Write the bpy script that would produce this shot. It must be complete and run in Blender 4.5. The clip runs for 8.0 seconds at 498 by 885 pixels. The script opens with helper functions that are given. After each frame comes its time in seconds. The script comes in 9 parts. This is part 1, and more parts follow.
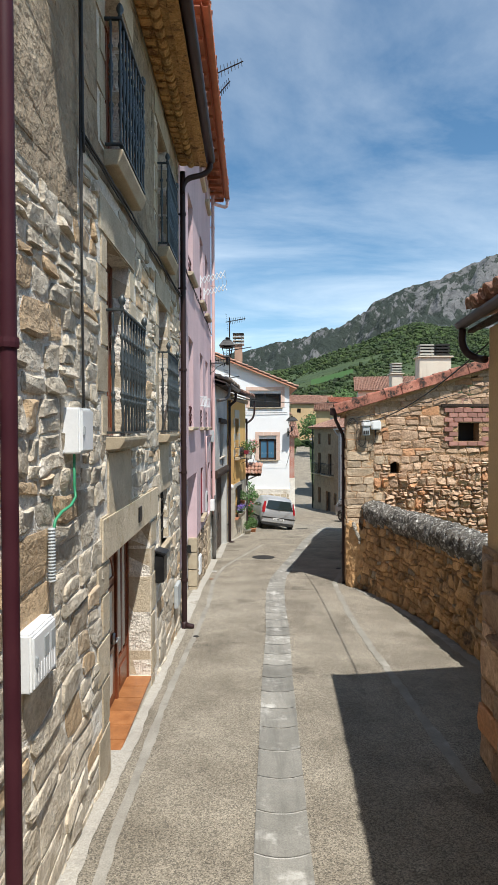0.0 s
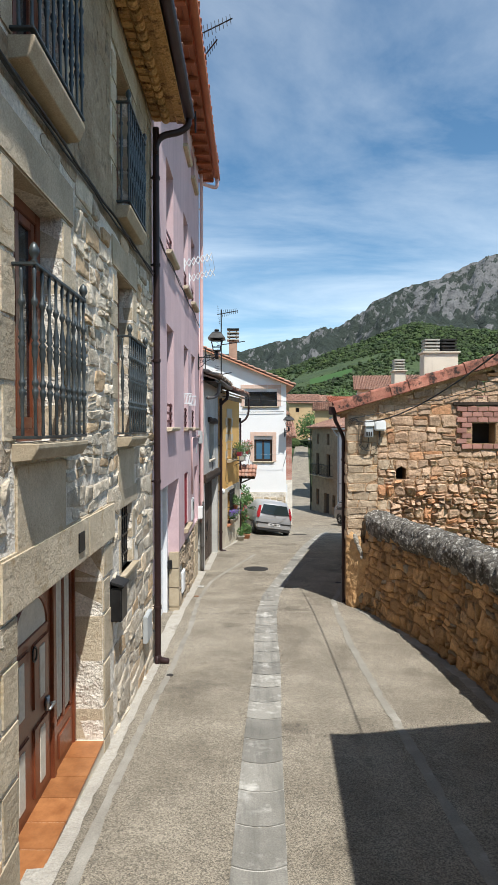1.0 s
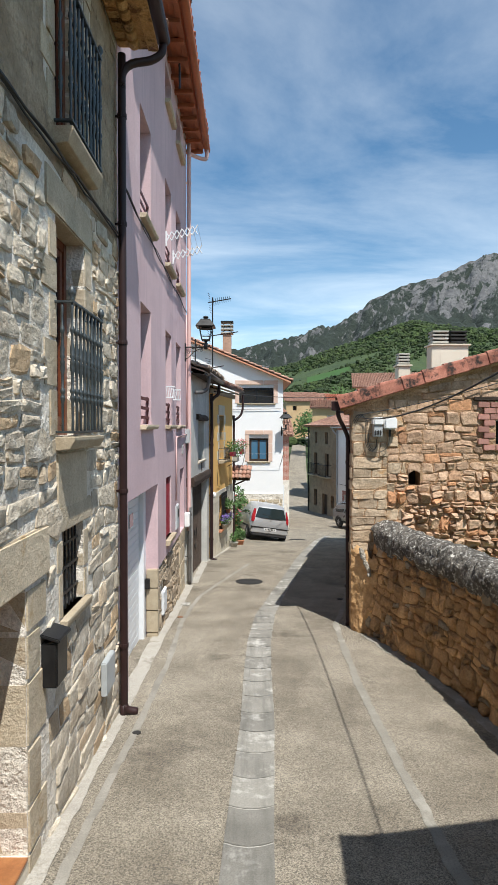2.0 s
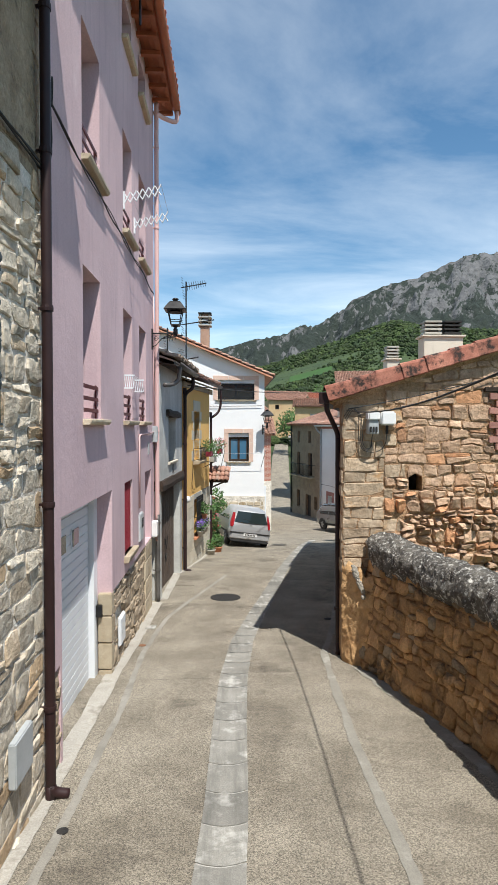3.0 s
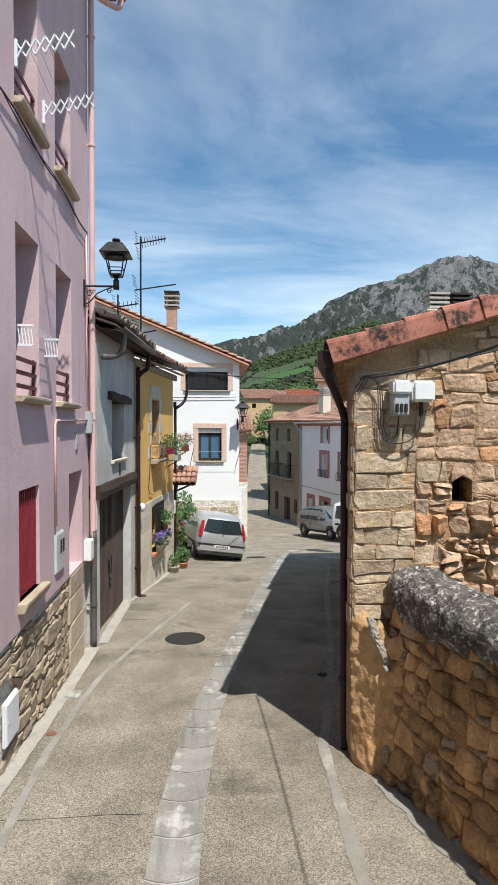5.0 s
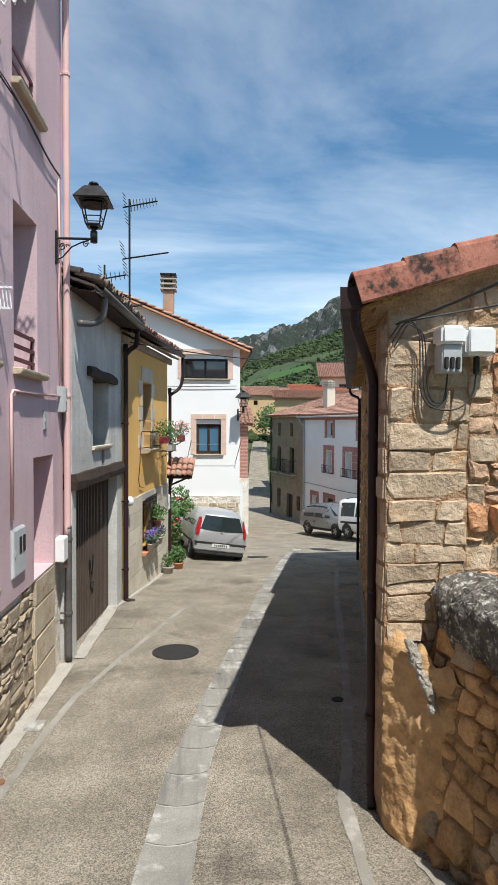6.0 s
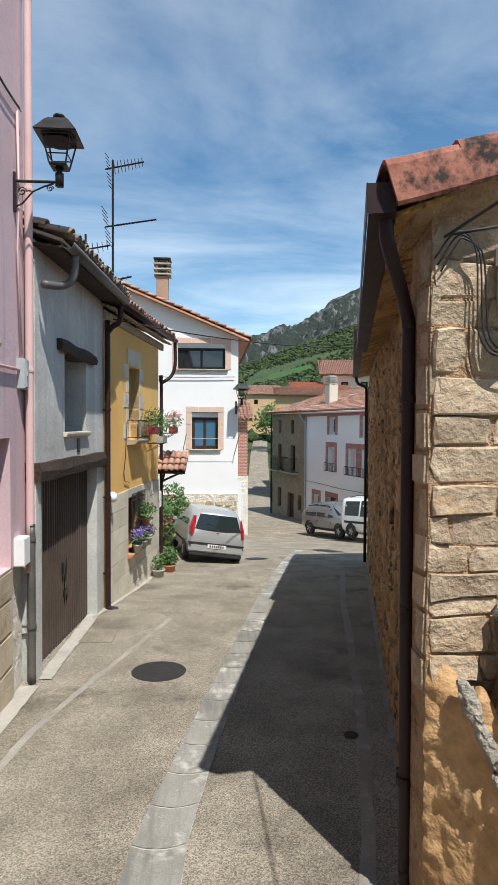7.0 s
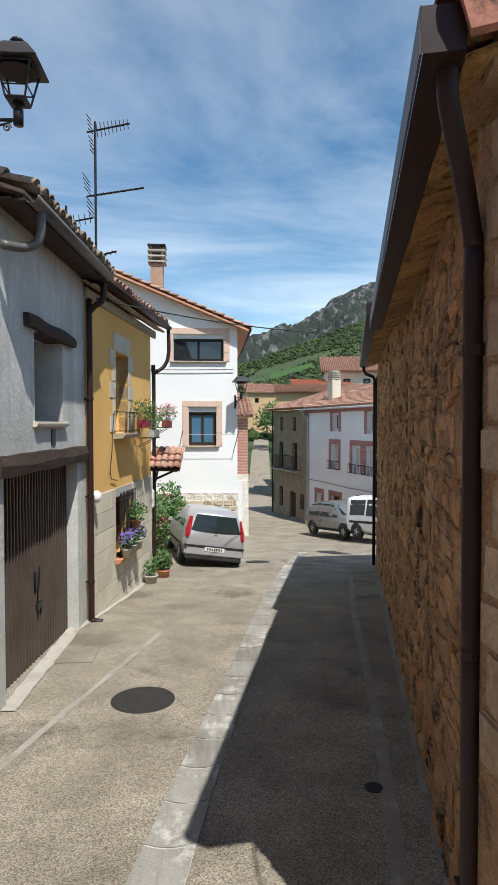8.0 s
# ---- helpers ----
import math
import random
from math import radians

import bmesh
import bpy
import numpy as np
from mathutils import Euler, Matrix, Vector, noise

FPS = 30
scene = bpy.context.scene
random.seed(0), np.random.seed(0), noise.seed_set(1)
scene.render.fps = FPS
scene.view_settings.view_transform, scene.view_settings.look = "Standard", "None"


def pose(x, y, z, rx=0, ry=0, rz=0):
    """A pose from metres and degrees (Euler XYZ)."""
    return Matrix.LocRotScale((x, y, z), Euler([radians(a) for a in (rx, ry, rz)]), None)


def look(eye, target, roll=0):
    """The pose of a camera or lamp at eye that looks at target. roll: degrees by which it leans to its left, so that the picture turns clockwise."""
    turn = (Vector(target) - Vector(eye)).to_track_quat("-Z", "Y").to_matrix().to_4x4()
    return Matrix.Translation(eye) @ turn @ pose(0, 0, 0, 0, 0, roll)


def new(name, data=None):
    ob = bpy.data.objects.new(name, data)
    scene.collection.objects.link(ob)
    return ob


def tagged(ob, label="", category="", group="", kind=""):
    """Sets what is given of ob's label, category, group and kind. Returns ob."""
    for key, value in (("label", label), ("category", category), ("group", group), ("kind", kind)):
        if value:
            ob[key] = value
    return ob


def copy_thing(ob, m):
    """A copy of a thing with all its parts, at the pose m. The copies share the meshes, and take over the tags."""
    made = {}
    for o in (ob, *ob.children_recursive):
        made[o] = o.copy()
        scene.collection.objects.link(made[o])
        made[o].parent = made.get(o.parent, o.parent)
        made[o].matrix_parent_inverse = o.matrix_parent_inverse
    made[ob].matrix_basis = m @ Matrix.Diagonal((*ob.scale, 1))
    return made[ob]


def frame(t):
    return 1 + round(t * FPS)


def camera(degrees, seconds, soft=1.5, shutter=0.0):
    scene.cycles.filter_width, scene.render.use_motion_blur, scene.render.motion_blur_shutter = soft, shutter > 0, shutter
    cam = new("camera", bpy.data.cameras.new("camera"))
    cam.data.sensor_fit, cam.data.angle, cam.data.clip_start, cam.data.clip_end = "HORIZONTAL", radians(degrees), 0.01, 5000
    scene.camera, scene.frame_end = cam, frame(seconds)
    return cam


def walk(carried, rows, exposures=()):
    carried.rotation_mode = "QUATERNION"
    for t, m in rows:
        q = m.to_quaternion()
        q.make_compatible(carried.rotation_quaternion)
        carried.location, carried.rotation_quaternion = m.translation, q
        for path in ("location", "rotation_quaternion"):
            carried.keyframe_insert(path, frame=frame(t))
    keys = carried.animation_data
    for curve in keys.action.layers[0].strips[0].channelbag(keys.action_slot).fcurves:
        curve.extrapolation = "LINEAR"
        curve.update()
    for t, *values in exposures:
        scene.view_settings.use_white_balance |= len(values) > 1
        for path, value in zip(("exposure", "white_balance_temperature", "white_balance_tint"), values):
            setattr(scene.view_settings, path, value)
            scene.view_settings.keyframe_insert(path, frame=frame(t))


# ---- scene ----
cam = camera(46.2, 8.0)
PATH = [
    (0, (0.117, -0.839, 3.174), (0.105, 1.16, 3.126), -0.10),
    (0.5, (0.246, -0.089, 3.191), (0.237, 1.911, 3.141), 0.00),
    (1, (0.32, 0.669, 3.2), (0.312, 2.668, 3.15), 0.00),
    (1.5, (0.369, 1.47, 3.213), (0.363, 3.47, 3.16), 0.10),
    (3, (0.593, 3.981, 3.133), (0.654, 5.979, 3.075), 0.10),
    (3.5, (0.673, 4.802, 3.136), (0.787, 6.798, 3.077), 0.20),
    (4, (0.772, 5.633, 3.146), (0.911, 7.628, 3.085), 0.20),
    (4.5, (0.819, 6.455, 3.14), (0.958, 8.449, 3.079), 0.20),
    (4.7, (0.835, 6.789, 3.042), (0.975, 8.785, 2.985), 0.20),
    (5.8, (0.957, 8.424, 2.666), (1.094, 10.419, 2.608), 0.25),
    (6, (0.975, 8.707, 2.596), (1.11, 10.701, 2.534), 0.30),
    (6.5, (1.047, 9.376, 2.47), (1.182, 11.37, 2.41), 0.30),
    (7, (1.129, 10.002, 2.335), (1.262, 11.997, 2.275), 0.30),
    (7.5, (1.184, 10.595, 2.235), (1.317, 12.59, 2.175), 0.30),
    (8, (1.239, 11.118, 2.185), (1.368, 13.112, 2.123), 0.00),
]
walk(cam, [(t, look(eye, target, roll)) for t, eye, target, roll in PATH])

# ---- light ----
SUN_WAY = Vector((0.213, -0.473, 1.0)).normalized()      # towards the sun
sun_data = bpy.data.lights.new("sun", "SUN")
sun_data.energy, sun_data.angle, sun_data.color = 5.9, radians(0.53), (1.0, 0.975, 0.93)
sun_ob = new("sun", sun_data)
sun_ob.matrix_world = look(SUN_WAY * 60, (0, 0, 0))

world = bpy.data.worlds.new("sky")
scene.world = world
world.use_nodes = True
wn, wl = world.node_tree.nodes, world.node_tree.links
wn.clear()
sky = wn.new("ShaderNodeTexSky")
sky.sky_type, sky.sun_disc = "NISHITA", False
sky.sun_elevation = math.asin(SUN_WAY.z)
sky.sun_rotation = math.atan2(SUN_WAY.x, SUN_WAY.y)
sky.altitude, sky.air_density, sky.dust_density, sky.ozone_density = 600, 1.0, 0.25, 0.7
coord = wn.new("ShaderNodeTexCoord")
split = wn.new("ShaderNodeSeparateXYZ")
wl.new(coord.outputs["Generated"], split.inputs[0])


def wmath(op, a, b):
    n = wn.new("ShaderNodeMath")
    n.operation = op
    for k, v in enumerate((a, b)):
        if isinstance(v, (int, float)):
            n.inputs[k].default_value = v
        else:
            wl.new(v, n.inputs[k])
    return n.outputs[0]


# thin streaky clouds on a plane far above
zz = wmath("ADD", wmath("MAXIMUM", split.outputs["Z"], 0.0), 0.13)
flat = wn.new("ShaderNodeCombineXYZ")
wl.new(wmath("DIVIDE", split.outputs["X"], zz), flat.inputs[0])
wl.new(wmath("DIVIDE", split.outputs["Y"], zz), flat.inputs[1])
streak = wn.new("ShaderNodeMapping")
streak.inputs["Rotation"].default_value = (0, 0, radians(-14))
streak.inputs["Scale"].default_value = (0.75, 1.35, 1.0)
wl.new(flat.outputs[0], streak.inputs[0])
cloud = wn.new("ShaderNodeTexNoise")
cloud.inputs["Scale"].default_value, cloud.inputs["Detail"].default_value = 0.9, 9.0
cloud.inputs["Roughness"].default_value, cloud.inputs["Distortion"].default_value = 0.60, 0.55
wl.new(streak.outputs[0], cloud.inputs["Vector"])
ramp = wn.new("ShaderNodeValToRGB")
ramp.color_ramp.elements[0].position, ramp.color_ramp.elements[1].position = 0.38, 0.98
wl.new(cloud.outputs["Fac"], ramp.inputs[0])
low = wmath("POWER", wmath("SUBTRACT", 1.0, wmath("MAXIMUM", split.outputs["Z"], 0.0)), 7.0)
cover = wmath("MINIMUM", wmath("ADD", wmath("MULTIPLY", ramp.outputs[0], 0.60), wmath("MULTIPLY", low, 0.34)), 0.92)
mix = wn.new("ShaderNodeMix")
mix.data_type = "RGBA"
wl.new(cover, mix.inputs[0])
clean = wn.new("ShaderNodeMix")
clean.data_type, clean.blend_type = "RGBA", "MULTIPLY"
clean.inputs[0].default_value = 1.0
clean.inputs[7].default_value = (0.79, 1.18, 1.29, 1)      # clear mountain air
wl.new(sky.outputs[0], clean.inputs[6])
wl.new(clean.outputs[2], mix.inputs[6])
mix.inputs[7].default_value = (13.0, 13.8, 14.1, 1)
bg = wn.new("ShaderNodeBackground")
bg.inputs[1].default_value = 0.106
out = wn.new("ShaderNodeOutputWorld")
wl.new(mix.outputs[2], bg.inputs[0])
wl.new(bg.outputs[0], out.inputs[0])
scene.view_settings.exposure = 0.11

# ---- materials ----
def pbr(name, c1, c2, rough=0.85, scale=3.0, bump=0.3, bscale=70.0, metal=0.0, vary=0.0, island=False,
        spots=None, streaks=None, dist=0.01, smap=(3.2, 3.2, 0.28), spec=0.4, coat=0.0, warm=None):
    """A procedural surface: two colours by a large noise, a fine grain with relief, colour by piece, spots and run-off streaks."""
    grain = 0.05 if bump <= 0.1 else 0.11 if bump <= 0.35 else 0.25
    m = bpy.data.materials.new(name)
    m.use_nodes = True
    n, l = m.node_tree.nodes, m.node_tree.links
    b = n["Principled BSDF"]
    b.inputs["Metallic"].default_value = metal
    b.inputs["Specular IOR Level"].default_value = spec
    b.inputs["Coat Weight"].default_value = coat
    geo = n.new("ShaderNodeNewGeometry")
    pos = geo.outputs["Position"]

    def noise_tex(sc, detail=6.0, rough_=0.6, vec=None):
        t = n.new("ShaderNodeTexNoise")
        t.inputs["Scale"].default_value, t.inputs["Detail"].default_value, t.inputs["Roughness"].default_value = sc, detail, rough_
        l.new(vec or pos, t.inputs["Vector"])
        return t.outputs["Fac"]

    def ramp_of(fac, a, z):
        r = n.new("ShaderNodeMapRange")
        r.inputs[1].default_value, r.inputs[2].default_value = a, z
        l.new(fac, r.inputs[0])
        return r.outputs[0]

    def mixed(fac, a, c, blend="MIX"):
        x = n.new("ShaderNodeMix")
        x.data_type, x.blend_type = "RGBA", blend
        if isinstance(fac, (int, float)):
            x.inputs[0].default_value = fac
        else:
            l.new(fac, x.inputs[0])
        for k, v in ((6, a), (7, c)):
            if isinstance(v, tuple):
                x.inputs[k].default_value = (*v, 1)
            else:
                l.new(v, x.inputs[k])
        return x.outputs[2]

    big = noise_tex(scale)
    fine = noise_tex(bscale, 4.0, 0.65)
    col = mixed(ramp_of(big, 0.3, 0.7), c1, c2)
    if warm:                                     # (colour, how often) for single pieces of another stone
        rnd = geo.outputs["Random Per Island"]
        if not island:
            rnd = n.new("ShaderNodeObjectInfo").outputs["Random"]
        w2 = n.new("ShaderNodeMath")
        w2.operation = "FRACT"
        w3 = n.new("ShaderNodeMath")
        w3.operation = "MULTIPLY"
        w3.inputs[1].default_value = 7.31
        l.new(rnd, w3.inputs[0])
        l.new(w3.outputs[0], w2.inputs[0])
        col = mixed(ramp_of(w2.outputs[0], 1 - warm[1], 1 - warm[1] * 0.4), col, warm[0])
    g = n.new("ShaderNodeMapRange")
    g.inputs[1].default_value, g.inputs[2].default_value, g.inputs[3].default_value, g.inputs[4].default_value = 0.25, 0.75, 1 - grain, 1 + grain
    l.new(fine, g.inputs[0])
    gcol = n.new("ShaderNodeCombineColor")
    for k in range(3):
        l.new(g.outputs[0], gcol.inputs[k])
    col = mixed(1.0, col, gcol.outputs[0], "MULTIPLY")
    if spots:                                    # (colour, scale, amount)
        col = mixed(ramp_of(noise_tex(spots[1], 5.0, 0.7), 1 - spots[2], 1 - spots[2] + 0.12), col, spots[0])
    if streaks:                                  # (colour, amount)
        mp = n.new("ShaderNodeMapping")
        mp.inputs["Scale"].default_value = smap
        l.new(pos, mp.inputs[0])
        col = mixed(ramp_of(noise_tex(1.6, 7.0, 0.65, mp.outputs[0]), 1 - streaks[1], 1.15 - streaks[1] * 0.6), col, streaks[0])
    if vary:
        if island:
            r = geo.outputs["Random Per Island"]
        else:
            r = n.new("ShaderNodeObjectInfo").outputs["Random"]
        v = n.new("ShaderNodeMapRange")
        v.inputs[3].default_value, v.inputs[4].default_value = 1 - vary, 1 + vary
        l.new(r, v.inputs[0])
        h = n.new("ShaderNodeHueSaturation")
        l.new(v.outputs[0], h.inputs["Value"])
        l.new(col, h.inputs["Color"])
        col = h.outputs[0]
    l.new(col, b.inputs["Base Color"])
    rr = n.new("ShaderNodeMapRange")
    rr.inputs[3].default_value, rr.inputs[4].default_value = max(rough - 0.12, 0.02), min(rough + 0.12, 1.0)
    l.new(big, rr.inputs[0])
    l.new(rr.outputs[0], b.inputs["Roughness"])
    if bump:
        bp = n.new("ShaderNodeBump")
        bp.inputs["Strength"].default_value, bp.inputs["Distance"].default_value = bump, dist
        hgt = n.new("ShaderNodeMath")
        hgt.operation = "MULTIPLY_ADD"
        hgt.inputs[1].default_value = 3.6
        l.new(noise_tex(bscale * 0.22, 5.0, 0.6), hgt.inputs[0])
        l.new(fine, hgt.inputs[2])
        l.new(hgt.outputs[0], bp.inputs["Height"])
        l.new(bp.outputs[0], b.inputs["Normal"])
    return m


def glass_mat(name, tint, rough=0.03, spec=0.9):
    m = bpy.data.materials.new(name)
    m.use_nodes = True
    b = m.node_tree.nodes["Principled BSDF"]
    b.inputs["Base Color"].default_value = (*tint, 1)
    b.inputs["Roughness"].default_value = rough
    b.inputs["Specular IOR Level"].default_value = spec
    return m


def clear_glass(name):
    m = bpy.data.materials.new(name)
    m.use_nodes = True
    b = m.node_tree.nodes["Principled BSDF"]
    b.inputs["Base Color"].default_value = (0.9, 0.95, 0.95, 1)
    b.inputs["Roughness"].default_value = 0.03
    b.inputs["Transmission Weight"].default_value = 0.9
    return m


M_STONE = pbr("grey rubble stone", (0.40, 0.335, 0.245), (0.66, 0.585, 0.47), 0.94, 5.0, 0.9, 34, vary=0.22, dist=0.016, warm=((0.46, 0.33, 0.20), 0.22), spots=((0.70, 0.65, 0.56), 5.0, 0.40))
M_STONE_I = pbr("grey rubble stone rest", (0.40, 0.335, 0.245), (0.66, 0.585, 0.47), 0.94, 5.0, 0.9, 34, vary=0.22, island=True, dist=0.016, warm=((0.46, 0.33, 0.20), 0.22), spots=((0.70, 0.65, 0.56), 5.0, 0.40))
M_MORTAR = pbr("pale lime mortar", (0.64, 0.58, 0.49), (0.80, 0.745, 0.65), 0.95, 3.0, 1.0, 36, dist=0.022, spots=((0.44, 0.37, 0.28), 2.0, 0.40))
M_DRESSED = pbr("dressed sandstone", (0.42, 0.345, 0.24), (0.58, 0.49, 0.36), 0.9, 2.5, 0.8, 70, vary=0.14, dist=0.007, spots=((0.36, 0.25, 0.13), 3.0, 0.42))
M_FACING = pbr("brown weathered facing stone", (0.255, 0.19, 0.118), (0.45, 0.36, 0.25), 0.93, 1.8, 1.0, 26, vary=0.20, island=True, dist=0.028, warm=((0.36, 0.225, 0.115), 0.15), spots=((0.175, 0.135, 0.092), 2.6, 0.45))
M_SLAB = pbr("pale stone slab", (0.34, 0.27, 0.18), (0.46, 0.39, 0.28), 0.85, 4.0, 0.4, 90, dist=0.006)
M_OCHRE = pbr("ochre rubble stone", (0.325, 0.20, 0.122), (0.555, 0.385, 0.26), 0.94, 6.0, 0.9, 24, vary=0.32, dist=0.016, warm=((0.46, 0.235, 0.12), 0.16), spots=((0.66, 0.52, 0.38), 4.0, 0.35))
M_OCHRE_I = pbr("ochre rubble stone rest", (0.325, 0.20, 0.122), (0.555, 0.385, 0.26), 0.94, 6.0, 0.9, 24, vary=0.32, island=True, dist=0.016, warm=((0.46, 0.235, 0.12), 0.16), spots=((0.66, 0.52, 0.38), 4.0, 0.35))
M_EARTH_MORTAR = pbr("earth mortar", (0.34, 0.20, 0.105), (0.50, 0.325, 0.19), 0.97, 3.0, 1.0, 40, dist=0.03, spots=((0.20, 0.125, 0.065), 3.0, 0.42))
M_LICHEN = pbr("blackened weathered rubble", (0.33, 0.185, 0.08), (0.58, 0.36, 0.18), 0.95, 1.6, 1.0, 36, vary=0.22, dist=0.03, spots=((0.085, 0.060, 0.038), 2.4, 0.47), warm=((0.52, 0.27, 0.11), 0.25))
M_LICHEN_I = pbr("blackened weathered rubble rest", (0.33, 0.185, 0.08), (0.58, 0.36, 0.18), 0.95, 1.6, 1.0, 36, vary=0.22, island=True, dist=0.03, spots=((0.085, 0.060, 0.038), 2.4, 0.47), warm=((0.52, 0.27, 0.11), 0.25))
M_CAP = pbr("weathered lichen mortar", (0.050, 0.045, 0.039), (0.19, 0.172, 0.145), 0.97, 5.0, 1.0, 24, dist=0.05, spots=((0.60, 0.58, 0.52), 17.0, 0.475))
M_GARDENMORTAR = pbr("dark earth mortar", (0.24, 0.135, 0.06), (0.38, 0.22, 0.10), 0.97, 2.0, 1.0, 30, dist=0.03, spots=((0.10, 0.065, 0.04), 1.5, 0.44))
M_ORANGEPLASTER = pbr("orange earth plaster", (0.36, 0.20, 0.085), (0.54, 0.345, 0.17), 0.95, 2.2, 0.9, 12, dist=0.02, spots=((0.27, 0.15, 0.07), 4.0, 0.44))
M_CRUST = pbr("grey lichened mortar crust", (0.26, 0.235, 0.19), (0.44, 0.41, 0.35), 0.96, 12.0, 1.0, 45, dist=0.02, spots=((0.60, 0.57, 0.50), 20.0, 0.42))
M_VERGE = pbr("stained red verge tile", (0.27, 0.085, 0.055), (0.48, 0.21, 0.145), 0.85, 5.0, 0.4, 60, vary=0.24, dist=0.003, spots=((0.04, 0.027, 0.022), 4.6, 0.51))
M_GARDEN = pbr("earthy orange rubble", (0.33, 0.175, 0.07), (0.58, 0.355, 0.165), 0.95, 3.5, 0.9, 30, vary=0.28, dist=0.024, spots=((0.11, 0.072, 0.043), 1.7, 0.46), warm=((0.30, 0.235, 0.16), 0.18))
M_GARDEN_I = pbr("earthy orange rubble rest", (0.33, 0.175, 0.07), (0.58, 0.355, 0.165), 0.95, 3.5, 0.9, 30, vary=0.28, island=True, dist=0.024, spots=((0.11, 0.072, 0.043), 1.7, 0.46), warm=((0.30, 0.235, 0.16), 0.18))
M_TRIMBRICK = pbr("red brick trim", (0.30, 0.13, 0.115), (0.42, 0.215, 0.185), 0.9, 4.0, 0.3, 60, vary=0.15, dist=0.006)
M_PINK = pbr("pink wall plaster", (0.52, 0.375, 0.395), (0.635, 0.47, 0.485), 0.9, 0.7, 0.3, 45, dist=0.006, spots=((0.66, 0.52, 0.53), 0.9, 0.38), streaks=((0.43, 0.31, 0.335), 0.48))
M_GREY = pbr("grey cement render", (0.42, 0.415, 0.385), (0.60, 0.60, 0.565), 0.92, 1.2, 0.4, 40, dist=0.008, spots=((0.64, 0.635, 0.60), 1.1, 0.40), streaks=((0.31, 0.31, 0.29), 0.50))
M_YELLOW = pbr("ochre yellow plaster", (0.66, 0.385, 0.115), (0.76, 0.465, 0.155), 0.9, 1.0, 0.25, 60, dist=0.005, streaks=((0.58, 0.36, 0.12), 0.40))
M_ASHLAR = pbr("pale limestone cladding", (0.50, 0.45, 0.35), (0.62, 0.57, 0.46), 0.88, 2.0, 0.35, 80, vary=0.09, dist=0.006)
M_WHITE = pbr("white lime wash", (0.78, 0.78, 0.77), (0.84, 0.84, 0.83), 0.9, 0.8, 0.2, 50, dist=0.004, streaks=((0.66, 0.66, 0.64), 0.34))
M_PEACH = pbr("peach stone trim", (0.62, 0.43, 0.34), (0.70, 0.52, 0.42), 0.9, 3.0, 0.2, 60, dist=0.004)
M_OCHREP = pbr("sandy ochre plaster", (0.50, 0.33, 0.17), (0.58, 0.41, 0.23), 0.92, 1.0, 0.3, 60, dist=0.006, streaks=((0.40, 0.27, 0.15), 0.42))
M_CREAM = pbr("cream plaster", (0.60, 0.53, 0.42), (0.70, 0.63, 0.51), 0.9, 1.0, 0.25, 60, dist=0.005, streaks=((0.45, 0.38, 0.29), 0.42))
M_TOWNSTONE = pbr("dim brown townhouse stone", (0.235, 0.17, 0.11), (0.335, 0.255, 0.172), 0.93, 2.0, 0.7, 12, dist=0.03, spots=((0.15, 0.125, 0.10), 3.0, 0.42))
M_QUOIN = pbr("squared tan corner stone", (0.325, 0.235, 0.15), (0.50, 0.39, 0.275), 0.93, 5.0, 0.9, 24, vary=0.22, dist=0.016, spots=((0.47, 0.27, 0.12), 2.2, 0.40))
M_FARSTONE = pbr("grey brown stone wall", (0.29, 0.225, 0.155), (0.40, 0.32, 0.225), 0.93, 2.0, 0.7, 12, dist=0.03, spots=((0.16, 0.14, 0.12), 3.0, 0.40))
M_BRICK = pbr("red brick", (0.33, 0.155, 0.12), (0.43, 0.225, 0.18), 0.9, 4.0, 0.3, 60, vary=0.2, dist=0.006)
M_TILE = pbr("terracotta roof tile", (0.40, 0.17, 0.10), (0.52, 0.27, 0.17), 0.88, 4.0, 0.5, 60, vary=0.22, dist=0.008, spots=((0.20, 0.13, 0.10), 7.0, 0.42))
M_TILE_I = pbr("weathered roof tiles", (0.30, 0.15, 0.105), (0.47, 0.28, 0.205), 0.9, 3.0, 0.5, 50, vary=0.25, island=True, dist=0.01, spots=((0.30, 0.26, 0.22), 4.0, 0.45))
M_REDTILE = pbr("red roof tiles", (0.42, 0.13, 0.08), (0.50, 0.19, 0.11), 0.85, 4.0, 0.3, 50, vary=0.15, island=True, dist=0.006)
M_DARKTILE = pbr("old dark roof tiles", (0.22, 0.17, 0.13), (0.34, 0.26, 0.20), 0.92, 4.0, 0.6, 50, vary=0.25, island=True, dist=0.01, spots=((0.12, 0.11, 0.09), 8.0, 0.45))
M_GUTTER = pbr("dark brown painted metal", (0.022, 0.010, 0.010), (0.034, 0.016, 0.015), 0.5, 3.0, 0.1, 80, dist=0.002, spec=0.3)
M_MAROON = pbr("dark maroon painted metal", (0.045, 0.010, 0.016), (0.062, 0.016, 0.022), 0.6, 3.0, 0.1, 80, dist=0.002, spec=0.2)
M_GUTTERGREY = pbr("dark grey zinc", (0.09, 0.085, 0.08), (0.15, 0.14, 0.13), 0.5, 4.0, 0.2, 60, metal=0.3, dist=0.002)
M_PINKPIPE = pbr("pink painted pipe", (0.62, 0.40, 0.38), (0.68, 0.46, 0.43), 0.6, 3.0, 0.1, 60, dist=0.002)
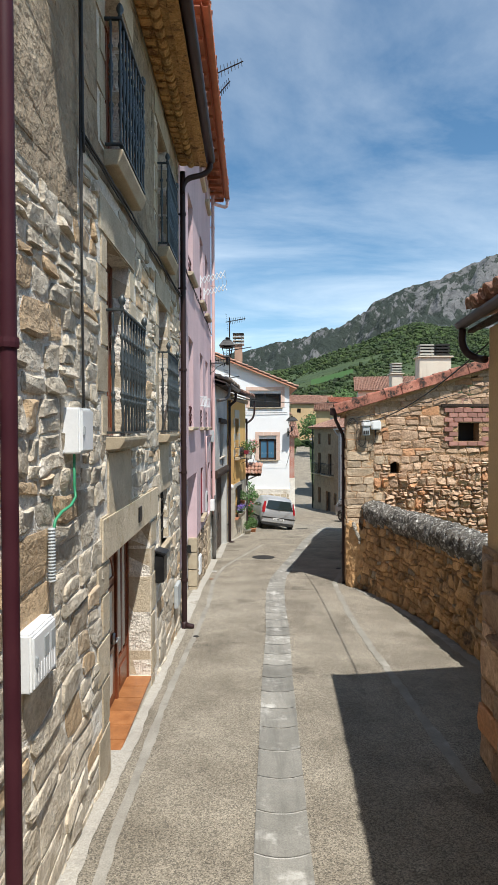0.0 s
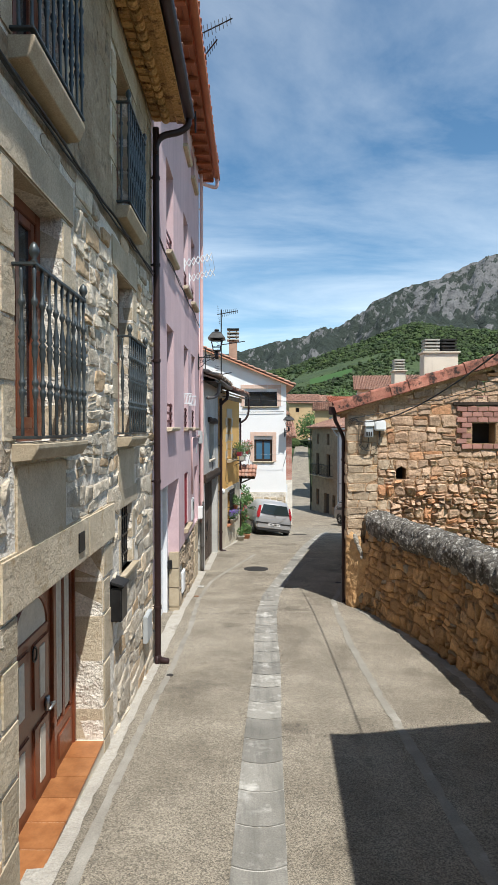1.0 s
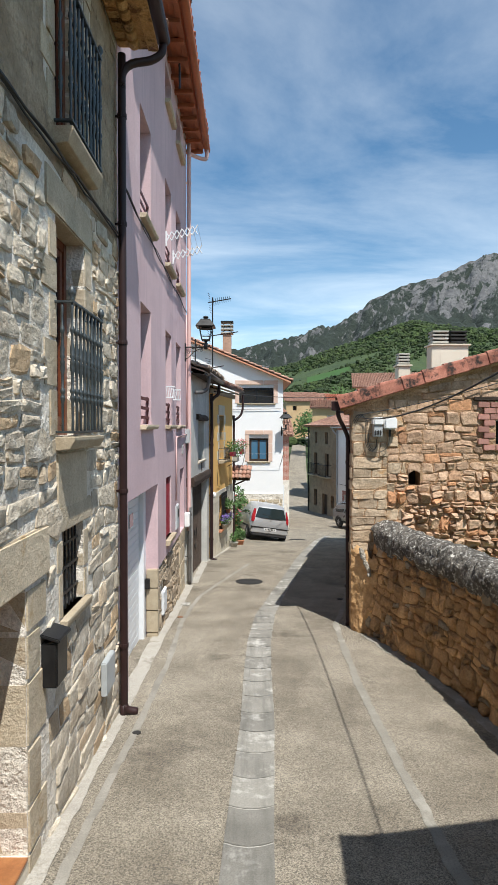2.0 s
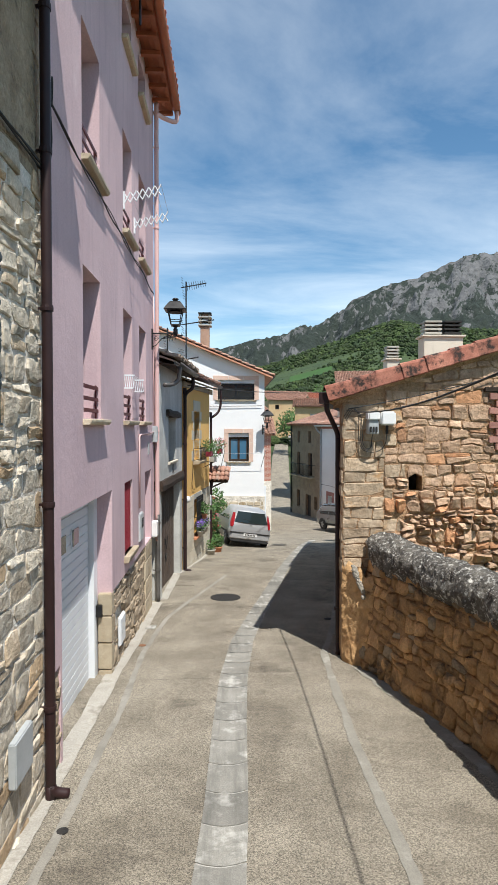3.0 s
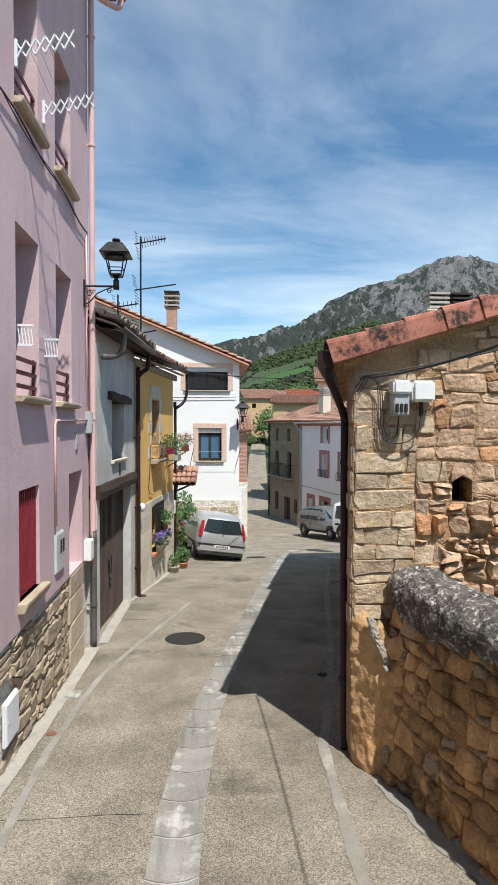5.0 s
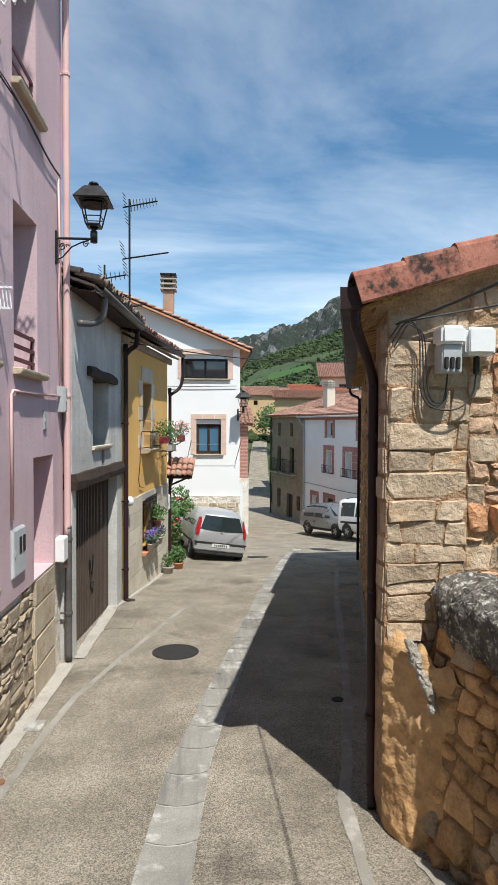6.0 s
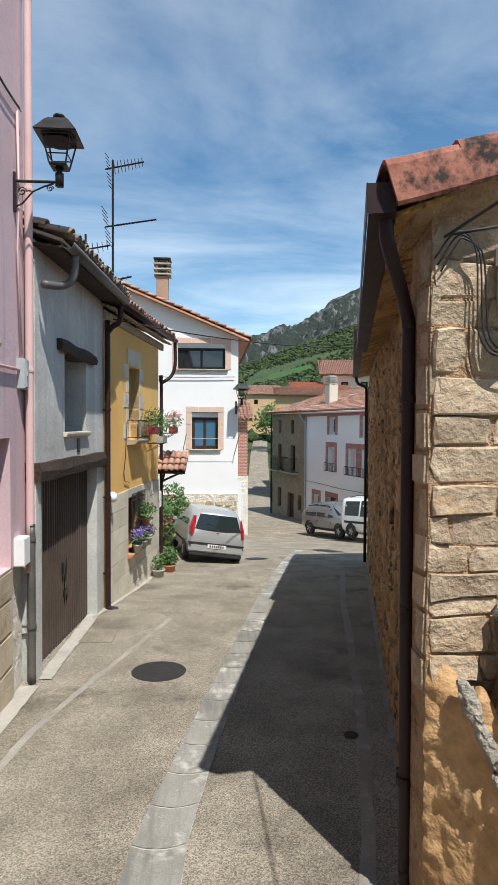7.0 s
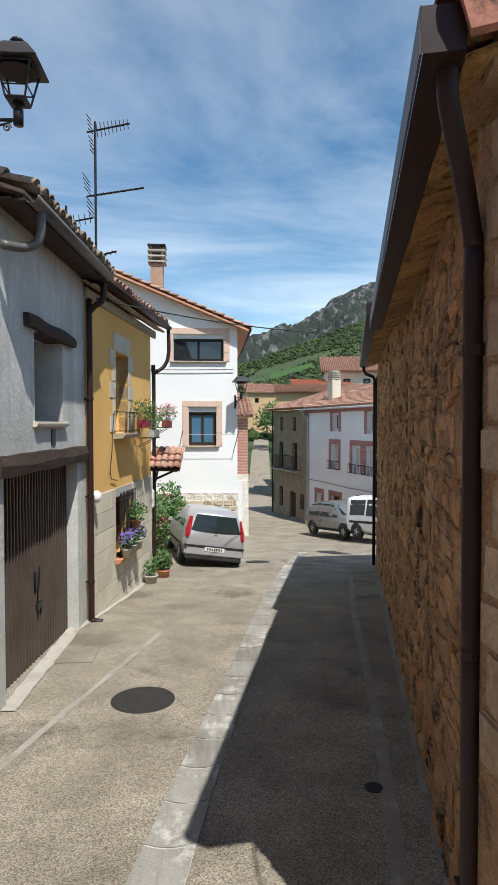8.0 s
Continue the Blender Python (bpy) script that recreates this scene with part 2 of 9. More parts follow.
M_IRON = pbr("grey painted wrought iron", (0.050, 0.060, 0.062), (0.085, 0.098, 0.10), 0.42, 8.0, 0.2, 120, metal=0.5, dist=0.002, spec=0.6)
M_BLACK = pbr("black iron", (0.014, 0.014, 0.015), (0.03, 0.03, 0.03), 0.4, 8.0, 0.15, 120, metal=0.3, dist=0.002)
M_STEEL = pbr("galvanised steel", (0.30, 0.31, 0.31), (0.42, 0.43, 0.43), 0.42, 8.0, 0.1, 120, metal=0.8, dist=0.002)
M_CABLE = pbr("black cable", (0.018, 0.017, 0.016), (0.035, 0.033, 0.03), 0.6, 9.0, 0.2, 90, dist=0.002)
M_WOODRED = pbr("red-brown varnished wood", (0.125, 0.032, 0.014), (0.205, 0.062, 0.027), 0.38, 6.0, 0.2, 60, dist=0.002, coat=0.2)
M_WOODDARK = pbr("dark old oak beam", (0.026, 0.017, 0.012), (0.065, 0.042, 0.029), 0.85, 7.0, 0.8, 45, dist=0.01)
M_WOODEAVE = pbr("ochre eave boards", (0.40, 0.215, 0.07), (0.56, 0.35, 0.15), 0.8, 5.0, 0.9, 30, vary=0.2, dist=0.03, spots=((0.17, 0.085, 0.032), 7.0, 0.48))
M_REDEAVE = pbr("red-brown eave boards", (0.30, 0.09, 0.04), (0.38, 0.13, 0.06), 0.7, 3.0, 0.3, 40, vary=0.15, dist=0.004)
M_BROWNMETAL = pbr("brown ribbed sheet metal", (0.068, 0.049, 0.040), (0.10, 0.075, 0.06), 0.5, 2.0, 0.1, 60, dist=0.002, streaks=((0.16, 0.13, 0.11), 0.36))
M_WHITEPLASTIC = pbr("white plastic", (0.74, 0.75, 0.73), (0.80, 0.80, 0.79), 0.45, 3.0, 0.05, 60, dist=0.001)
M_PALEMETAL = pbr("pale grey painted metal", (0.46, 0.48, 0.48), (0.56, 0.58, 0.58), 0.5, 4.0, 0.05, 60, dist=0.001)
M_GREYPLASTIC = pbr("grey plastic", (0.34, 0.36, 0.36), (0.44, 0.46, 0.46), 0.5, 4.0, 0.05, 60, dist=0.001)
M_WHITEPAINT = pbr("white painted metal", (0.66, 0.68, 0.70), (0.74, 0.76, 0.77), 0.45, 2.0, 0.05, 60, dist=0.001)
M_RED = pbr("dark red paint", (0.19, 0.018, 0.030), (0.26, 0.030, 0.042), 0.5, 5.0, 0.1, 60, dist=0.001)
M_GUARD = pbr("dark brown-red paint", (0.085, 0.020, 0.022), (0.13, 0.034, 0.034), 0.5, 5.0, 0.1, 60, dist=0.001)
M_GREEN = pbr("green plastic conduit", (0.03, 0.22, 0.10), (0.05, 0.30, 0.15), 0.5, 5.0, 0.1, 60, dist=0.001)
M_TERRACOTTA = pbr("orange terracotta floor tile", (0.22, 0.082, 0.028), (0.36, 0.155, 0.058), 0.42, 7.0, 0.2, 60, vary=0.12, dist=0.003)
M_POT = pbr("terracotta pot", (0.42, 0.17, 0.09), (0.50, 0.23, 0.13), 0.85, 7.0, 0.2, 60, dist=0.003)
M_CURTAIN = pbr("pale curtain cloth", (0.50, 0.46, 0.38), (0.62, 0.58, 0.50), 0.9, 9.0, 0.2, 40, dist=0.004)
M_GLASS = glass_mat("dark window pane", (0.020, 0.024, 0.028))
M_BLUEGLASS = glass_mat("blue reflecting pane", (0.06, 0.16, 0.26), 0.06)
M_LAMPGLASS = clear_glass("lantern glass")
M_CARGLASS = glass_mat("tinted car glass", (0.016, 0.024, 0.025), 0.05, 0.45)
M_SILVER = pbr("silver car paint", (0.37, 0.375, 0.38), (0.40, 0.405, 0.41), 0.36, 2.0, 0.0, 60, metal=0.35, coat=0.4)
M_SUVGREY = pbr("grey car paint", (0.22, 0.24, 0.25), (0.25, 0.27, 0.28), 0.3, 2.0, 0.0, 60, metal=0.6, coat=0.5)
M_VANWHITE = pbr("white car paint", (0.74, 0.75, 0.76), (0.78, 0.79, 0.80), 0.3, 2.0, 0.0, 60, coat=0.5)
M_RUBBER = pbr("black rubber", (0.016, 0.016, 0.016), (0.03, 0.03, 0.03), 0.85, 8.0, 0.2, 80, dist=0.002)
M_TAIL = pbr("red tail light", (0.24, 0.008, 0.012), (0.34, 0.014, 0.018), 0.18, 8.0, 0.0, 60, coat=0.6)
M_PLATE = pbr("pale plate", (0.62, 0.62, 0.60), (0.68, 0.68, 0.66), 0.5, 8.0, 0.0, 60)
# near-black that paints the shade inside openings
M_DARK = pbr("near-black for unlit openings", (0.02, 0.018, 0.016), (0.035, 0.03, 0.026), 0.9, 3.0, 0.0, 40)
M_LEAF = pbr("green leaves", (0.030, 0.080, 0.015), (0.070, 0.150, 0.030), 0.6, 9.0, 0.0, 60, vary=0.4, island=True)
M_LEAFTREE = pbr("tree leaves", (0.035, 0.075, 0.018), (0.075, 0.14, 0.030), 0.7, 2.0, 0.0, 60, vary=0.4, island=True)
M_BARK = pbr("grey bark", (0.10, 0.08, 0.06), (0.17, 0.14, 0.11), 0.95, 6.0, 0.8, 40, dist=0.01)
M_FLOWRED = pbr("red petals", (0.50, 0.03, 0.04), (0.60, 0.06, 0.08), 0.6, 20.0, 0.0, 60, vary=0.3, island=True)
M_FLOWPURPLE = pbr("purple petals", (0.12, 0.06, 0.32), (0.22, 0.12, 0.45), 0.6, 20.0, 0.0, 60, vary=0.3, island=True)
M_FLOWPINK = pbr("pink petals", (0.55, 0.20, 0.26), (0.65, 0.30, 0.35), 0.6, 20.0, 0.0, 60, vary=0.3, island=True)
M_CONCRETE = pbr("pale concrete", (0.36, 0.34, 0.29), (0.46, 0.44, 0.385), 0.9, 3.0, 0.5, 70, vary=0.12, dist=0.006, spots=((0.28, 0.27, 0.245), 5.0, 0.40))
M_SLABGREY = pbr("grey gutter concrete", (0.185, 0.177, 0.153), (0.275, 0.262, 0.23), 0.9, 2.5, 0.4, 80, vary=0.2, dist=0.006, spots=((0.43, 0.415, 0.375), 2.4, 0.46), streaks=((0.115, 0.111, 0.097), 0.52), smap=(6.0, 0.55, 1.0))
M_STRIP = pbr("pale trench concrete", (0.215, 0.198, 0.165), (0.325, 0.303, 0.26), 0.92, 2.0, 0.5, 80, dist=0.005, spots=((0.20, 0.183, 0.152), 2.6, 0.48))
M_TRENCH = pbr("grey trench concrete", (0.205, 0.19, 0.158), (0.285, 0.267, 0.225), 0.92, 3.0, 0.5, 80, dist=0.005, spots=((0.35, 0.33, 0.285), 3.0, 0.44))
M_SKIRT = pbr("pale mortar skirt", (0.32, 0.295, 0.25), (0.46, 0.43, 0.375), 0.94, 2.5, 0.8, 60, dist=0.01, spots=((0.25, 0.225, 0.18), 2.5, 0.45))
M_JOINT = pbr("white cement joint", (0.36, 0.345, 0.31), (0.50, 0.485, 0.44), 0.95, 5.0, 0.5, 80, dist=0.004, spots=((0.25, 0.235, 0.20), 5.0, 0.48))
M_COVER = pbr("cast iron cover", (0.018, 0.017, 0.016), (0.034, 0.031, 0.028), 0.75, 12.0, 0.6, 90, metal=0.1, dist=0.004)
M_RUST = pbr("rusty iron", (0.16, 0.07, 0.035), (0.22, 0.11, 0.06), 0.8, 12.0, 0.4, 90, dist=0.004)
M_EARTH = pbr("dry earth and grass", (0.16, 0.15, 0.07), (0.10, 0.15, 0.05), 0.97, 0.4, 0.6, 8, dist=0.05)


def aggregate_mat():
    """Washed concrete with pebbles that show, blotched and worn."""
    m = pbr("exposed aggregate concrete", (0.168, 0.144, 0.108), (0.300, 0.264, 0.206), 0.92, 1.3, 0.8, 90, dist=0.008,
            spots=((0.135, 0.115, 0.088), 0.8, 0.43), streaks=((0.37, 0.325, 0.25), 0.40), smap=(1.2, 0.9, 1.0))
    n, l = m.node_tree.nodes, m.node_tree.links
    b = n["Principled BSDF"]
    geo = n.new("ShaderNodeNewGeometry")
    v = n.new("ShaderNodeTexVoronoi")
    v.inputs["Scale"].default_value = 108
    l.new(geo.outputs["Position"], v.inputs["Vector"])
    r = n.new("ShaderNodeMapRange")
    r.inputs[3].default_value, r.inputs[4].default_value = 0.42, 1.5
    sep = n.new("ShaderNodeSeparateColor")
    l.new(v.outputs["Color"], sep.inputs[0])
    l.new(sep.outputs[0], r.inputs[0])
    old = b.inputs["Base Color"].links[0].from_socket
    cc = n.new("ShaderNodeCombineColor")
    for k in range(3):
        l.new(r.outputs[0], cc.inputs[k])
    x = n.new("ShaderNodeMix")
    x.data_type, x.blend_type = "RGBA", "MULTIPLY"
    x.inputs[0].default_value = 0.95
    l.new(old, x.inputs[6])
    l.new(cc.outputs[0], x.inputs[7])
    l.new(x.outputs[2], b.inputs["Base Color"])
    return m


M_ROAD = aggregate_mat()


def mountain_mat():
    """Grey limestone with dark scrub on the flatter ground."""
    m = bpy.data.materials.new("limestone and scrub")
    m.use_nodes = True
    n, l = m.node_tree.nodes, m.node_tree.links
    b = n["Principled BSDF"]
    b.inputs["Roughness"].default_value = 0.95
    geo = n.new("ShaderNodeNewGeometry")
    sx = n.new("ShaderNodeSeparateXYZ")
    l.new(geo.outputs["Position"], sx.inputs[0])
    mp = n.new("ShaderNodeMapping")
    mp.inputs["Scale"].default_value = (1.0, 0.5, 0.6)
    l.new(geo.outputs["Position"], mp.inputs[0])
    a = n.new("ShaderNodeTexNoise")
    a.inputs["Scale"].default_value, a.inputs["Detail"].default_value, a.inputs["Roughness"].default_value = 0.016, 12.0, 0.74
    l.new(mp.outputs[0], a.inputs["Vector"])
    h = n.new("ShaderNodeMapRange")
    h.inputs[1].default_value, h.inputs[2].default_value, h.inputs[3].default_value, h.inputs[4].default_value = 120, 640, -0.09, 0.055
    l.new(sx.outputs["Z"], h.inputs[0])
    s = n.new("ShaderNodeMath")
    l.new(a.outputs["Fac"], s.inputs[0])
    nz = n.new("ShaderNodeSeparateXYZ")
    l.new(geo.outputs["True Normal"], nz.inputs[0])
    steep = n.new("ShaderNodeMapRange")
    steep.inputs[1].default_value, steep.inputs[2].default_value, steep.inputs[3].default_value, steep.inputs[4].default_value = 0.93, 0.6, -0.05, 0.12
    l.new(nz.outputs["Z"], steep.inputs[0])
    both = n.new("ShaderNodeMath")
    l.new(h.outputs[0], both.inputs[0])
    l.new(steep.outputs[0], both.inputs[1])
    l.new(both.outputs[0], s.inputs[1])
    r = n.new("ShaderNodeMapRange")
    r.inputs[1].default_value, r.inputs[2].default_value = 0.60, 0.64
    l.new(s.outputs[0], r.inputs[0])
    c = n.new("ShaderNodeTexNoise")
    c.inputs["Scale"].default_value, c.inputs["Detail"].default_value = 0.05, 8.0
    l.new(geo.outputs["Position"], c.inputs["Vector"])
    rock = n.new("ShaderNodeMix")
    rock.data_type = "RGBA"
    rock.inputs[6].default_value, rock.inputs[7].default_value = (0.035, 0.037, 0.041, 1), (0.185, 0.182, 0.178, 1)
    l.new(c.outputs["Fac"], rock.inputs[0])
    scrub = n.new("ShaderNodeMix")
    scrub.data_type = "RGBA"
    scrub.inputs[6].default_value, scrub.inputs[7].default_value = (0.006, 0.012, 0.010, 1), (0.022, 0.032, 0.021, 1)
    l.new(c.outputs["Fac"], scrub.inputs[0])
    x = n.new("ShaderNodeMix")
    x.data_type = "RGBA"
    l.new(r.outputs[0], x.inputs[0])
    l.new(scrub.outputs[2], x.inputs[6])
    l.new(rock.outputs[2], x.inputs[7])
    l.new(x.outputs[2], b.inputs["Base Color"])
    bp = n.new("ShaderNodeBump")
    bp.inputs["Distance"].default_value = 14.0
    bp.inputs["Strength"].default_value = 0.9
    l.new(c.outputs["Fac"], bp.inputs["Height"])
    l.new(bp.outputs[0], b.inputs["Normal"])
    return m


M_MOUNTAIN = mountain_mat()
M_HILL = pbr("scrub and grass hillside", (0.020, 0.040, 0.012), (0.060, 0.085, 0.028), 0.97, 0.06, 0.7, 0.5, dist=0.5, spots=((0.16, 0.14, 0.085), 0.03, 0.36))
M_FIELD = pbr("green crop field", (0.030, 0.078, 0.014), (0.042, 0.098, 0.020), 0.95, 0.05, 0.3, 1.0, dist=0.1)
M_FOREST = pbr("hillside trees", (0.013, 0.029, 0.007), (0.052, 0.076, 0.019), 0.9, 0.05, 0.9, 1.2, vary=0.5, island=True, dist=0.6)


def brickwork_mat():
    """Red bricks in pale joints for a wall far down the street."""
    m = pbr("far brickwork", (0.36, 0.13, 0.09), (0.46, 0.19, 0.13), 0.9, 4.0, 0.3, 60, dist=0.006)
    n, l = m.node_tree.nodes, m.node_tree.links
    b = n["Principled BSDF"]
    geo = n.new("ShaderNodeNewGeometry")
    mp = n.new("ShaderNodeMapping")
    mp.inputs["Rotation"].default_value = (radians(-90), 0, 0)
    l.new(geo.outputs["Position"], mp.inputs[0])
    t = n.new("ShaderNodeTexBrick")
    t.inputs["Scale"].default_value = 1.0
    t.inputs["Brick Width"].default_value, t.inputs["Row Height"].default_value, t.inputs["Mortar Size"].default_value = 0.21, 0.075, 0.010
    t.inputs["Mortar"].default_value = (0.52, 0.40, 0.33, 1)
    t.inputs["Color2"].default_value = (0.30, 0.11, 0.08, 1)
    l.new(b.inputs["Base Color"].links[0].from_socket, t.inputs["Color1"])
    l.new(mp.outputs[0], t.inputs["Vector"])
    l.new(t.outputs["Color"], b.inputs["Base Color"])
    return m


M_BRICKWALL = brickwork_mat()
M_CHIMNEY = pbr("tawny chimney plaster", (0.34, 0.205, 0.14), (0.45, 0.30, 0.215), 0.92, 3.0, 0.3, 50, dist=0.005)

# ---- building helpers ----
RNG = random.Random(11)


def frame_at(x, y, z, ux, uy):
    """A wall's own axes at a foot point: x along the wall, y into it, z up."""
    u = Vector((ux, uy, 0)).normalized()
    n = u.cross(Vector((0, 0, 1)))
    m = Matrix.Identity(4)
    for r in range(3):
        m[r][0], m[r][1], m[r][2] = u[r], -n[r], (0, 0, 1)[r]
    m.translation = (x, y, z)
    return m


def mesh_of(bm, name, mat, smooth=False):
    bmesh.ops.recalc_face_normals(bm, faces=bm.faces)
    me = bpy.data.meshes.new(name)
    bm.to_mesh(me)
    bm.free()
    me.materials.append(mat)
    if smooth:
        me.polygons.foreach_set("use_smooth", [True] * len(me.polygons))
    return me


def part(name, bm, mat, parent, label="", smooth=False, kind=""):
    ob = new(name, mesh_of(bm, name, mat, smooth))
    ob.parent = parent
    return tagged(ob, label, kind=kind)


def thing(name, m, label, category, group=""):
    ob = new(name)
    ob.empty_display_size = 0.2
    ob.matrix_basis = m
    return tagged(ob, label, category, group)


def solid(name, bm, mat, m, label, category="", kind="", group="", smooth=False):
    ob = new(name, mesh_of(bm, name, mat, smooth))
    ob.matrix_basis = m
    return tagged(ob, label, category, group, kind)


def box(bm, x0, x1, y0, y1, z0, z1, bev=0.0, rough=0.0):
    vs = bmesh.ops.create_cube(bm, size=1.0)["verts"]
    for v in vs:
        v.co = (x0 + (v.co.x + 0.5) * (x1 - x0), y0 + (v.co.y + 0.5) * (y1 - y0), z0 + (v.co.z + 0.5) * (z1 - z0))
        if rough:
            v.co += Vector((RNG.uniform(-rough, rough), RNG.uniform(-rough, rough), RNG.uniform(-rough, rough)))
    if bev:
        bmesh.ops.bevel(bm, geom=list({e for v in vs for e in v.link_edges}), offset=bev, segments=2, affect="EDGES")


def tube(bm, pts, r, n=8, r2=None, caps=True):
    pts = [Vector(p) for p in pts]
    rings = []
    side = None
    for i, p in enumerate(pts):
        a, b = pts[max(i - 1, 0)], pts[min(i + 1, len(pts) - 1)]
        d = (b - a).normalized()
        if side is None:
            side = d.orthogonal().normalized()
        side = (side - d * side.dot(d)).normalized()
        up = d.cross(side)
        rr = r if r2 is None else r + (r2 - r) * i / (len(pts) - 1)
        rings.append([bm.verts.new(p + rr * (math.cos(2 * math.pi * k / n) * side + math.sin(2 * math.pi * k / n) * up)) for k in range(n)])
    for a, b in zip(rings, rings[1:]):
        for k in range(n):
            bm.faces.new((a[k], a[(k + 1) % n], b[(k + 1) % n], b[k]))
    if caps:
        bm.faces.new(rings[0][::-1])
        bm.faces.new(rings[-1])


def soft(pts, n=5):
    """Points on a smooth curve through pts."""
    p = [Vector(q) for q in pts]
    p = [p[0] * 2 - p[1]] + p + [p[-1] * 2 - p[-2]]
    res = []
    for a, b, c, d in zip(p, p[1:], p[2:], p[3:]):
        for k in range(n):
            t = k / n
            res.append(0.5 * (2 * b + (c - a) * t + (2 * a - 5 * b + 4 * c - d) * t * t + (3 * b - a - 3 * c + d) * t ** 3))
    return res + [p[-2]]


def lathe(bm, prof, x=0.0, y=0.0, n=10, turn=0.0):
    """A turned body from (radius, z) pairs."""
    rings = [[bm.verts.new((x + r * math.cos(2 * math.pi * k / n + turn), y + r * math.sin(2 * math.pi * k / n + turn), z)) for k in range(n)] for r, z in prof]
    for a, b in zip(rings, rings[1:]):
        for k in range(n):
            bm.faces.new((a[k], a[(k + 1) % n], b[(k + 1) % n], b[k]))
    bm.faces.new(rings[0][::-1])
    bm.faces.new(rings[-1])


def panel(bm, u0, u1, zb, zt, thick, holes=(), y0=0.0, top=None, cut=0.6):
    """A wall slab with openings (u0, u1, z0, z1) through it; top(u) may slope."""
    us = sorted({u0, u1, *(min(max(h[k], u0), u1) for h in holes for k in (0, 1))})
    extra = []
    for a, b in zip(us, us[1:]):
        k = max(int((b - a) / cut), 1)
        extra += [a + (b - a) * i / k for i in range(k)]
    us = extra + [u1]
    zs = sorted({zb, zt, *(min(max(h[k], zb), zt) for h in holes for k in (2, 3))})
    full = [[not any(h[0] < (us[i] + us[i + 1]) / 2 < h[1] and h[2] < (zs[j] + zs[j + 1]) / 2 < h[3] for h in holes)
             for j in range(len(zs) - 1)] for i in range(len(us) - 1)]
    made = {}

    def v(i, j, k):
        if (i, j, k) not in made:
            z = top(us[i]) if top and j == len(zs) - 1 else zs[j]
            made[i, j, k] = bm.verts.new((us[i], y0 + thick * k, z))
        return made[i, j, k]

    def solid_cell(i, j):
        return 0 <= i < len(us) - 1 and 0 <= j < len(zs) - 1 and full[i][j]

    for i in range(len(us) - 1):
        for j in range(len(zs) - 1):
            if not full[i][j]:
                continue
            bm.faces.new((v(i, j, 0), v(i + 1, j, 0), v(i + 1, j + 1, 0), v(i, j + 1, 0)))
            bm.faces.new((v(i, j, 1), v(i, j + 1, 1), v(i + 1, j + 1, 1), v(i + 1, j, 1)))
            for di, dj, a, b in ((-1, 0, (i, j), (i, j + 1)), (1, 0, (i + 1, j), (i + 1, j + 1)), (0, -1, (i, j), (i + 1, j)), (0, 1, (i, j + 1), (i + 1, j + 1))):
                if not solid_cell(i + di, j + dj):
                    bm.faces.new((v(*a, 0), v(*a, 1), v(*b, 1), v(*b, 0)))


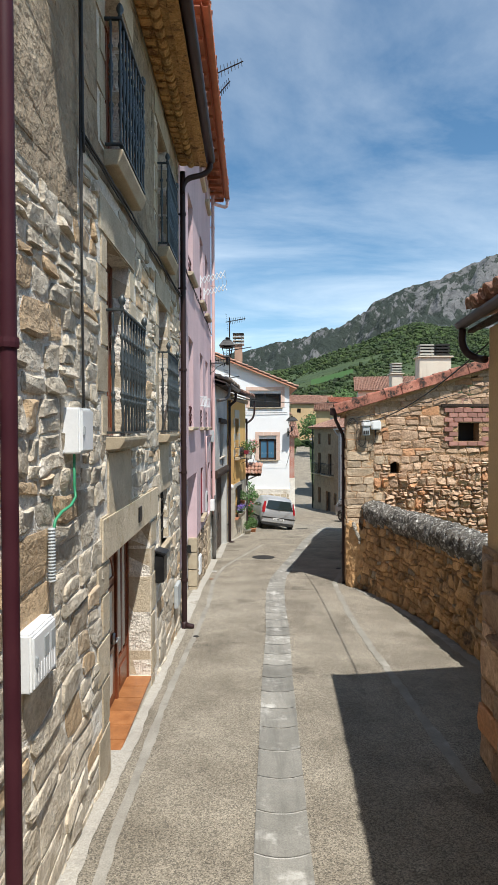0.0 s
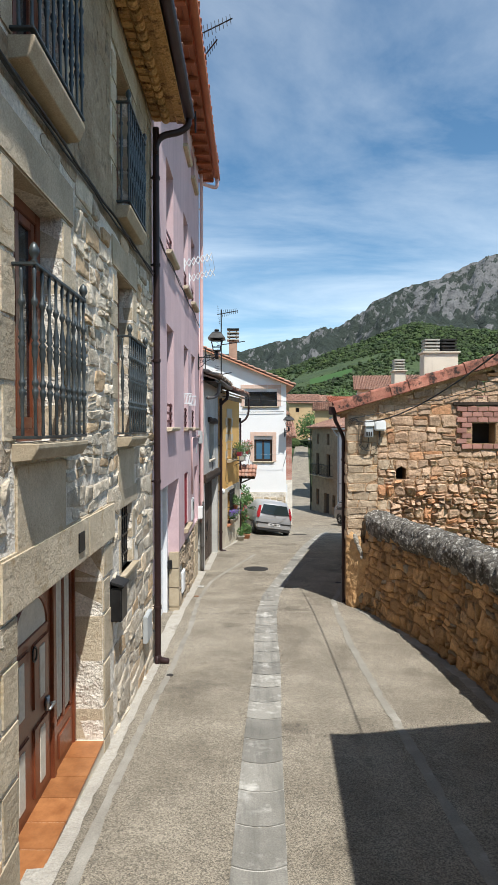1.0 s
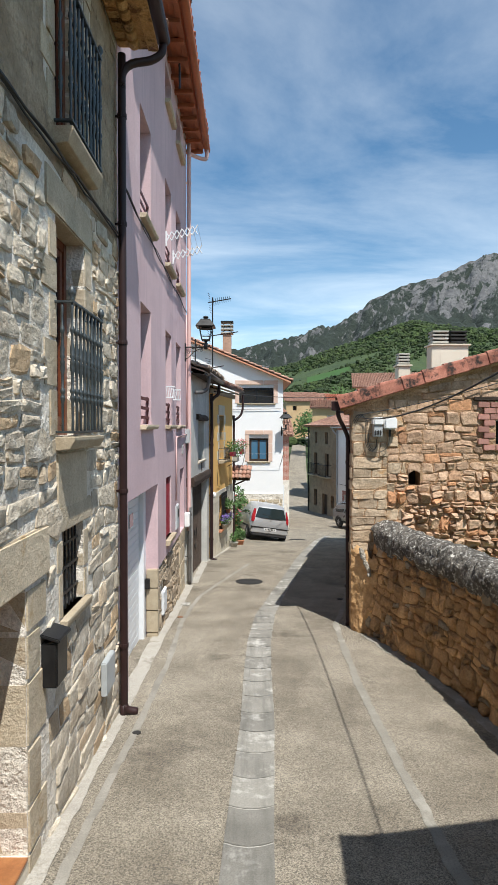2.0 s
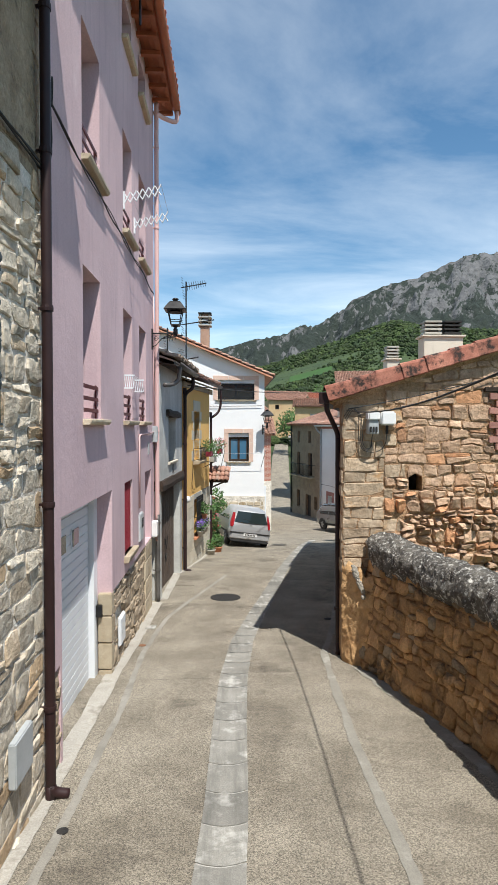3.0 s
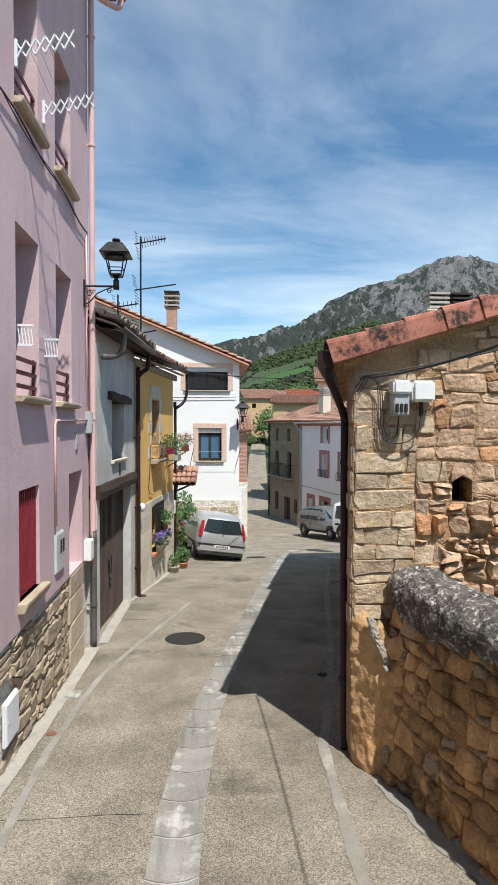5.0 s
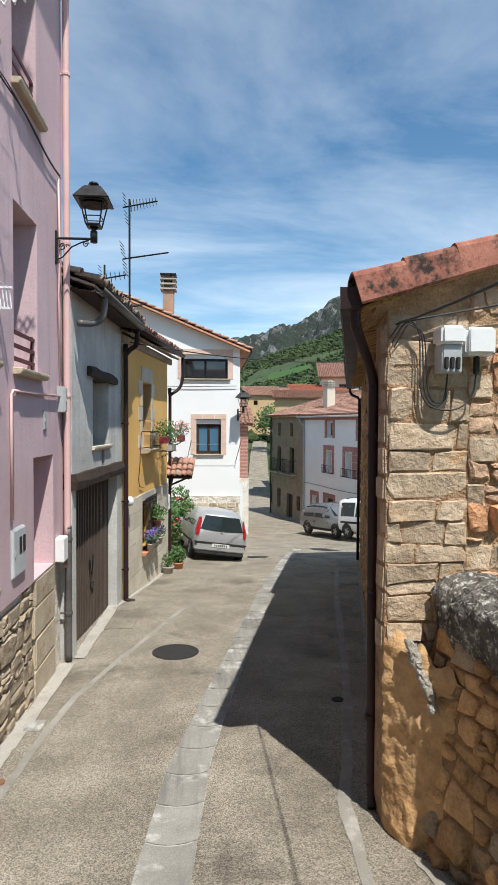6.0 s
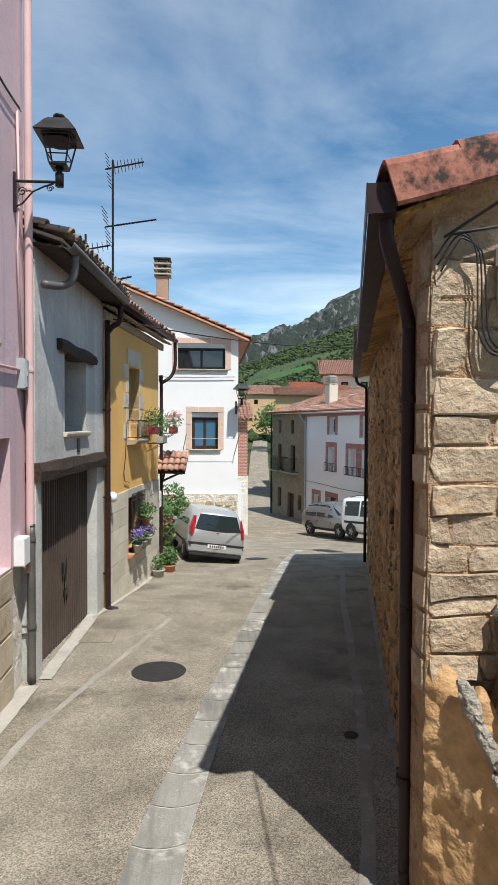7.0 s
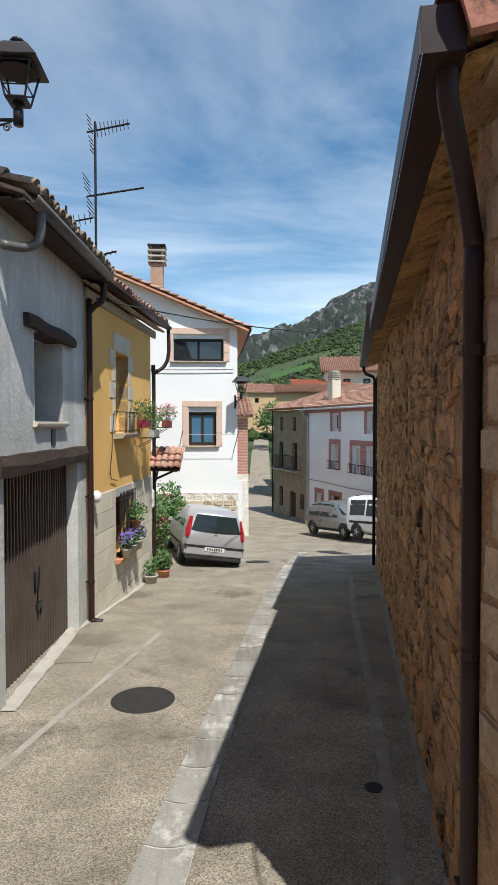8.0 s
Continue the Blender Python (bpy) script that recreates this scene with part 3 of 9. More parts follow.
def masonry(u0, u1, z0, z1, hs, ws, holes=(), seed=1, gap=0.014, top=None, foot=None, wob=0.5, deep=(0.02, 0.05), split=0.25, jag=0.16):
    """Fitted rubble over a wall: (outline, depth) of every stone, courses that wander, joints that lean."""
    rng = random.Random(seed)
    bases, z = [], z0
    while z < z1 + 0.3:
        bases.append(z)
        z += rng.uniform(*hs)
    mean = (hs[0] + hs[1]) / 2

    def line(r, u):
        return bases[r] + wob * mean * noise.noise((u * 1.1 + seed, r * 2.7, seed * 1.3)) + 0.22 * wob * mean * noise.noise((u * 5.0, r * 3.1, seed * 0.7))

    stones = []
    for r in range(len(bases) - 1):
        u = u0 - rng.random() * ws[0]
        lean = 0.0
        while u < u1:
            w = rng.uniform(*ws) * (0.7 + 0.5 * (bases[r + 1] - bases[r]) / hs[1])
            if u + w > u1 - 0.06:
                w = max(u1 - u, 0.08)
            nxt = rng.uniform(-0.28, 0.28) * (bases[r + 1] - bases[r])
            ul, ur = max(u, u0), min(u + w, u1)
            lo = [(ul - lean / 2 * (u > u0), line(r, ul)), ((ul + ur) / 2, line(r, (ul + ur) / 2)), (ur - nxt / 2, line(r, ur))]
            hi = [(ur + nxt / 2, line(r + 1, ur)), ((ul + ur) / 2, line(r + 1, (ul + ur) / 2)), (ul + lean / 2 * (u > u0), line(r + 1, ul))]
            cells = [(lo, hi)]
            if hi[1][1] - lo[1][1] > hs[0] * 1.25 and rng.random() < split:
                f = rng.uniform(0.36, 0.64)
                mid = [(p[0] + (q[0] - p[0]) * f, p[1] + (q[1] - p[1]) * (f + rng.uniform(-0.06, 0.06))) for p, q in zip(lo, hi[::-1])]
                cells = [(lo, mid[::-1]), (mid, hi)]
            for p, q in cells:
                if q[1][1] - p[1][1] < 0.045 or ur - ul < 0.05:
                    continue
                ring = [p[0], p[1], p[2], ((p[2][0] + q[0][0]) / 2, (p[2][1] + q[0][1]) / 2), q[0], q[1], q[2], ((p[0][0] + q[2][0]) / 2, (p[0][1] + q[2][1]) / 2)]
                cu, cz = sum(x for x, _ in ring) / 8, sum(y for _, y in ring) / 8
                if top and max(y for _, y in ring) > top(cu) + 0.03 or foot and max(y for _, y in ring) < foot(cu) + 0.02 or cz > z1:
                    continue
                if any(k[0] < cu < k[1] and k[2] < cz < k[3] for k in holes):
                    continue
                out = []
                for n_, (x, y) in enumerate(ring):
                    for k in holes:
                        if k[0] < x < k[1] and k[2] < y < k[3]:
                            moves = ((abs(x - k[0]), (k[0], y)), (abs(k[1] - x), (k[1], y)), (abs(y - k[2]), (x, k[2])), (abs(k[3] - y), (x, k[3])))
                            x, y = min(moves)[1]
                    f = 1 - (rng.uniform(0.02, jag) if n_ % 2 == 0 else rng.uniform(-0.02, jag * 0.35))
                    x, y = cu + (x - cu) * f, cz + (y - cz) * f
                    d = math.hypot(x - cu, y - cz) + 1e-6
                    f = max(1 - gap * 0.5 / d, 0.5)
                    out.append((cu + (x - cu) * f, cz + (y - cz) * f))
                stones.append((out, cu, cz, rng.uniform(*deep)))
            u += w
            lean = nxt
    return stones


def stone_body(outline, cu, cz, d, rng, inset, rough):
    """Vertices and faces of one stone that stands d out of the wall, with a chipped, slightly tilted face."""
    n = len(outline)
    w = max(x for x, _ in outline) - min(x for x, _ in outline)
    h = max(z for _, z in outline) - min(z for _, z in outline)
    tx, tz = rng.uniform(-rough, rough) * d / w, rng.uniform(-rough, rough) * d / h
    verts = [(x, 0.02, z) for x, z in outline]
    verts += [(x, -d * (0.55 + rng.uniform(-0.2, 0.2) * rough) + tx * (x - cu) + tz * (z - cz), z) for x, z in outline]
    for x, z in outline:
        f = 1 - inset * rng.uniform(0.6, 1.5)
        verts.append((cu + (x - cu) * f, -d * (0.95 + rng.uniform(-0.25, 0.25) * rough) + tx * (x - cu) + tz * (z - cz), cz + (z - cz) * f))
    verts.append((cu + rng.uniform(-0.15, 0.15) * w, -d * (1.05 + rng.uniform(-0.3, 0.25) * rough), cz + rng.uniform(-0.15, 0.15) * h))
    faces = []
    for ring in range(2):
        for k in range(n):
            p, q = ring * n + k, ring * n + (k + 1) % n
            faces.append((p, q, q + n, p + n))
    faces += [(2 * n + k, 2 * n + (k + 1) % n, 3 * n) for k in range(n)]
    return verts, faces


def lay_stones(stones, parent, mat, mat_rest, near, name="stone", seed=2, y0=0.0, most=300, inset=0.16, rough=1.0, place=None, smooth=False):
    """Lays stones on a wall: those that near(u, z) ranks first as pieces, the rest as one mesh."""
    rng = random.Random(seed)
    place = place or (lambda u, y, z: (u, y + y0, z))
    stones = sorted(stones, key=lambda s: near(s[1], s[2]))
    rest_v, rest_f = [], []
    for k, (outline, cu, cz, d) in enumerate(stones):
        verts, faces = stone_body(outline, cu, cz, d, rng, inset, rough)
        verts = [place(*v) for v in verts]
        if k < most:
            me = bpy.data.meshes.new(name)
            me.from_pydata(verts, [], faces)
            me.materials.append(mat)
            me.polygons.foreach_set("use_smooth", [smooth] * len(me.polygons))
            new(name, me).parent = parent
        else:
            o = len(rest_v)
            rest_v += verts
            rest_f += [tuple(i + o for i in f) for f in faces]
    if rest_v:
        me = bpy.data.meshes.new("stonework")
        me.from_pydata(rest_v, [], rest_f)
        me.materials.append(mat_rest)
        me.polygons.foreach_set("use_smooth", [smooth] * len(me.polygons))
        ob = new("stonework", me)
        ob.parent = parent
        tagged(ob, kind="stuff")


def tile_sheet(name, wide, deep, mat, parent, m, pitch=0.21, row=0.33, seed=4, label="", rad=0.085):
    """Barrel tiles in rows over a roof plane: x along the eave, y up the slope, z out of it."""
    rng = random.Random(seed)
    vs, fs = [], []
    nx, ny = int(wide / pitch), max(int(deep / row), 1)
    for i in range(nx):
        for j in range(ny):
            for kind in (0, 1):
                cx = (i + 0.5 + 0.5 * kind) * pitch + rng.uniform(-0.012, 0.012)
                ya, yb = j * row - 0.03 + rng.uniform(-0.02, 0.02), (j + 1) * row + 0.05
                o = len(vs)
                lift = rng.uniform(0, 0.012)
                for y, r, dz in ((ya, rad, 0.035 + lift), (yb, rad * 0.82, 0.0)):
                    for k in range(6):
                        a = math.pi * k / 5
                        z = r * math.sin(a) if kind == 0 else 0.05 - 0.9 * r * math.sin(a)
                        vs.append((cx + r * math.cos(a), y, z + dz))
                fs += [(o + k, o + k + 1, o + k + 7, o + k + 6) for k in range(5)]
    me = bpy.data.meshes.new(name)
    me.from_pydata(vs, [], fs)
    me.materials.append(mat)
    me.polygons.foreach_set("use_smooth", [True] * len(me.polygons))
    ob = new(name, me)
    ob.parent = parent
    ob.matrix_basis = m
    so = ob.modifiers.new("thickness", "SOLIDIFY")
    so.thickness, so.offset = 0.014, -1
    return tagged(ob, label, kind="stuff")


def gutter(parent, mat, u0, u1, y, z, r=0.075, fall=0.0, name="gutter"):
    """A half-round eaves gutter along the wall."""
    bm = bmesh.new()
    n = 8
    rings = []
    for u, dz in ((u0, 0.0), (u1, fall)):
        ring = []
        for rr in (r, r - 0.008):
            ring.append([bm.verts.new((u, y + rr * math.cos(math.pi * (1 + k / n)), z + dz + rr * math.sin(math.pi * (1 + k / n)))) for k in range(n + 1)])
        rings.append(ring)
    (ao, ai), (bo, bi) = rings
    for k in range(n):
        bm.faces.new((ao[k], ao[k + 1], bo[k + 1], bo[k]))
        bm.faces.new((ai[k], bi[k], bi[k + 1], ai[k + 1]))
    for k in (0, n):
        bm.faces.new((ao[k], bo[k], bi[k], ai[k]))
    for o, i in ((ao, ai), (bo, bi)):
        bm.faces.new((*o, *i[::-1]))
    return part(name, bm, mat, parent, smooth=True)


def drainpipe(parent, mat, pts, r=0.045, clips=(), label=""):
    bm = bmesh.new()
    run = [Vector(pts[0])]
    for a, b in zip(pts, pts[1:]):               # keeps the long lengths straight
        a, b = Vector(a), Vector(b)
        if (b - a).length > 0.8:
            run += [a + (b - a).normalized() * 0.12, b - (b - a).normalized() * 0.12]
        run.append(b)
    tube(bm, soft(run, 4), r, 12)
    pipe = part("drainpipe", bm, mat, parent, label, smooth=True)
    for u, y, z in clips:
        bm = bmesh.new()
        lathe(bm, [(r + 0.010, z - 0.025), (r + 0.012, z), (r + 0.010, z + 0.025)], u, y, 12)
        box(bm, u - 0.012, u + 0.012, y, y + 0.12, z - 0.012, z + 0.012)
        part("clip", bm, mat, pipe, smooth=False)
    return pipe


def window(parent, u0, u1, z0, z1, depth, frame_mat, pane_mat, leaves=2, bars=0, fw=0.06, curtain=None, name="window"):
    """A casement set back in its opening: frame, leaves with panes."""
    bm = bmesh.new()
    for a, b, c, d in ((u0, u0 + fw, z0, z1), (u1 - fw, u1, z0, z1), (u0 + fw, u1 - fw, z0, z0 + fw), (u0 + fw, u1 - fw, z1 - fw, z1)):
        box(bm, a, b, depth, depth + 0.07, c, d, 0.006)
    w = part(name, bm, frame_mat, parent)
    step = (u1 - u0 - 2 * fw) / leaves
    for k in range(leaves):
        a, b = u0 + fw + k * step + 0.004, u0 + fw + (k + 1) * step - 0.004
        bm = bmesh.new()
        s = fw * 0.8
        for p, q, c, d in ((a, a + s, z0 + fw, z1 - fw), (b - s, b, z0 + fw, z1 - fw), (a + s, b - s, z0 + fw, z0 + fw + s * 1.3), (a + s, b - s, z1 - fw - s, z1 - fw)):
            box(bm, p, q, depth + 0.012, depth + 0.058, c + 0.003, d - 0.003, 0.005)
        for i in range(bars):
            zc = z0 + fw + (z1 - z0 - 2 * fw) * (i + 1) / (bars + 1)
            box(bm, a + s, b - s, depth + 0.02, depth + 0.05, zc - 0.012, zc + 0.012)
        part("leaf", bm, frame_mat, w)
        bm = bmesh.new()
        box(bm, a + s - 0.006, b - s + 0.006, depth + 0.034, depth + 0.04, z0 + fw + s, z1 - fw - s + 0.005)
        part("pane", bm, pane_mat, w)
    return w


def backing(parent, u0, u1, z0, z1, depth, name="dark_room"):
    """A flat near-black sheet behind an opening; its colour stands in for the shade indoors."""
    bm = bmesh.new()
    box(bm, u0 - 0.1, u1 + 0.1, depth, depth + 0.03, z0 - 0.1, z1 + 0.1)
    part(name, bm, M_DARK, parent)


def blob_leaves(bm, centre, size, count, leaf, seed, squash=0.8):
    """Loose small leaves filling a rounded, uneven crown."""
    rng = random.Random(seed)
    for _ in range(count):
        d = Vector((rng.gauss(0, 1), rng.gauss(0, 1), rng.gauss(0, 1))).normalized() * rng.random() ** 0.45
        p = Vector(centre) + Vector((d.x * size, d.y * size, d.z * size * squash))
        a = Vector((rng.gauss(0, 1), rng.gauss(0, 1), rng.gauss(0, 1))).normalized()
        b = a.orthogonal().normalized()
        s = leaf * rng.uniform(0.6, 1.4)
        bm.faces.new([bm.verts.new(p + q) for q in (-a * s, -b * s * 0.45, a * s, b * s * 0.45)])

# ---- ground, road, hills ----
FALL_Y = (-30, -10, 0, 4, 9.3, 12.7, 15.2, 17.7, 20.8, 26.8, 32, 38, 44, 50, 60, 75, 90, 110, 150, 200)
FALL_Z = (2.4, 1.0, 0.33, 0.10, -0.36, -0.58, -0.80, -0.94, -1.06, -1.62, -2.35, -3.2, -3.7, -4.1, -4.6, -5.0, -4.3, -2.4, 1.2, 6.0)


def fall(y):
    """Height of the street along its length."""
    return float(np.interp(y, FALL_Y, FALL_Z))


def gutter_x(y):
    return float(np.interp(y, (-8, 3.4, 6.9, 9.2, 11, 12.4, 14.3, 14.9, 16.3, 20.1, 23.6, 29.4, 34), (0.1, 0.33, 0.445, 0.55, 0.58, 0.63, 0.79, 0.89, 1.15, 1.95, 2.66, 4.0, 5.2)))


def barn_x(y):
    return 2.42 + 0.245 * (y - 13.3)


def road_left(y):
    return float(np.interp(y, (-30, 25.5, 26, 31.5, 33, 44, 50, 75, 110, 150, 200), (-1.5, -1.5, -2.5, -2.5, 2.0, 2.4, 2.9, 5.2, 8.1, 12.1, 16)))


def road_right(y):
    return float(np.interp(y, (-30, 11, 13, 26, 27, 30, 40, 48, 53, 60, 75, 110, 150, 200), (3.75, 3.75, 3.4, 6.0, 9.5, 10.5, 10.0, 7.9, 6.2, 6.4, 7.9, 11.0, 14.8, 19)))


AZ = (-3.0, -0.9, -0.4, -0.15, -0.018, 0.06, 0.166, 0.282, 0.36, 0.495, 0.8, 1.5, 3.0)
HILL = (0.03, 0.05, 0.06, 0.075, 0.09, 0.105, 0.142, 0.176, 0.158, 0.155, 0.13, 0.08, 0.04)
CREST_AZ = (-3.0, -0.9, -0.4, -0.15, -0.018, 0.03, 0.069, 0.098, 0.146, 0.185, 0.204, 0.243, 0.282, 0.32, 0.36, 0.398, 0.436, 0.475, 0.55, 0.75, 1.2, 3.0)
CREST = (0.03, 0.05, 0.08, 0.11, 0.137, 0.149, 0.155, 0.161, 0.176, 0.197, 0.219, 0.238, 0.249, 0.263, 0.282, 0.297, 0.302, 0.298, 0.28, 0.20, 0.10, 0.05)


def terrain(x, y):
    r = math.hypot(x - 0.8, y - 6.5)
    near = fall(min(y, 200)) - 0.40
    if r < 60:
        return near
    az = (x - 0.8) / (y - 6.5) if y > 6.6 else 3.0 * (1 if x > 0 else -1)
    k = min(max((r - 130) / 570, 0), 1)
    h = 3.0 + float(np.interp(az, AZ, HILL)) * (r if r < 700 else 700) / math.hypot(1, min(abs(az), 2.0)) * (0.25 * k + 0.75 * k * k * (3 - 2 * k))
    h += 9 * k * noise.noise((x * 0.006, y * 0.006, 1.0)) + 3 * k * noise.noise((x * 0.02, y * 0.02, 4.0))
    f = min(max((r - 60) / 90, 0), 1)
    c = min(max((abs(x - (road_left(y) + road_right(y)) / 2) - 4) / 12, 0), 1) if y < 200 else 1
    f *= c
    return near * (1 - f) + h * f


def make_ground():
    xs = sorted({*np.arange(-30, 60.1, 3.0), *(s * 60 * 1.22 ** k for k in range(1, 20) for s in (-1, 1)), -30.0, *np.arange(60, 400, 12.0)})
    ys = sorted({*np.arange(-30, 120.1, 3.0), *np.arange(120, 800, 14.0), *(800 * 1.2 ** k for k in range(0, 9)), *(-30 * 1.6 ** k for k in range(1, 10))})
    bm = bmesh.new()
    grid = [[bm.verts.new((x, y, terrain(x, y))) for y in ys] for x in xs]
    for i in range(len(xs) - 1):
        for j in range(len(ys) - 1):
            bm.faces.new((grid[i][j], grid[i + 1][j], grid[i + 1][j + 1], grid[i][j + 1]))
    solid("ground", bm, M_HILL, Matrix.Identity(4), "scrubby green and brown hillside ground round the village", kind="structure", smooth=True)


def kerb_rise(x, y):
    """The street rises towards the yellow house, where the hatchback stands."""
    return float(np.interp(y, (23, 26.75, 29, 31.5, 33), (0, 0.12, 0.27, 0.25, 0))) * min(max((1.9 - x) / 1.5, 0.0), 1.0)


def make_road():
    bm = bmesh.new()
    ys = [*np.arange(-28, 60, 0.25), *np.arange(60, 200, 4.0)]
    rows = []
    for y in ys:
        a, b = road_left(y), road_right(y)
        row = []
        for k in range(25):
            x = a + (b - a) * k / 24
            z = road_z(x, y)
            row.append(bm.verts.new((x, y, z)))
        rows.append(row)
    for p, q in zip(rows, rows[1:]):
        for k in range(24):
            bm.faces.new((p[k], p[k + 1], q[k + 1], q[k]))
    return solid("road", bm, M_ROAD, Matrix.Identity(4), "pale worn concrete village street with pebbles showing", kind="structure", smooth=True)


def road_z(x, y):
    return fall(y) + kerb_rise(x, y) + 0.006 * noise.noise((x * 0.9, y * 0.9, 2.0))


def make_mountain():
    bm = bmesh.new()
    rows = []
    nr, na = 90, 420
    for j in range(nr):
        f = j / (nr - 1)
        r = 900 + 1500 * f
        row = []
        for i in range(na):
            az = -0.75 + 1.75 * i / (na - 1)
            x, y = 0.8 + r * az / math.hypot(1, az), 6.5 + r / math.hypot(1, az)
            top = float(np.interp(az, CREST_AZ, CREST)) * 2270 / math.hypot(1, az)
            up = min(f / 0.93, 1.0)
            s = 0.10 + 0.90 * up ** 1.25
            rid = abs(noise.noise((x * 0.0036, y * 0.0020, 3.0)))
            rid2 = noise.noise((x * 0.011, y * 0.008, 7.0))
            rid3 = noise.noise((x * 0.035, y * 0.03, 9.0))
            rid4 = noise.noise((x * 0.09, y * 0.05, 5.0))
            w = up * (1.25 - 0.9 * up ** 6)
            z = top * s - w * (190 * (0.33 - rid)) * 0.9 + w * (62 * rid2 + 42 * rid3 + 26 * rid4)
            if f > 0.93:
                z = top + 9 * rid3 + 5 * rid4 + 8 * rid2 - (f - 0.93) * 900
            row.append(bm.verts.new((x, y, z)))
        rows.append(row)
    for p, q in zip(rows, rows[1:]):
        for k in range(na - 1):
            bm.faces.new((p[k], p[k + 1], q[k + 1], q[k]))
    solid("mountain_backdrop", bm, M_MOUNTAIN, Matrix.Identity(4), "grey limestone mountain ridge with dark scrub", kind="structure", smooth=True)


def make_forest():
    """Trees and bushes over the hillside, too many to count."""
    rng = random.Random(21)
    forms = []
    for sub in (1, 2):
        base = bmesh.new()
        bmesh.ops.create_icosphere(base, subdivisions=sub, radius=1.0)
        forms.append(([v.co.copy() for v in base.verts], [tuple(v.index for v in f.verts) for f in base.faces]))
        base.free()
    vs, fs = [], []
    made = 0
    tries = 0
    while made < 36000 and tries < 300000:
        tries += 1
        az = rng.uniform(-0.12, 0.62)
        r = 120 + 640 * rng.random() ** 0.8
        x, y = 0.8 + r * az / math.hypot(1, az), 6.5 + r / math.hypot(1, az)
        n = noise.noise((x * 0.012, y * 0.012, 6.0))
        if 468 < r < 503 and 0.098 < az < 0.175:                 # the crop field stays open
            continue
        dens = 0.60 + 1.5 * n + 0.25 * (r > 560) + 0.35 * (r < 300)
        if rng.random() > dens:
            continue
        s = rng.choice((rng.uniform(0.5, 1.0), rng.uniform(0.5, 1.3), rng.uniform(1.0, 2.6))) * (0.8 + 0.35 * n) * (0.62 + r / 1000)
        z = terrain(x, y)
        bv, bf = forms[1 if r < 240 else 0]
        o = len(vs)
        ph = rng.random() * 50
        for c in bv:
            k = 1 + 0.65 * noise.noise((c.x * 1.9 + ph, c.y * 1.9, c.z * 1.9)) + 0.40 * noise.noise((c.x * 5 + ph, c.y * 5, c.z * 5))
            vs.append((x + c.x * s * k, y + c.y * s * k, z + s * 0.55 + c.z * s * k * 0.85))
        fs += [tuple(i + o for i in f) for f in bf]
        made += 1
    me = bpy.data.meshes.new("hillside_wood")
    me.from_pydata(vs, [], fs)
    me.materials.append(M_FOREST)
    tagged(new("hillside_wood", me), "dense dark green oak scrub on the hillside", "woodland", kind="stuff")


make_ground()
ROAD = make_road()
make_mountain()
make_forest()

bm = bmesh.new()
cells = {}
for i in range(25):
    for j in range(13):
        az, r = 0.10 + 0.073 * i / 24, 470 + 31 * j / 12
        x, y = 0.8 + r * az / math.hypot(1, az), 6.5 + r / math.hypot(1, az)
        cells[i, j] = bm.verts.new((x, y, terrain(x, y) + 0.8))
for i in range(24):
    for j in range(12):
        bm.faces.new((cells[i, j], cells[i + 1, j], cells[i + 1, j + 1], cells[i, j + 1]))
solid("field", bm, M_FIELD, Matrix.Identity(4), "bright green crop field on the slope", kind="structure", smooth=True)

# ---- the stone house ----
F_STONE = frame_at(-1.18, 0, 0, 0, 1)
stone_house = thing("stone_house", F_STONE, "three-storey rubble stone house with dressed sandstone window surrounds", "house")
S_OPEN = [(4.37, 5.32, 3.10, 4.86), (7.22, 8.06, 3.10, 4.95), (4.37, 5.32, 5.62, 7.30), (7.22, 8.06, 5.66, 7.35),
          (7.34, 7.98, 1.52, 2.27), (4.36, 6.50, 0.0, 2.02)]
bm = bmesh.new()
panel(bm, 1.60, 9.52, -1.2, 7.92, 0.55, S_OPEN, y0=0.0)
S_WALL = part("wall", bm, M_MORTAR, stone_house, "lime-mortared rubble masonry")
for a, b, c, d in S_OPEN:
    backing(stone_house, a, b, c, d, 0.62)


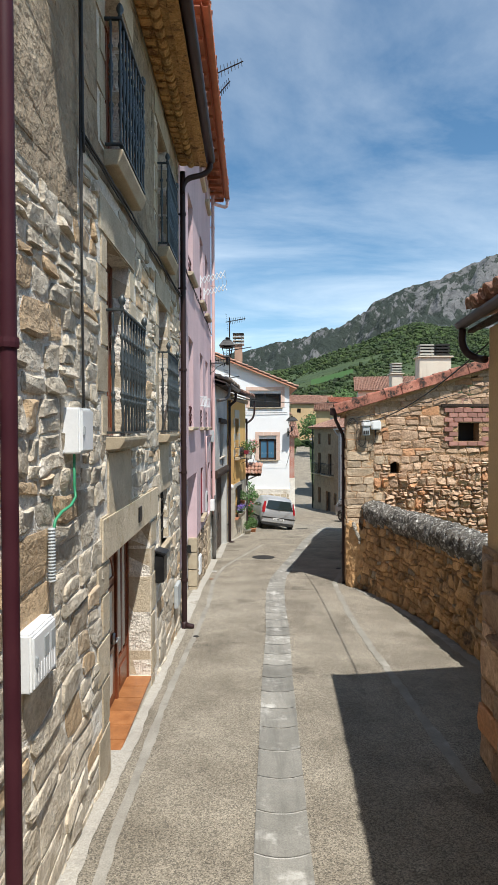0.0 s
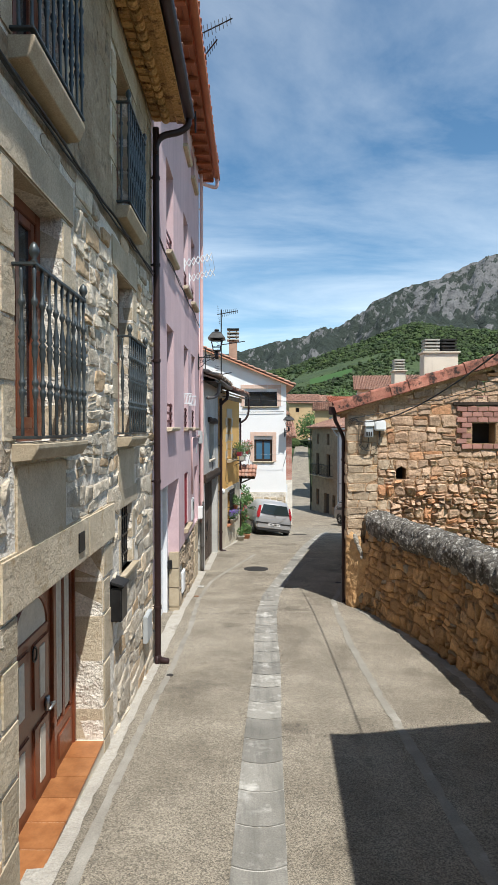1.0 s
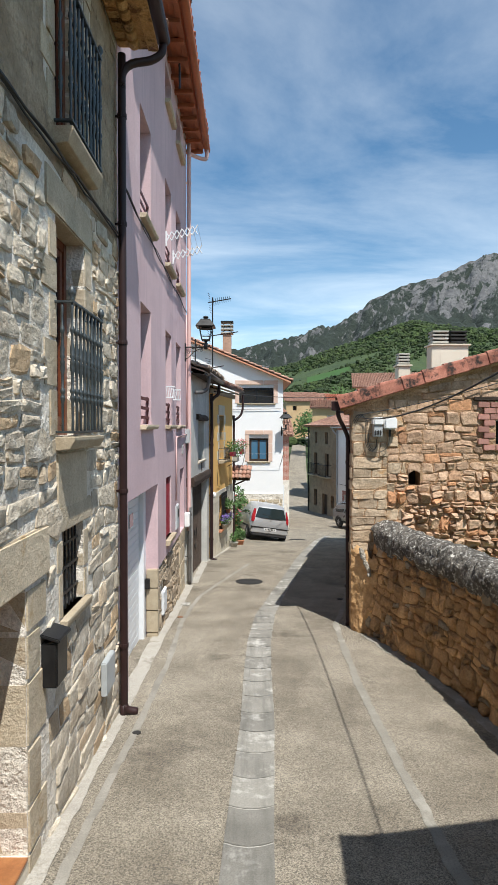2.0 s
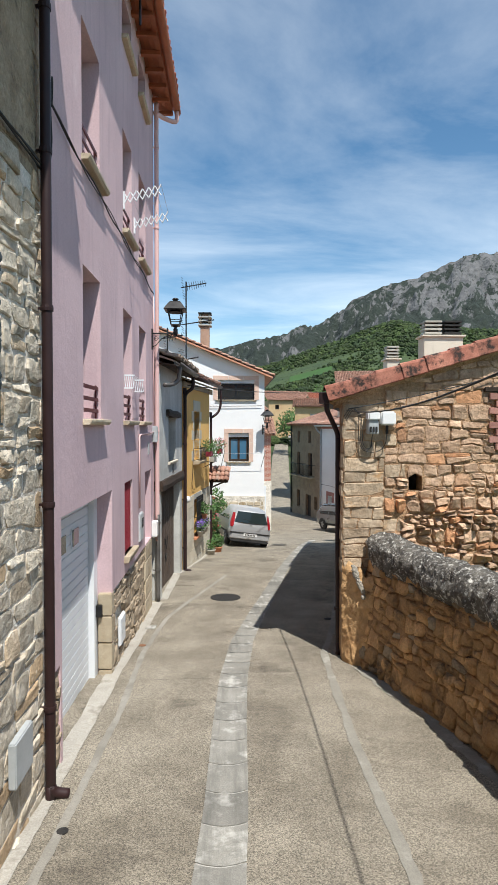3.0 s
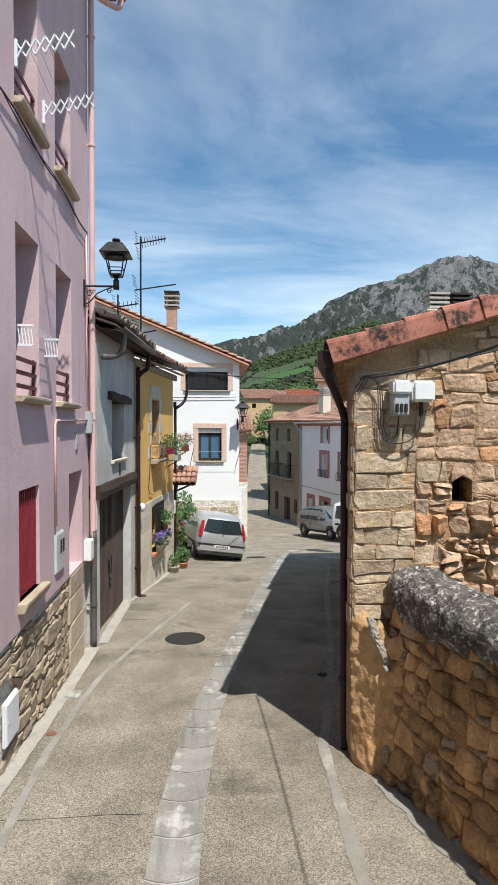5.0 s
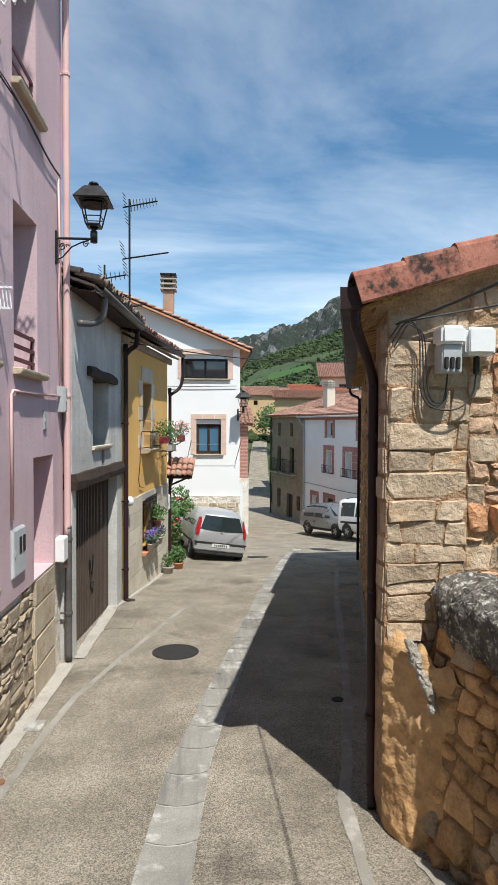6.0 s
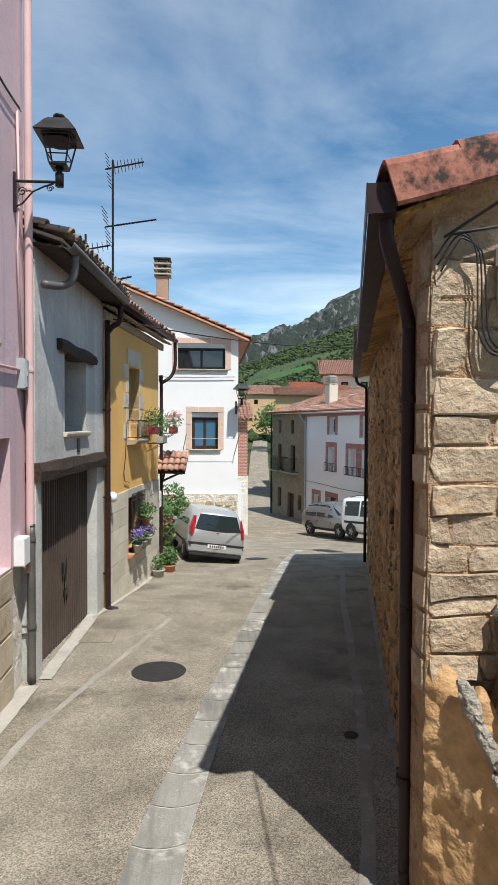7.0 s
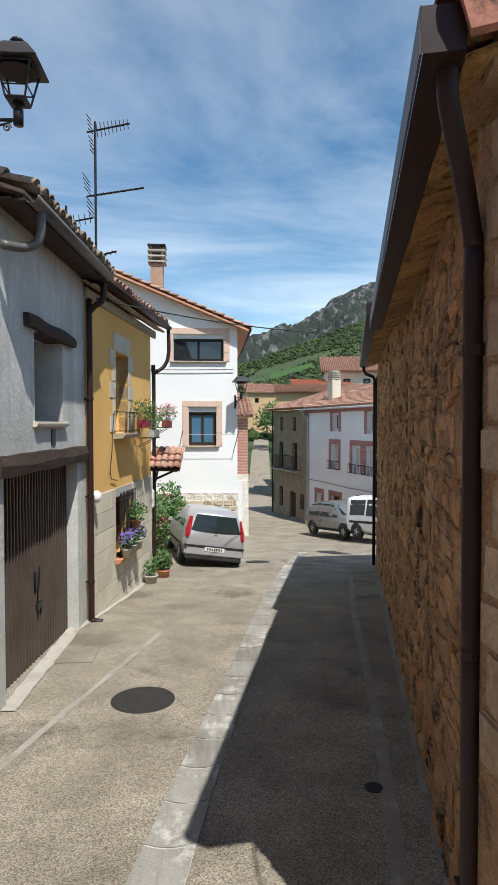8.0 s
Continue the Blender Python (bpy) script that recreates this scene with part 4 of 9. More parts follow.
def baluster_rail(parent, u0, u1, z0, z1, proud, count, finials=True):
    """An iron railing with turned balusters, standing proud of the wall, with returns."""
    rail = bmesh.new()
    y = -proud
    box(rail, u0 - 0.02, u1 + 0.02, y - 0.02, y + 0.02, z1 - 0.012, z1 + 0.012, 0.004)
    for u in (u0, u1):
        box(rail, u - 0.018, u + 0.018, y, 0.02, z1 - 0.010, z1 + 0.010, 0.003)
    r = part("railing", rail, M_IRON, parent, "grey wrought-iron railing with turned balusters")
    rail = bmesh.new()
    box(rail, u0 - 0.02, u1 + 0.02, y - 0.02, y + 0.02, z0 + 0.03, z0 + 0.05, 0.004)
    for u in (u0, u1):
        box(rail, u - 0.018, u + 0.018, y, 0.02, z0 + 0.03, z0 + 0.05, 0.003)
    part("bottom_rail", rail, M_IRON, r)
    h = z1 - z0 - 0.05
    prof = [(0.008, 0.0), (0.013, 0.02), (0.010, 0.10), (0.012, 0.22), (0.021, 0.26), (0.021, 0.275), (0.012, 0.29), (0.022, 0.31), (0.022, 0.325), (0.011, 0.345),
            (0.012, 0.44), (0.022, 0.50), (0.018, 0.53), (0.024, 0.545), (0.012, 0.565), (0.024, 0.585), (0.016, 0.60), (0.021, 0.64), (0.011, 0.70), (0.010, 0.76),
            (0.021, 0.785), (0.021, 0.80), (0.011, 0.82), (0.010, 0.90), (0.014, 0.97), (0.008, 1.0)]
    me = None
    for k in range(count):
        if me is None:
            b2 = bmesh.new()
            lathe(b2, [(q, s * h) for q, s in prof], 0, 0, 8)
            me = mesh_of(b2, "baluster", M_IRON, True)
        ob = new("baluster", me)
        ob.parent = r
        ob.matrix_basis = pose(u0 + (u1 - u0) * k / (count - 1), y, z0 + 0.04)
    for u in (u0, u1):
        ob = new("baluster", me)
        ob.parent = r
        ob.matrix_basis = pose(u, y * 0.45, z0 + 0.04)
        if finials:
            b2 = bmesh.new()
            lathe(b2, [(0.010, z1), (0.022, z1 + 0.018), (0.012, z1 + 0.034), (0.030, z1 + 0.06), (0.033, z1 + 0.085), (0.022, z1 + 0.115), (0.006, z1 + 0.135)], u, y, 10)
            part("finial", b2, M_IRON, r, smooth=True)
    return r


def slab(parent, u0, u1, z0, z1, proud, taper=0.06, mat=M_SLAB, name="sill"):
    """A stone sill or balcony slab that thins towards its front."""
    bm = bmesh.new()
    pts = [(-proud, z1), (-proud, z1 - 0.035), (-proud * 0.75, z0 + taper * 0.4), (0.10, z0), (0.10, z1)]
    rings = [[bm.verts.new((u, y, z)) for y, z in pts] for u in (u0, u1)]
    for k in range(len(pts)):
        bm.faces.new((rings[0][k], rings[0][(k + 1) % 5], rings[1][(k + 1) % 5], rings[1][k]))
    bm.faces.new(rings[0])
    bm.faces.new(rings[1])
    bmesh.ops.bevel(bm, geom=list(bm.edges), offset=0.006, segments=1, affect="EDGES")
    return part(name, bm, mat, parent)


def surround(parent, u0, u1, z0, z1, rng, lintel=0.34, proud=0.012, mat=M_DRESSED, reach=(0.20, 0.34)):
    """Dressed blocks up both jambs and a long lintel."""
    for side in (0, 1):
        z, k = z0, 0
        while z < z1 - 0.1:
            h = min(rng.uniform(0.28, 0.44), z1 - z)
            w = reach[k % 2] * rng.uniform(0.9, 1.1)
            bm = bmesh.new()
            a, b = (u0 - w, u0) if side == 0 else (u1, u1 + w)
            box(bm, a, b, -proud, 0.30, z + 0.006, z + h - 0.006, 0.012, 0.003)
            part("jamb_stone", bm, mat, parent)
            z += h
            k += 1
    bm = bmesh.new()
    box(bm, u0 - 0.26, u1 + 0.26, -proud - 0.006, 0.30, z1, z1 + lintel, 0.014, 0.003)
    part("lintel", bm, mat, parent)


rngS = random.Random(5)
for a, b, c, d in S_OPEN[:4]:
    surround(stone_house, a, b, c, d, rngS)
    window(stone_house, a, b, c, d, 0.17, M_WOODRED, M_GLASS, 2, 0, 0.09)
    bm = bmesh.new()
    box(bm, a, a + 0.03, 0.05, 0.30, c, d, 0.004)
    part("shutter", bm, M_WOODRED, stone_house, "red-brown wooden shutter folded into the reveal")
for k in (0, 1):
    a, b, c, d = S_OPEN[k]
    slab(stone_house, a - 0.06, b + 0.10, c - 0.13, c, 0.17)
    baluster_rail(stone_house, a - 0.05, b + 0.06, c + 0.0, c + 1.12, 0.15, 9)
    bm = bmesh.new()
    box(bm, a - 0.02, b + 0.02, -0.015, 0.05, c - 0.72, c - 0.14, 0.012)
    part("apron_stone", bm, M_DRESSED, stone_house, "smooth stone panel below the sill")
for k in (2, 3):
    a, b, c, d = S_OPEN[k]
    slab(stone_house, a - 0.06, b + 0.08, c - 0.16, c, 0.17, name="balcony_slab")
    baluster_rail(stone_house, a - 0.05, b + 0.06, c + 0.0, c + 1.12, 0.15, 9)

# small barred window and its sill
a, b, c, d = S_OPEN[4]
surround(stone_house, a, b, c, d, rngS, 0.22, 0.010, reach=(0.10, 0.14))
window(stone_house, a, b, c, d, 0.20, M_WOODRED, M_GLASS, 1, 1, 0.05)
slab(stone_house, a - 0.08, b + 0.08, c - 0.10, c, 0.07, 0.03)
bm = bmesh.new()
for k in range(6):
    tube(bm, [(a + 0.06 + k * (b - a - 0.12) / 5, 0.06, c), (a + 0.06 + k * (b - a - 0.12) / 5, 0.06, d)], 0.009, 6)
for z in (c + 0.15, c + 0.38, d - 0.15):
    box(bm, a, b, 0.05, 0.07, z - 0.012, z + 0.012)
part("window_grille", bm, M_BLACK, stone_house, "black iron window bars")

# the entrance
a, b, c, d = S_OPEN[5]
for u0, u1 in ((4.08, 5.95), (5.955, 6.95)):
    bm = bmesh.new()
    box(bm, u0, u1, -0.03, 0.40, 2.02, 2.41, 0.016, 0.004)
    part("door_lintel", bm, M_DRESSED, stone_house, "long yellowish sandstone door lintel")
for side in (0, 1):
    z, k = -0.3, 0
    while z < 2.0:
        h = min(rngS.uniform(0.32, 0.5), 2.02 - z)
        w = (0.26, 0.40)[k % 2]
        u0, u1 = (a - w, a) if side == 0 else (b, b + w)
        bm = bmesh.new()
        box(bm, u0, u1, -0.014, 0.40, z + 0.006, z + h - 0.006, 0.016, 0.005)
        part("jamb_stone", bm, M_DRESSED, stone_house)
        z += h
        k += 1
bm = bmesh.new()
DY = 0.27
box(bm, a, b, DY, DY + 0.09, d - 0.06, d, 0.006)
DOOR = part("front_door", bm, M_WOODRED, stone_house, "red-brown panelled door with glazed side panel")
for u0, u1 in ((a, a + 0.06), (b - 0.06, b), (4.80, 4.87), (5.84, 5.91)):
    bm = bmesh.new()
    box(bm, u0, u1, DY, DY + 0.09, c, d - 0.06, 0.006)
    part("door_post", bm, M_WOODRED, DOOR)
for u0, u1 in ((4.42, 4.80), (5.91, 6.44)):
    bm = bmesh.new()
    box(bm, u0, u1, DY + 0.02, DY + 0.06, c, 0.46, 0.01)
    box(bm, u0 + 0.08, u1 - 0.08, DY + 0.005, DY + 0.03, c + 0.12, 0.36, 0.012)
    for q in (u0, (u0 + u1) / 2 - 0.03, u1 - 0.07):
        box(bm, q, q + 0.07, DY + 0.02, DY + 0.06, 0.46, d - 0.06, 0.006)
    box(bm, u0, u1, DY + 0.02, DY + 0.06, d - 0.16, d - 0.06, 0.006)
    part("side_panel", bm, M_WOODRED, DOOR)
    bm = bmesh.new()
    box(bm, u0 + 0.05, u1 - 0.05, DY + 0.04, DY + 0.046, 0.46, d - 0.14)
    part("pane", bm, M_GLASS, DOOR)
    bm = bmesh.new()
    fold = [(u0 + 0.07 + (u1 - u0 - 0.14) * k / 32, DY + 0.032 + 0.005 * math.sin(k * 1.3)) for k in range(33)]
    lo = [bm.verts.new((p, q, 0.5)) for p, q in fold]
    hi = [bm.verts.new((p, q, d - 0.18)) for p, q in fold]
    for k in range(32):
        bm.faces.new((lo[k], lo[k + 1], hi[k + 1], hi[k]))
    part("curtain", bm, M_CURTAIN, DOOR, "pale folded curtain behind the pane")
bm = bmesh.new()
box(bm, 4.87, 5.84, DY + 0.03, DY + 0.07, c, d - 0.06, 0.006)
for u0, u1 in ((4.95, 5.31), (5.40, 5.76)):
    box(bm, u0, u1, DY + 0.012, DY + 0.05, c + 0.12, 0.72, 0.014)
    box(bm, u0, u1, DY + 0.012, DY + 0.05, 0.86, 1.42, 0.014)
n = 14
for k in range(n):
    t0, t1 = math.pi * k / n, math.pi * (k + 1) / n
    tube(bm, [(5.355 - 0.38 * math.cos(t0), DY + 0.025, 1.50 + 0.34 * math.sin(t0)), (5.355 - 0.38 * math.cos(t1), DY + 0.025, 1.50 + 0.34 * math.sin(t1))], 0.022, 6)
box(bm, 4.97, 5.74, DY + 0.010, DY + 0.04, 1.475, 1.515, 0.006)
LEAF = part("door_leaf", bm, M_WOODRED, DOOR)
bm = bmesh.new()
fan = [bm.verts.new((5.355 - 0.36 * math.cos(math.pi * k / n), DY + 0.026, 1.515 + 0.31 * math.sin(math.pi * k / n))) for k in range(n + 1)]
bm.faces.new(fan)
part("fanlight", bm, M_CURTAIN, DOOR, "pale arched fanlight")
for u0 in (5.04, 5.49):
    for z0, z1 in ((c + 0.20, 0.66), (0.92, 1.36)):
        bm = bmesh.new()
        box(bm, u0 + 0.03, u0 + 0.15, DY + 0.006, DY + 0.02, z0, z1, 0.004)
        part("glazed_slot", bm, M_CURTAIN, DOOR)
bm = bmesh.new()
tube(bm, [(5.70, DY - 0.02, 0.80), (5.72, DY - 0.05, 0.80), (5.58, DY - 0.05, 0.80)], 0.012, 8)
lathe(bm, [(0.022, 0.74), (0.022, 0.86)], 5.70, DY + 0.01, 8)
part("handle", bm, M_STEEL, DOOR, "brass-coloured lever handle", smooth=True)
bm = bmesh.new()
for k in range(14):
    t0, t1 = 2 * math.pi * k / 14, 2 * math.pi * (k + 1) / 14
    tube(bm, [(5.36 + 0.045 * math.cos(t0), DY - 0.01, 1.36 + 0.06 * math.sin(t0)), (5.36 + 0.045 * math.cos(t1), DY - 0.01, 1.36 + 0.06 * math.sin(t1))], 0.008, 6)
part("knocker", bm, M_BLACK, DOOR)

# eave: boards, tiles, gutter
for k in range(4):
    bm = bmesh.new()
    box(bm, 2.0, 9.62, -0.50 + k * 0.135, -0.50 + k * 0.135 + 0.128, 7.80 + k * 0.022, 7.83 + k * 0.022, 0.003)
    part("eave_board", bm, M_WOODEAVE, stone_house, "ochre board under the eave")
bm = bmesh.new()
tube(bm, [(-0.06, -0.20, -0.005), (0.06, -0.20, -0.005)], 0.065, 10)
box(bm, -0.075, 0.075, -0.15, 0.0, -0.035, 0.03, 0.02)
corbel_me = mesh_of(bm, "corbel", M_WOODEAVE)
for k in range(44):
    ob = new("corbel", corbel_me)
    ob.parent = stone_house
    ob.matrix_basis = pose(2.15 + 0.17 * k, -0.02, 7.815)
bm = bmesh.new()
box(bm, 2.0, 9.62, -0.52, 4.5, 7.90, 7.93)
for v in bm.verts:
    v.co.z += max(v.co.y + 0.5, 0) * 0.34
part("roof", bm, M_TILE, stone_house)
tile_sheet("roof_tiles", 7.6, 1.4, M_TILE_I, stone_house, pose(2.0, -0.55, 7.95, 18.8, 0, 0), seed=8)
gutter(stone_house, M_GUTTER, 1.9, 9.60, -0.56, 7.92, 0.085)
drainpipe(stone_house, M_GUTTER, [(9.56, -0.56, 7.85), (9.56, -0.54, 7.74), (9.52, -0.42, 7.63), (9.43, -0.20, 7.53), (9.40, -0.10, 7.40), (9.40, -0.09, 7.22), (9.40, -0.09, -0.22), (9.41, -0.12, -0.30), (9.45, -0.24, -0.35)], 0.048,
          [(9.40, -0.09, z) for z in (0.5, 2.4, 4.2, 5.62, 6.9)], "dark brown metal drainpipe with a shoe")
drainpipe(stone_house, M_MAROON, [(2.05, -0.09, 9.0), (2.05, -0.09, 0.0)], 0.042, [(2.05, -0.09, z) for z in (3.6, 5.4)], "dark maroon metal drainpipe")

# wires and boxes on the stone front
run = thing("cable_run", F_STONE, "black electric cables running up the stone wall", "cable")
for k in range(3):
    rr = random.Random(k)
    bm = bmesh.new()
    pts = [(3.47 + 0.012 * math.sin(z * 2.1 + 2.1 * k) + rr.uniform(-0.006, 0.006), -0.045 - 0.008 * k, z) for z in np.arange(3.3 if k < 2 else 5.2, 8.2, 0.12)]
    tube(bm, pts, (0.009, 0.006, 0.012)[k], 6)
    part("wire", bm, M_CABLE, run, smooth=True)
for z in (6.55, 6.9, 7.2, 7.28, 7.55):
    bm = bmesh.new()
    lathe(bm, [(0.010, z - 0.05), (0.026, z - 0.03), (0.024, z + 0.03), (0.010, z + 0.05)], 3.47, -0.055, 8)
    part("tape", bm, M_CABLE, run, smooth=True)
run = thing("cable_run", F_STONE, "black cable bundle strung along the stone wall", "cable")
for k in range(3):
    rr = random.Random(k + 9)
    bm = bmesh.new()
    tube(bm, [(u, -0.045 - 0.014 * (k % 2), 5.36 + 0.024 * (u - 3.46) - 0.02 * k + rr.uniform(-0.018, 0.018)) for u in np.arange(3.46, 9.5, 0.3)], 0.010, 6)
    part("wire", bm, M_CABLE, run, smooth=True)


def wall_box(name, m, u0, u1, z0, z1, proud, mat, label, lid=True, category="meter box", slots=0, windows=0, glazing=None):
    t = thing(name, m, label, category)
    bm = bmesh.new()
    box(bm, u0, u1, -proud, 0.02, z0, z1, 0.012)
    part("case", bm, mat, t)
    if lid:
        bm = bmesh.new()
        box(bm, u0 + 0.015, u1 - 0.015, -proud - 0.012, -proud + 0.002, z0 + 0.02, z1 - 0.02, 0.005)
        d = part("door", bm, mat, t)
        for k in range(windows):
            q = u0 + (u1 - u0) * (0.45 + 0.28 * k)
            bm = bmesh.new()
            box(bm, q, q + (u1 - u0) * 0.2, -proud - 0.016, -proud - 0.006, z0 + (z1 - z0) * 0.45, z0 + (z1 - z0) * 0.8, 0.003)
            part("pane", bm, glazing or M_GREYPLASTIC, d)
        for k in range(slots):
            q = u0 + 0.04 + (u1 - u0 - 0.08) * k / max(slots - 1, 1)
            bm = bmesh.new()
            box(bm, q - 0.006, q + 0.006, -proud - 0.015, -proud - 0.01, z0 + 0.04, z0 + (z1 - z0) * 0.42)
            part("rib", bm, mat, d)
        bm = bmesh.new()
        box(bm, u0 + 0.03, u0 + 0.06, -proud - 0.022, -proud - 0.01, (z0 + z1) / 2 - 0.03, (z0 + z1) / 2 + 0.03, 0.004)
        part("latch", bm, M_GREYPLASTIC, d)
    return t


wall_box("junction_box", F_STONE, 3.14, 3.44, 3.00, 3.32, 0.12, M_WHITEPLASTIC, "white plastic junction box on a stone wall", category="junction box")
wall_box("meter_box", F_STONE, 2.30, 2.68, 1.72, 2.05, 0.09, M_WHITEPLASTIC, "white plastic meter box with two small windows", windows=2, slots=8)
bm = bmesh.new()
tube(bm, [(3.20, -0.06, 3.0), (3.20, -0.06, 2.78), (3.19, -0.07, 2.70), (3.05, -0.08, 2.66), (2.90, -0.07, 2.64), (2.80, -0.06, 2.60), (2.76, -0.06, 2.52)], 0.010, 8)
solid("conduit", bm, M_GREEN, F_STONE, "green plastic conduit bent along the stone wall", "conduit", smooth=True)
bm = bmesh.new()
tube(bm, [(2.76, -0.05, 2.56), (2.76, -0.05, 2.22)], 0.021, 10)
for z in np.arange(2.23, 2.56, 0.02):
    lathe(bm, [(0.022, z - 0.006), (0.026, z), (0.022, z + 0.006)], 2.76, -0.05, 10)
solid("conduit_tube", bm, M_GREYPLASTIC, F_STONE, "short grey plastic tube end on a stone wall", "conduit", smooth=True)
mail = thing("mailbox", F_STONE, "dark grey metal mailbox with a sloped lid", "mailbox")
bm = bmesh.new()
box(bm, 6.80, 7.06, -0.13, 0.0, 1.14, 1.50, 0.012)
part("body", bm, M_BLACK, mail)
bm = bmesh.new()
box(bm, 6.78, 7.08, -0.155, 0.0, 1.50, 1.53, 0.008)
for v in bm.verts:
    v.co.z += (v.co.y + 0.155) * 0.3
part("lid", bm, M_BLACK, mail)
bm = bmesh.new()
box(bm, 5.60, 5.76, -0.045, -0.028, 2.13, 2.30, 0.004)
solid("wall_plaque", bm, M_BLACK, F_STONE, "small black plaque on the door lintel", "plaque")
bm = bmesh.new()
box(bm, 8.55, 8.95, -0.085, -0.02, 0.25, 0.62, 0.01)
solid("wall_hatch", bm, M_GREYPLASTIC, F_STONE, "pale grey service hatch low on the stone wall", "hatch")

# tiled doorstep
step = thing("doorstep", F_STONE, "doorstep of orange terracotta tiles", "step")
bm = bmesh.new()
box(bm, 4.34, 6.50, -0.004, 0.36, -0.5, 0.038)
part("bed", bm, M_CREAM, step)
bm = bmesh.new()
box(bm, -0.149, 0.149, -0.012, 0.36, 0.018, 0.045, 0.004)
tile_me = mesh_of(bm, "tile", M_TERRACOTTA)
for k in range(7):
    ob = new("tile", tile_me)
    ob.parent = step
    ob.matrix_basis = pose(4.50 + 0.305 * k, 0.0, 0.0)

# ---- the pink house ----
F_PINK = frame_at(-1.18, 0, 0, 0, 1)
pink_house = thing("pink_house", F_PINK, "tall four-storey pink plastered house over a stone plinth", "house")
P_COL = ((11.06, 12.00), (13.68, 14.54), (15.33, 16.22))
P_OPEN = [(a, b, 3.22, 5.06) for a, b in P_COL] + [(a, b, 6.36, 7.98) for a, b in P_COL] + [(a, b, 9.47, 10.20) for a, b in P_COL]
P_LOW = [(10.10, 12.70, -0.9, 2.17), (13.73, 14.50, 0.95, 2.17), (16.02, 16.92, 0.66, 2.17)]
bm = bmesh.new()
panel(bm, 9.54, 17.45, -1.6, 10.55, 0.5, P_OPEN + P_LOW + [(12.75, 17.46, -1.7, 0.64), (9.5, 10.04, -1.7, 0.64)])
P_WALL = part("wall", bm, M_PINK, pink_house)
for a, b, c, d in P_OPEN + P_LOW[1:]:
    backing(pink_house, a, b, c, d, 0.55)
for k, (a, b, c, d) in enumerate(P_OPEN):
    window(pink_house, a, b, c, d, 0.34, M_WHITEPAINT, M_GLASS, 2, 0, 0.06)
    slab(pink_house, a - 0.04, b + 0.16, c - 0.09, c - 0.01, 0.11, 0.02, M_DRESSED)
    if k < 6:
        bm = bmesh.new()
        for z in (c + 0.08, c + 0.23, c + 0.38):
            box(bm, a + 0.01, b - 0.01, 0.03, 0.05, z, z + 0.05, 0.004)
        for u in (a + 0.02, b - 0.06):
            box(bm, u, u + 0.04, 0.05, 0.07, c, c + 0.45, 0.003)
        part("window_guard", bm, M_GUARD, pink_house, "dark red window guard of three flat bars")
# garage door
a, b, c, d = P_LOW[0]
bm = bmesh.new()
for u0, u1 in ((a, a + 0.10), (b - 0.22, b)):
    box(bm, u0, u1, 0.22, 0.36, -0.9, d, 0.006)
box(bm, a + 0.10, b - 0.22, 0.22, 0.36, d - 0.06, d, 0.006)
GAR = part("garage_door", bm, M_WHITEPAINT, pink_house, "white sectional garage door with two small windows")
z = -0.9
while z < 2.05:
    bm = bmesh.new()
    box(bm, a + 0.10, b - 0.24, 0.30, 0.34, z + 0.003, min(z + 0.125, d - 0.06) - 0.003, 0.006)
    part("slat", bm, M_WHITEPAINT, GAR)
    z += 0.125
for u in (10.95, 11.55):
    bm = bmesh.new()
    box(bm, u, u + 0.36, 0.285, 0.302, 1.52, 1.80, 0.01)
    part("window_frame", bm, M_WHITEPAINT, GAR)
    bm = bmesh.new()
    box(bm, u + 0.03, u + 0.33, 0.280, 0.290, 1.55, 1.77, 0.01)
    part("pane", bm, M_GLASS, GAR)
bm = bmesh.new()
box(bm, b - 0.14, b - 0.05, 0.13, 0.22, 0.30, 0.48, 0.01)
part("switch", bm, M_BLACK, GAR)
# red barred window
a, b, c, d = P_LOW[1]
bm = bmesh.new()
box(bm, a, b, 0.10, 0.14, c, d)
RW = part("shutter", bm, M_RED, pink_house, "closed dark red shutter behind bars")
for k in range(9):
    bm = bmesh.new()
    q = a + 0.05 + (b - a - 0.1) * k / 8
    box(bm, q - 0.014, q + 0.014, 0.03, 0.05, c + 0.02, d - 0.01, 0.003)
    part("bar", bm, M_RED, RW)
for z in (c + 0.08, d - 0.10):
    bm = bmesh.new()
    box(bm, a, b, 0.04, 0.06, z, z + 0.035, 0.003)
    part("rail", bm, M_RED, RW)
slab(pink_house, a - 0.06, b + 0.12, c - 0.12, c, 0.10, 0.03, M_SLAB)
a, b, c, d = P_LOW[2]
bm = bmesh.new()
box(bm, a, b, 0.32, 0.36, c, d)
box(bm, a + 0.08, b - 0.08, 0.305, 0.33, c + 0.1, c + 0.6, 0.01)
box(bm, a + 0.08, b - 0.08, 0.305, 0.33, c + 0.7, d - 0.1, 0.01)
part("side_door", bm, M_PINKPIPE, pink_house, "pinkish painted side door")
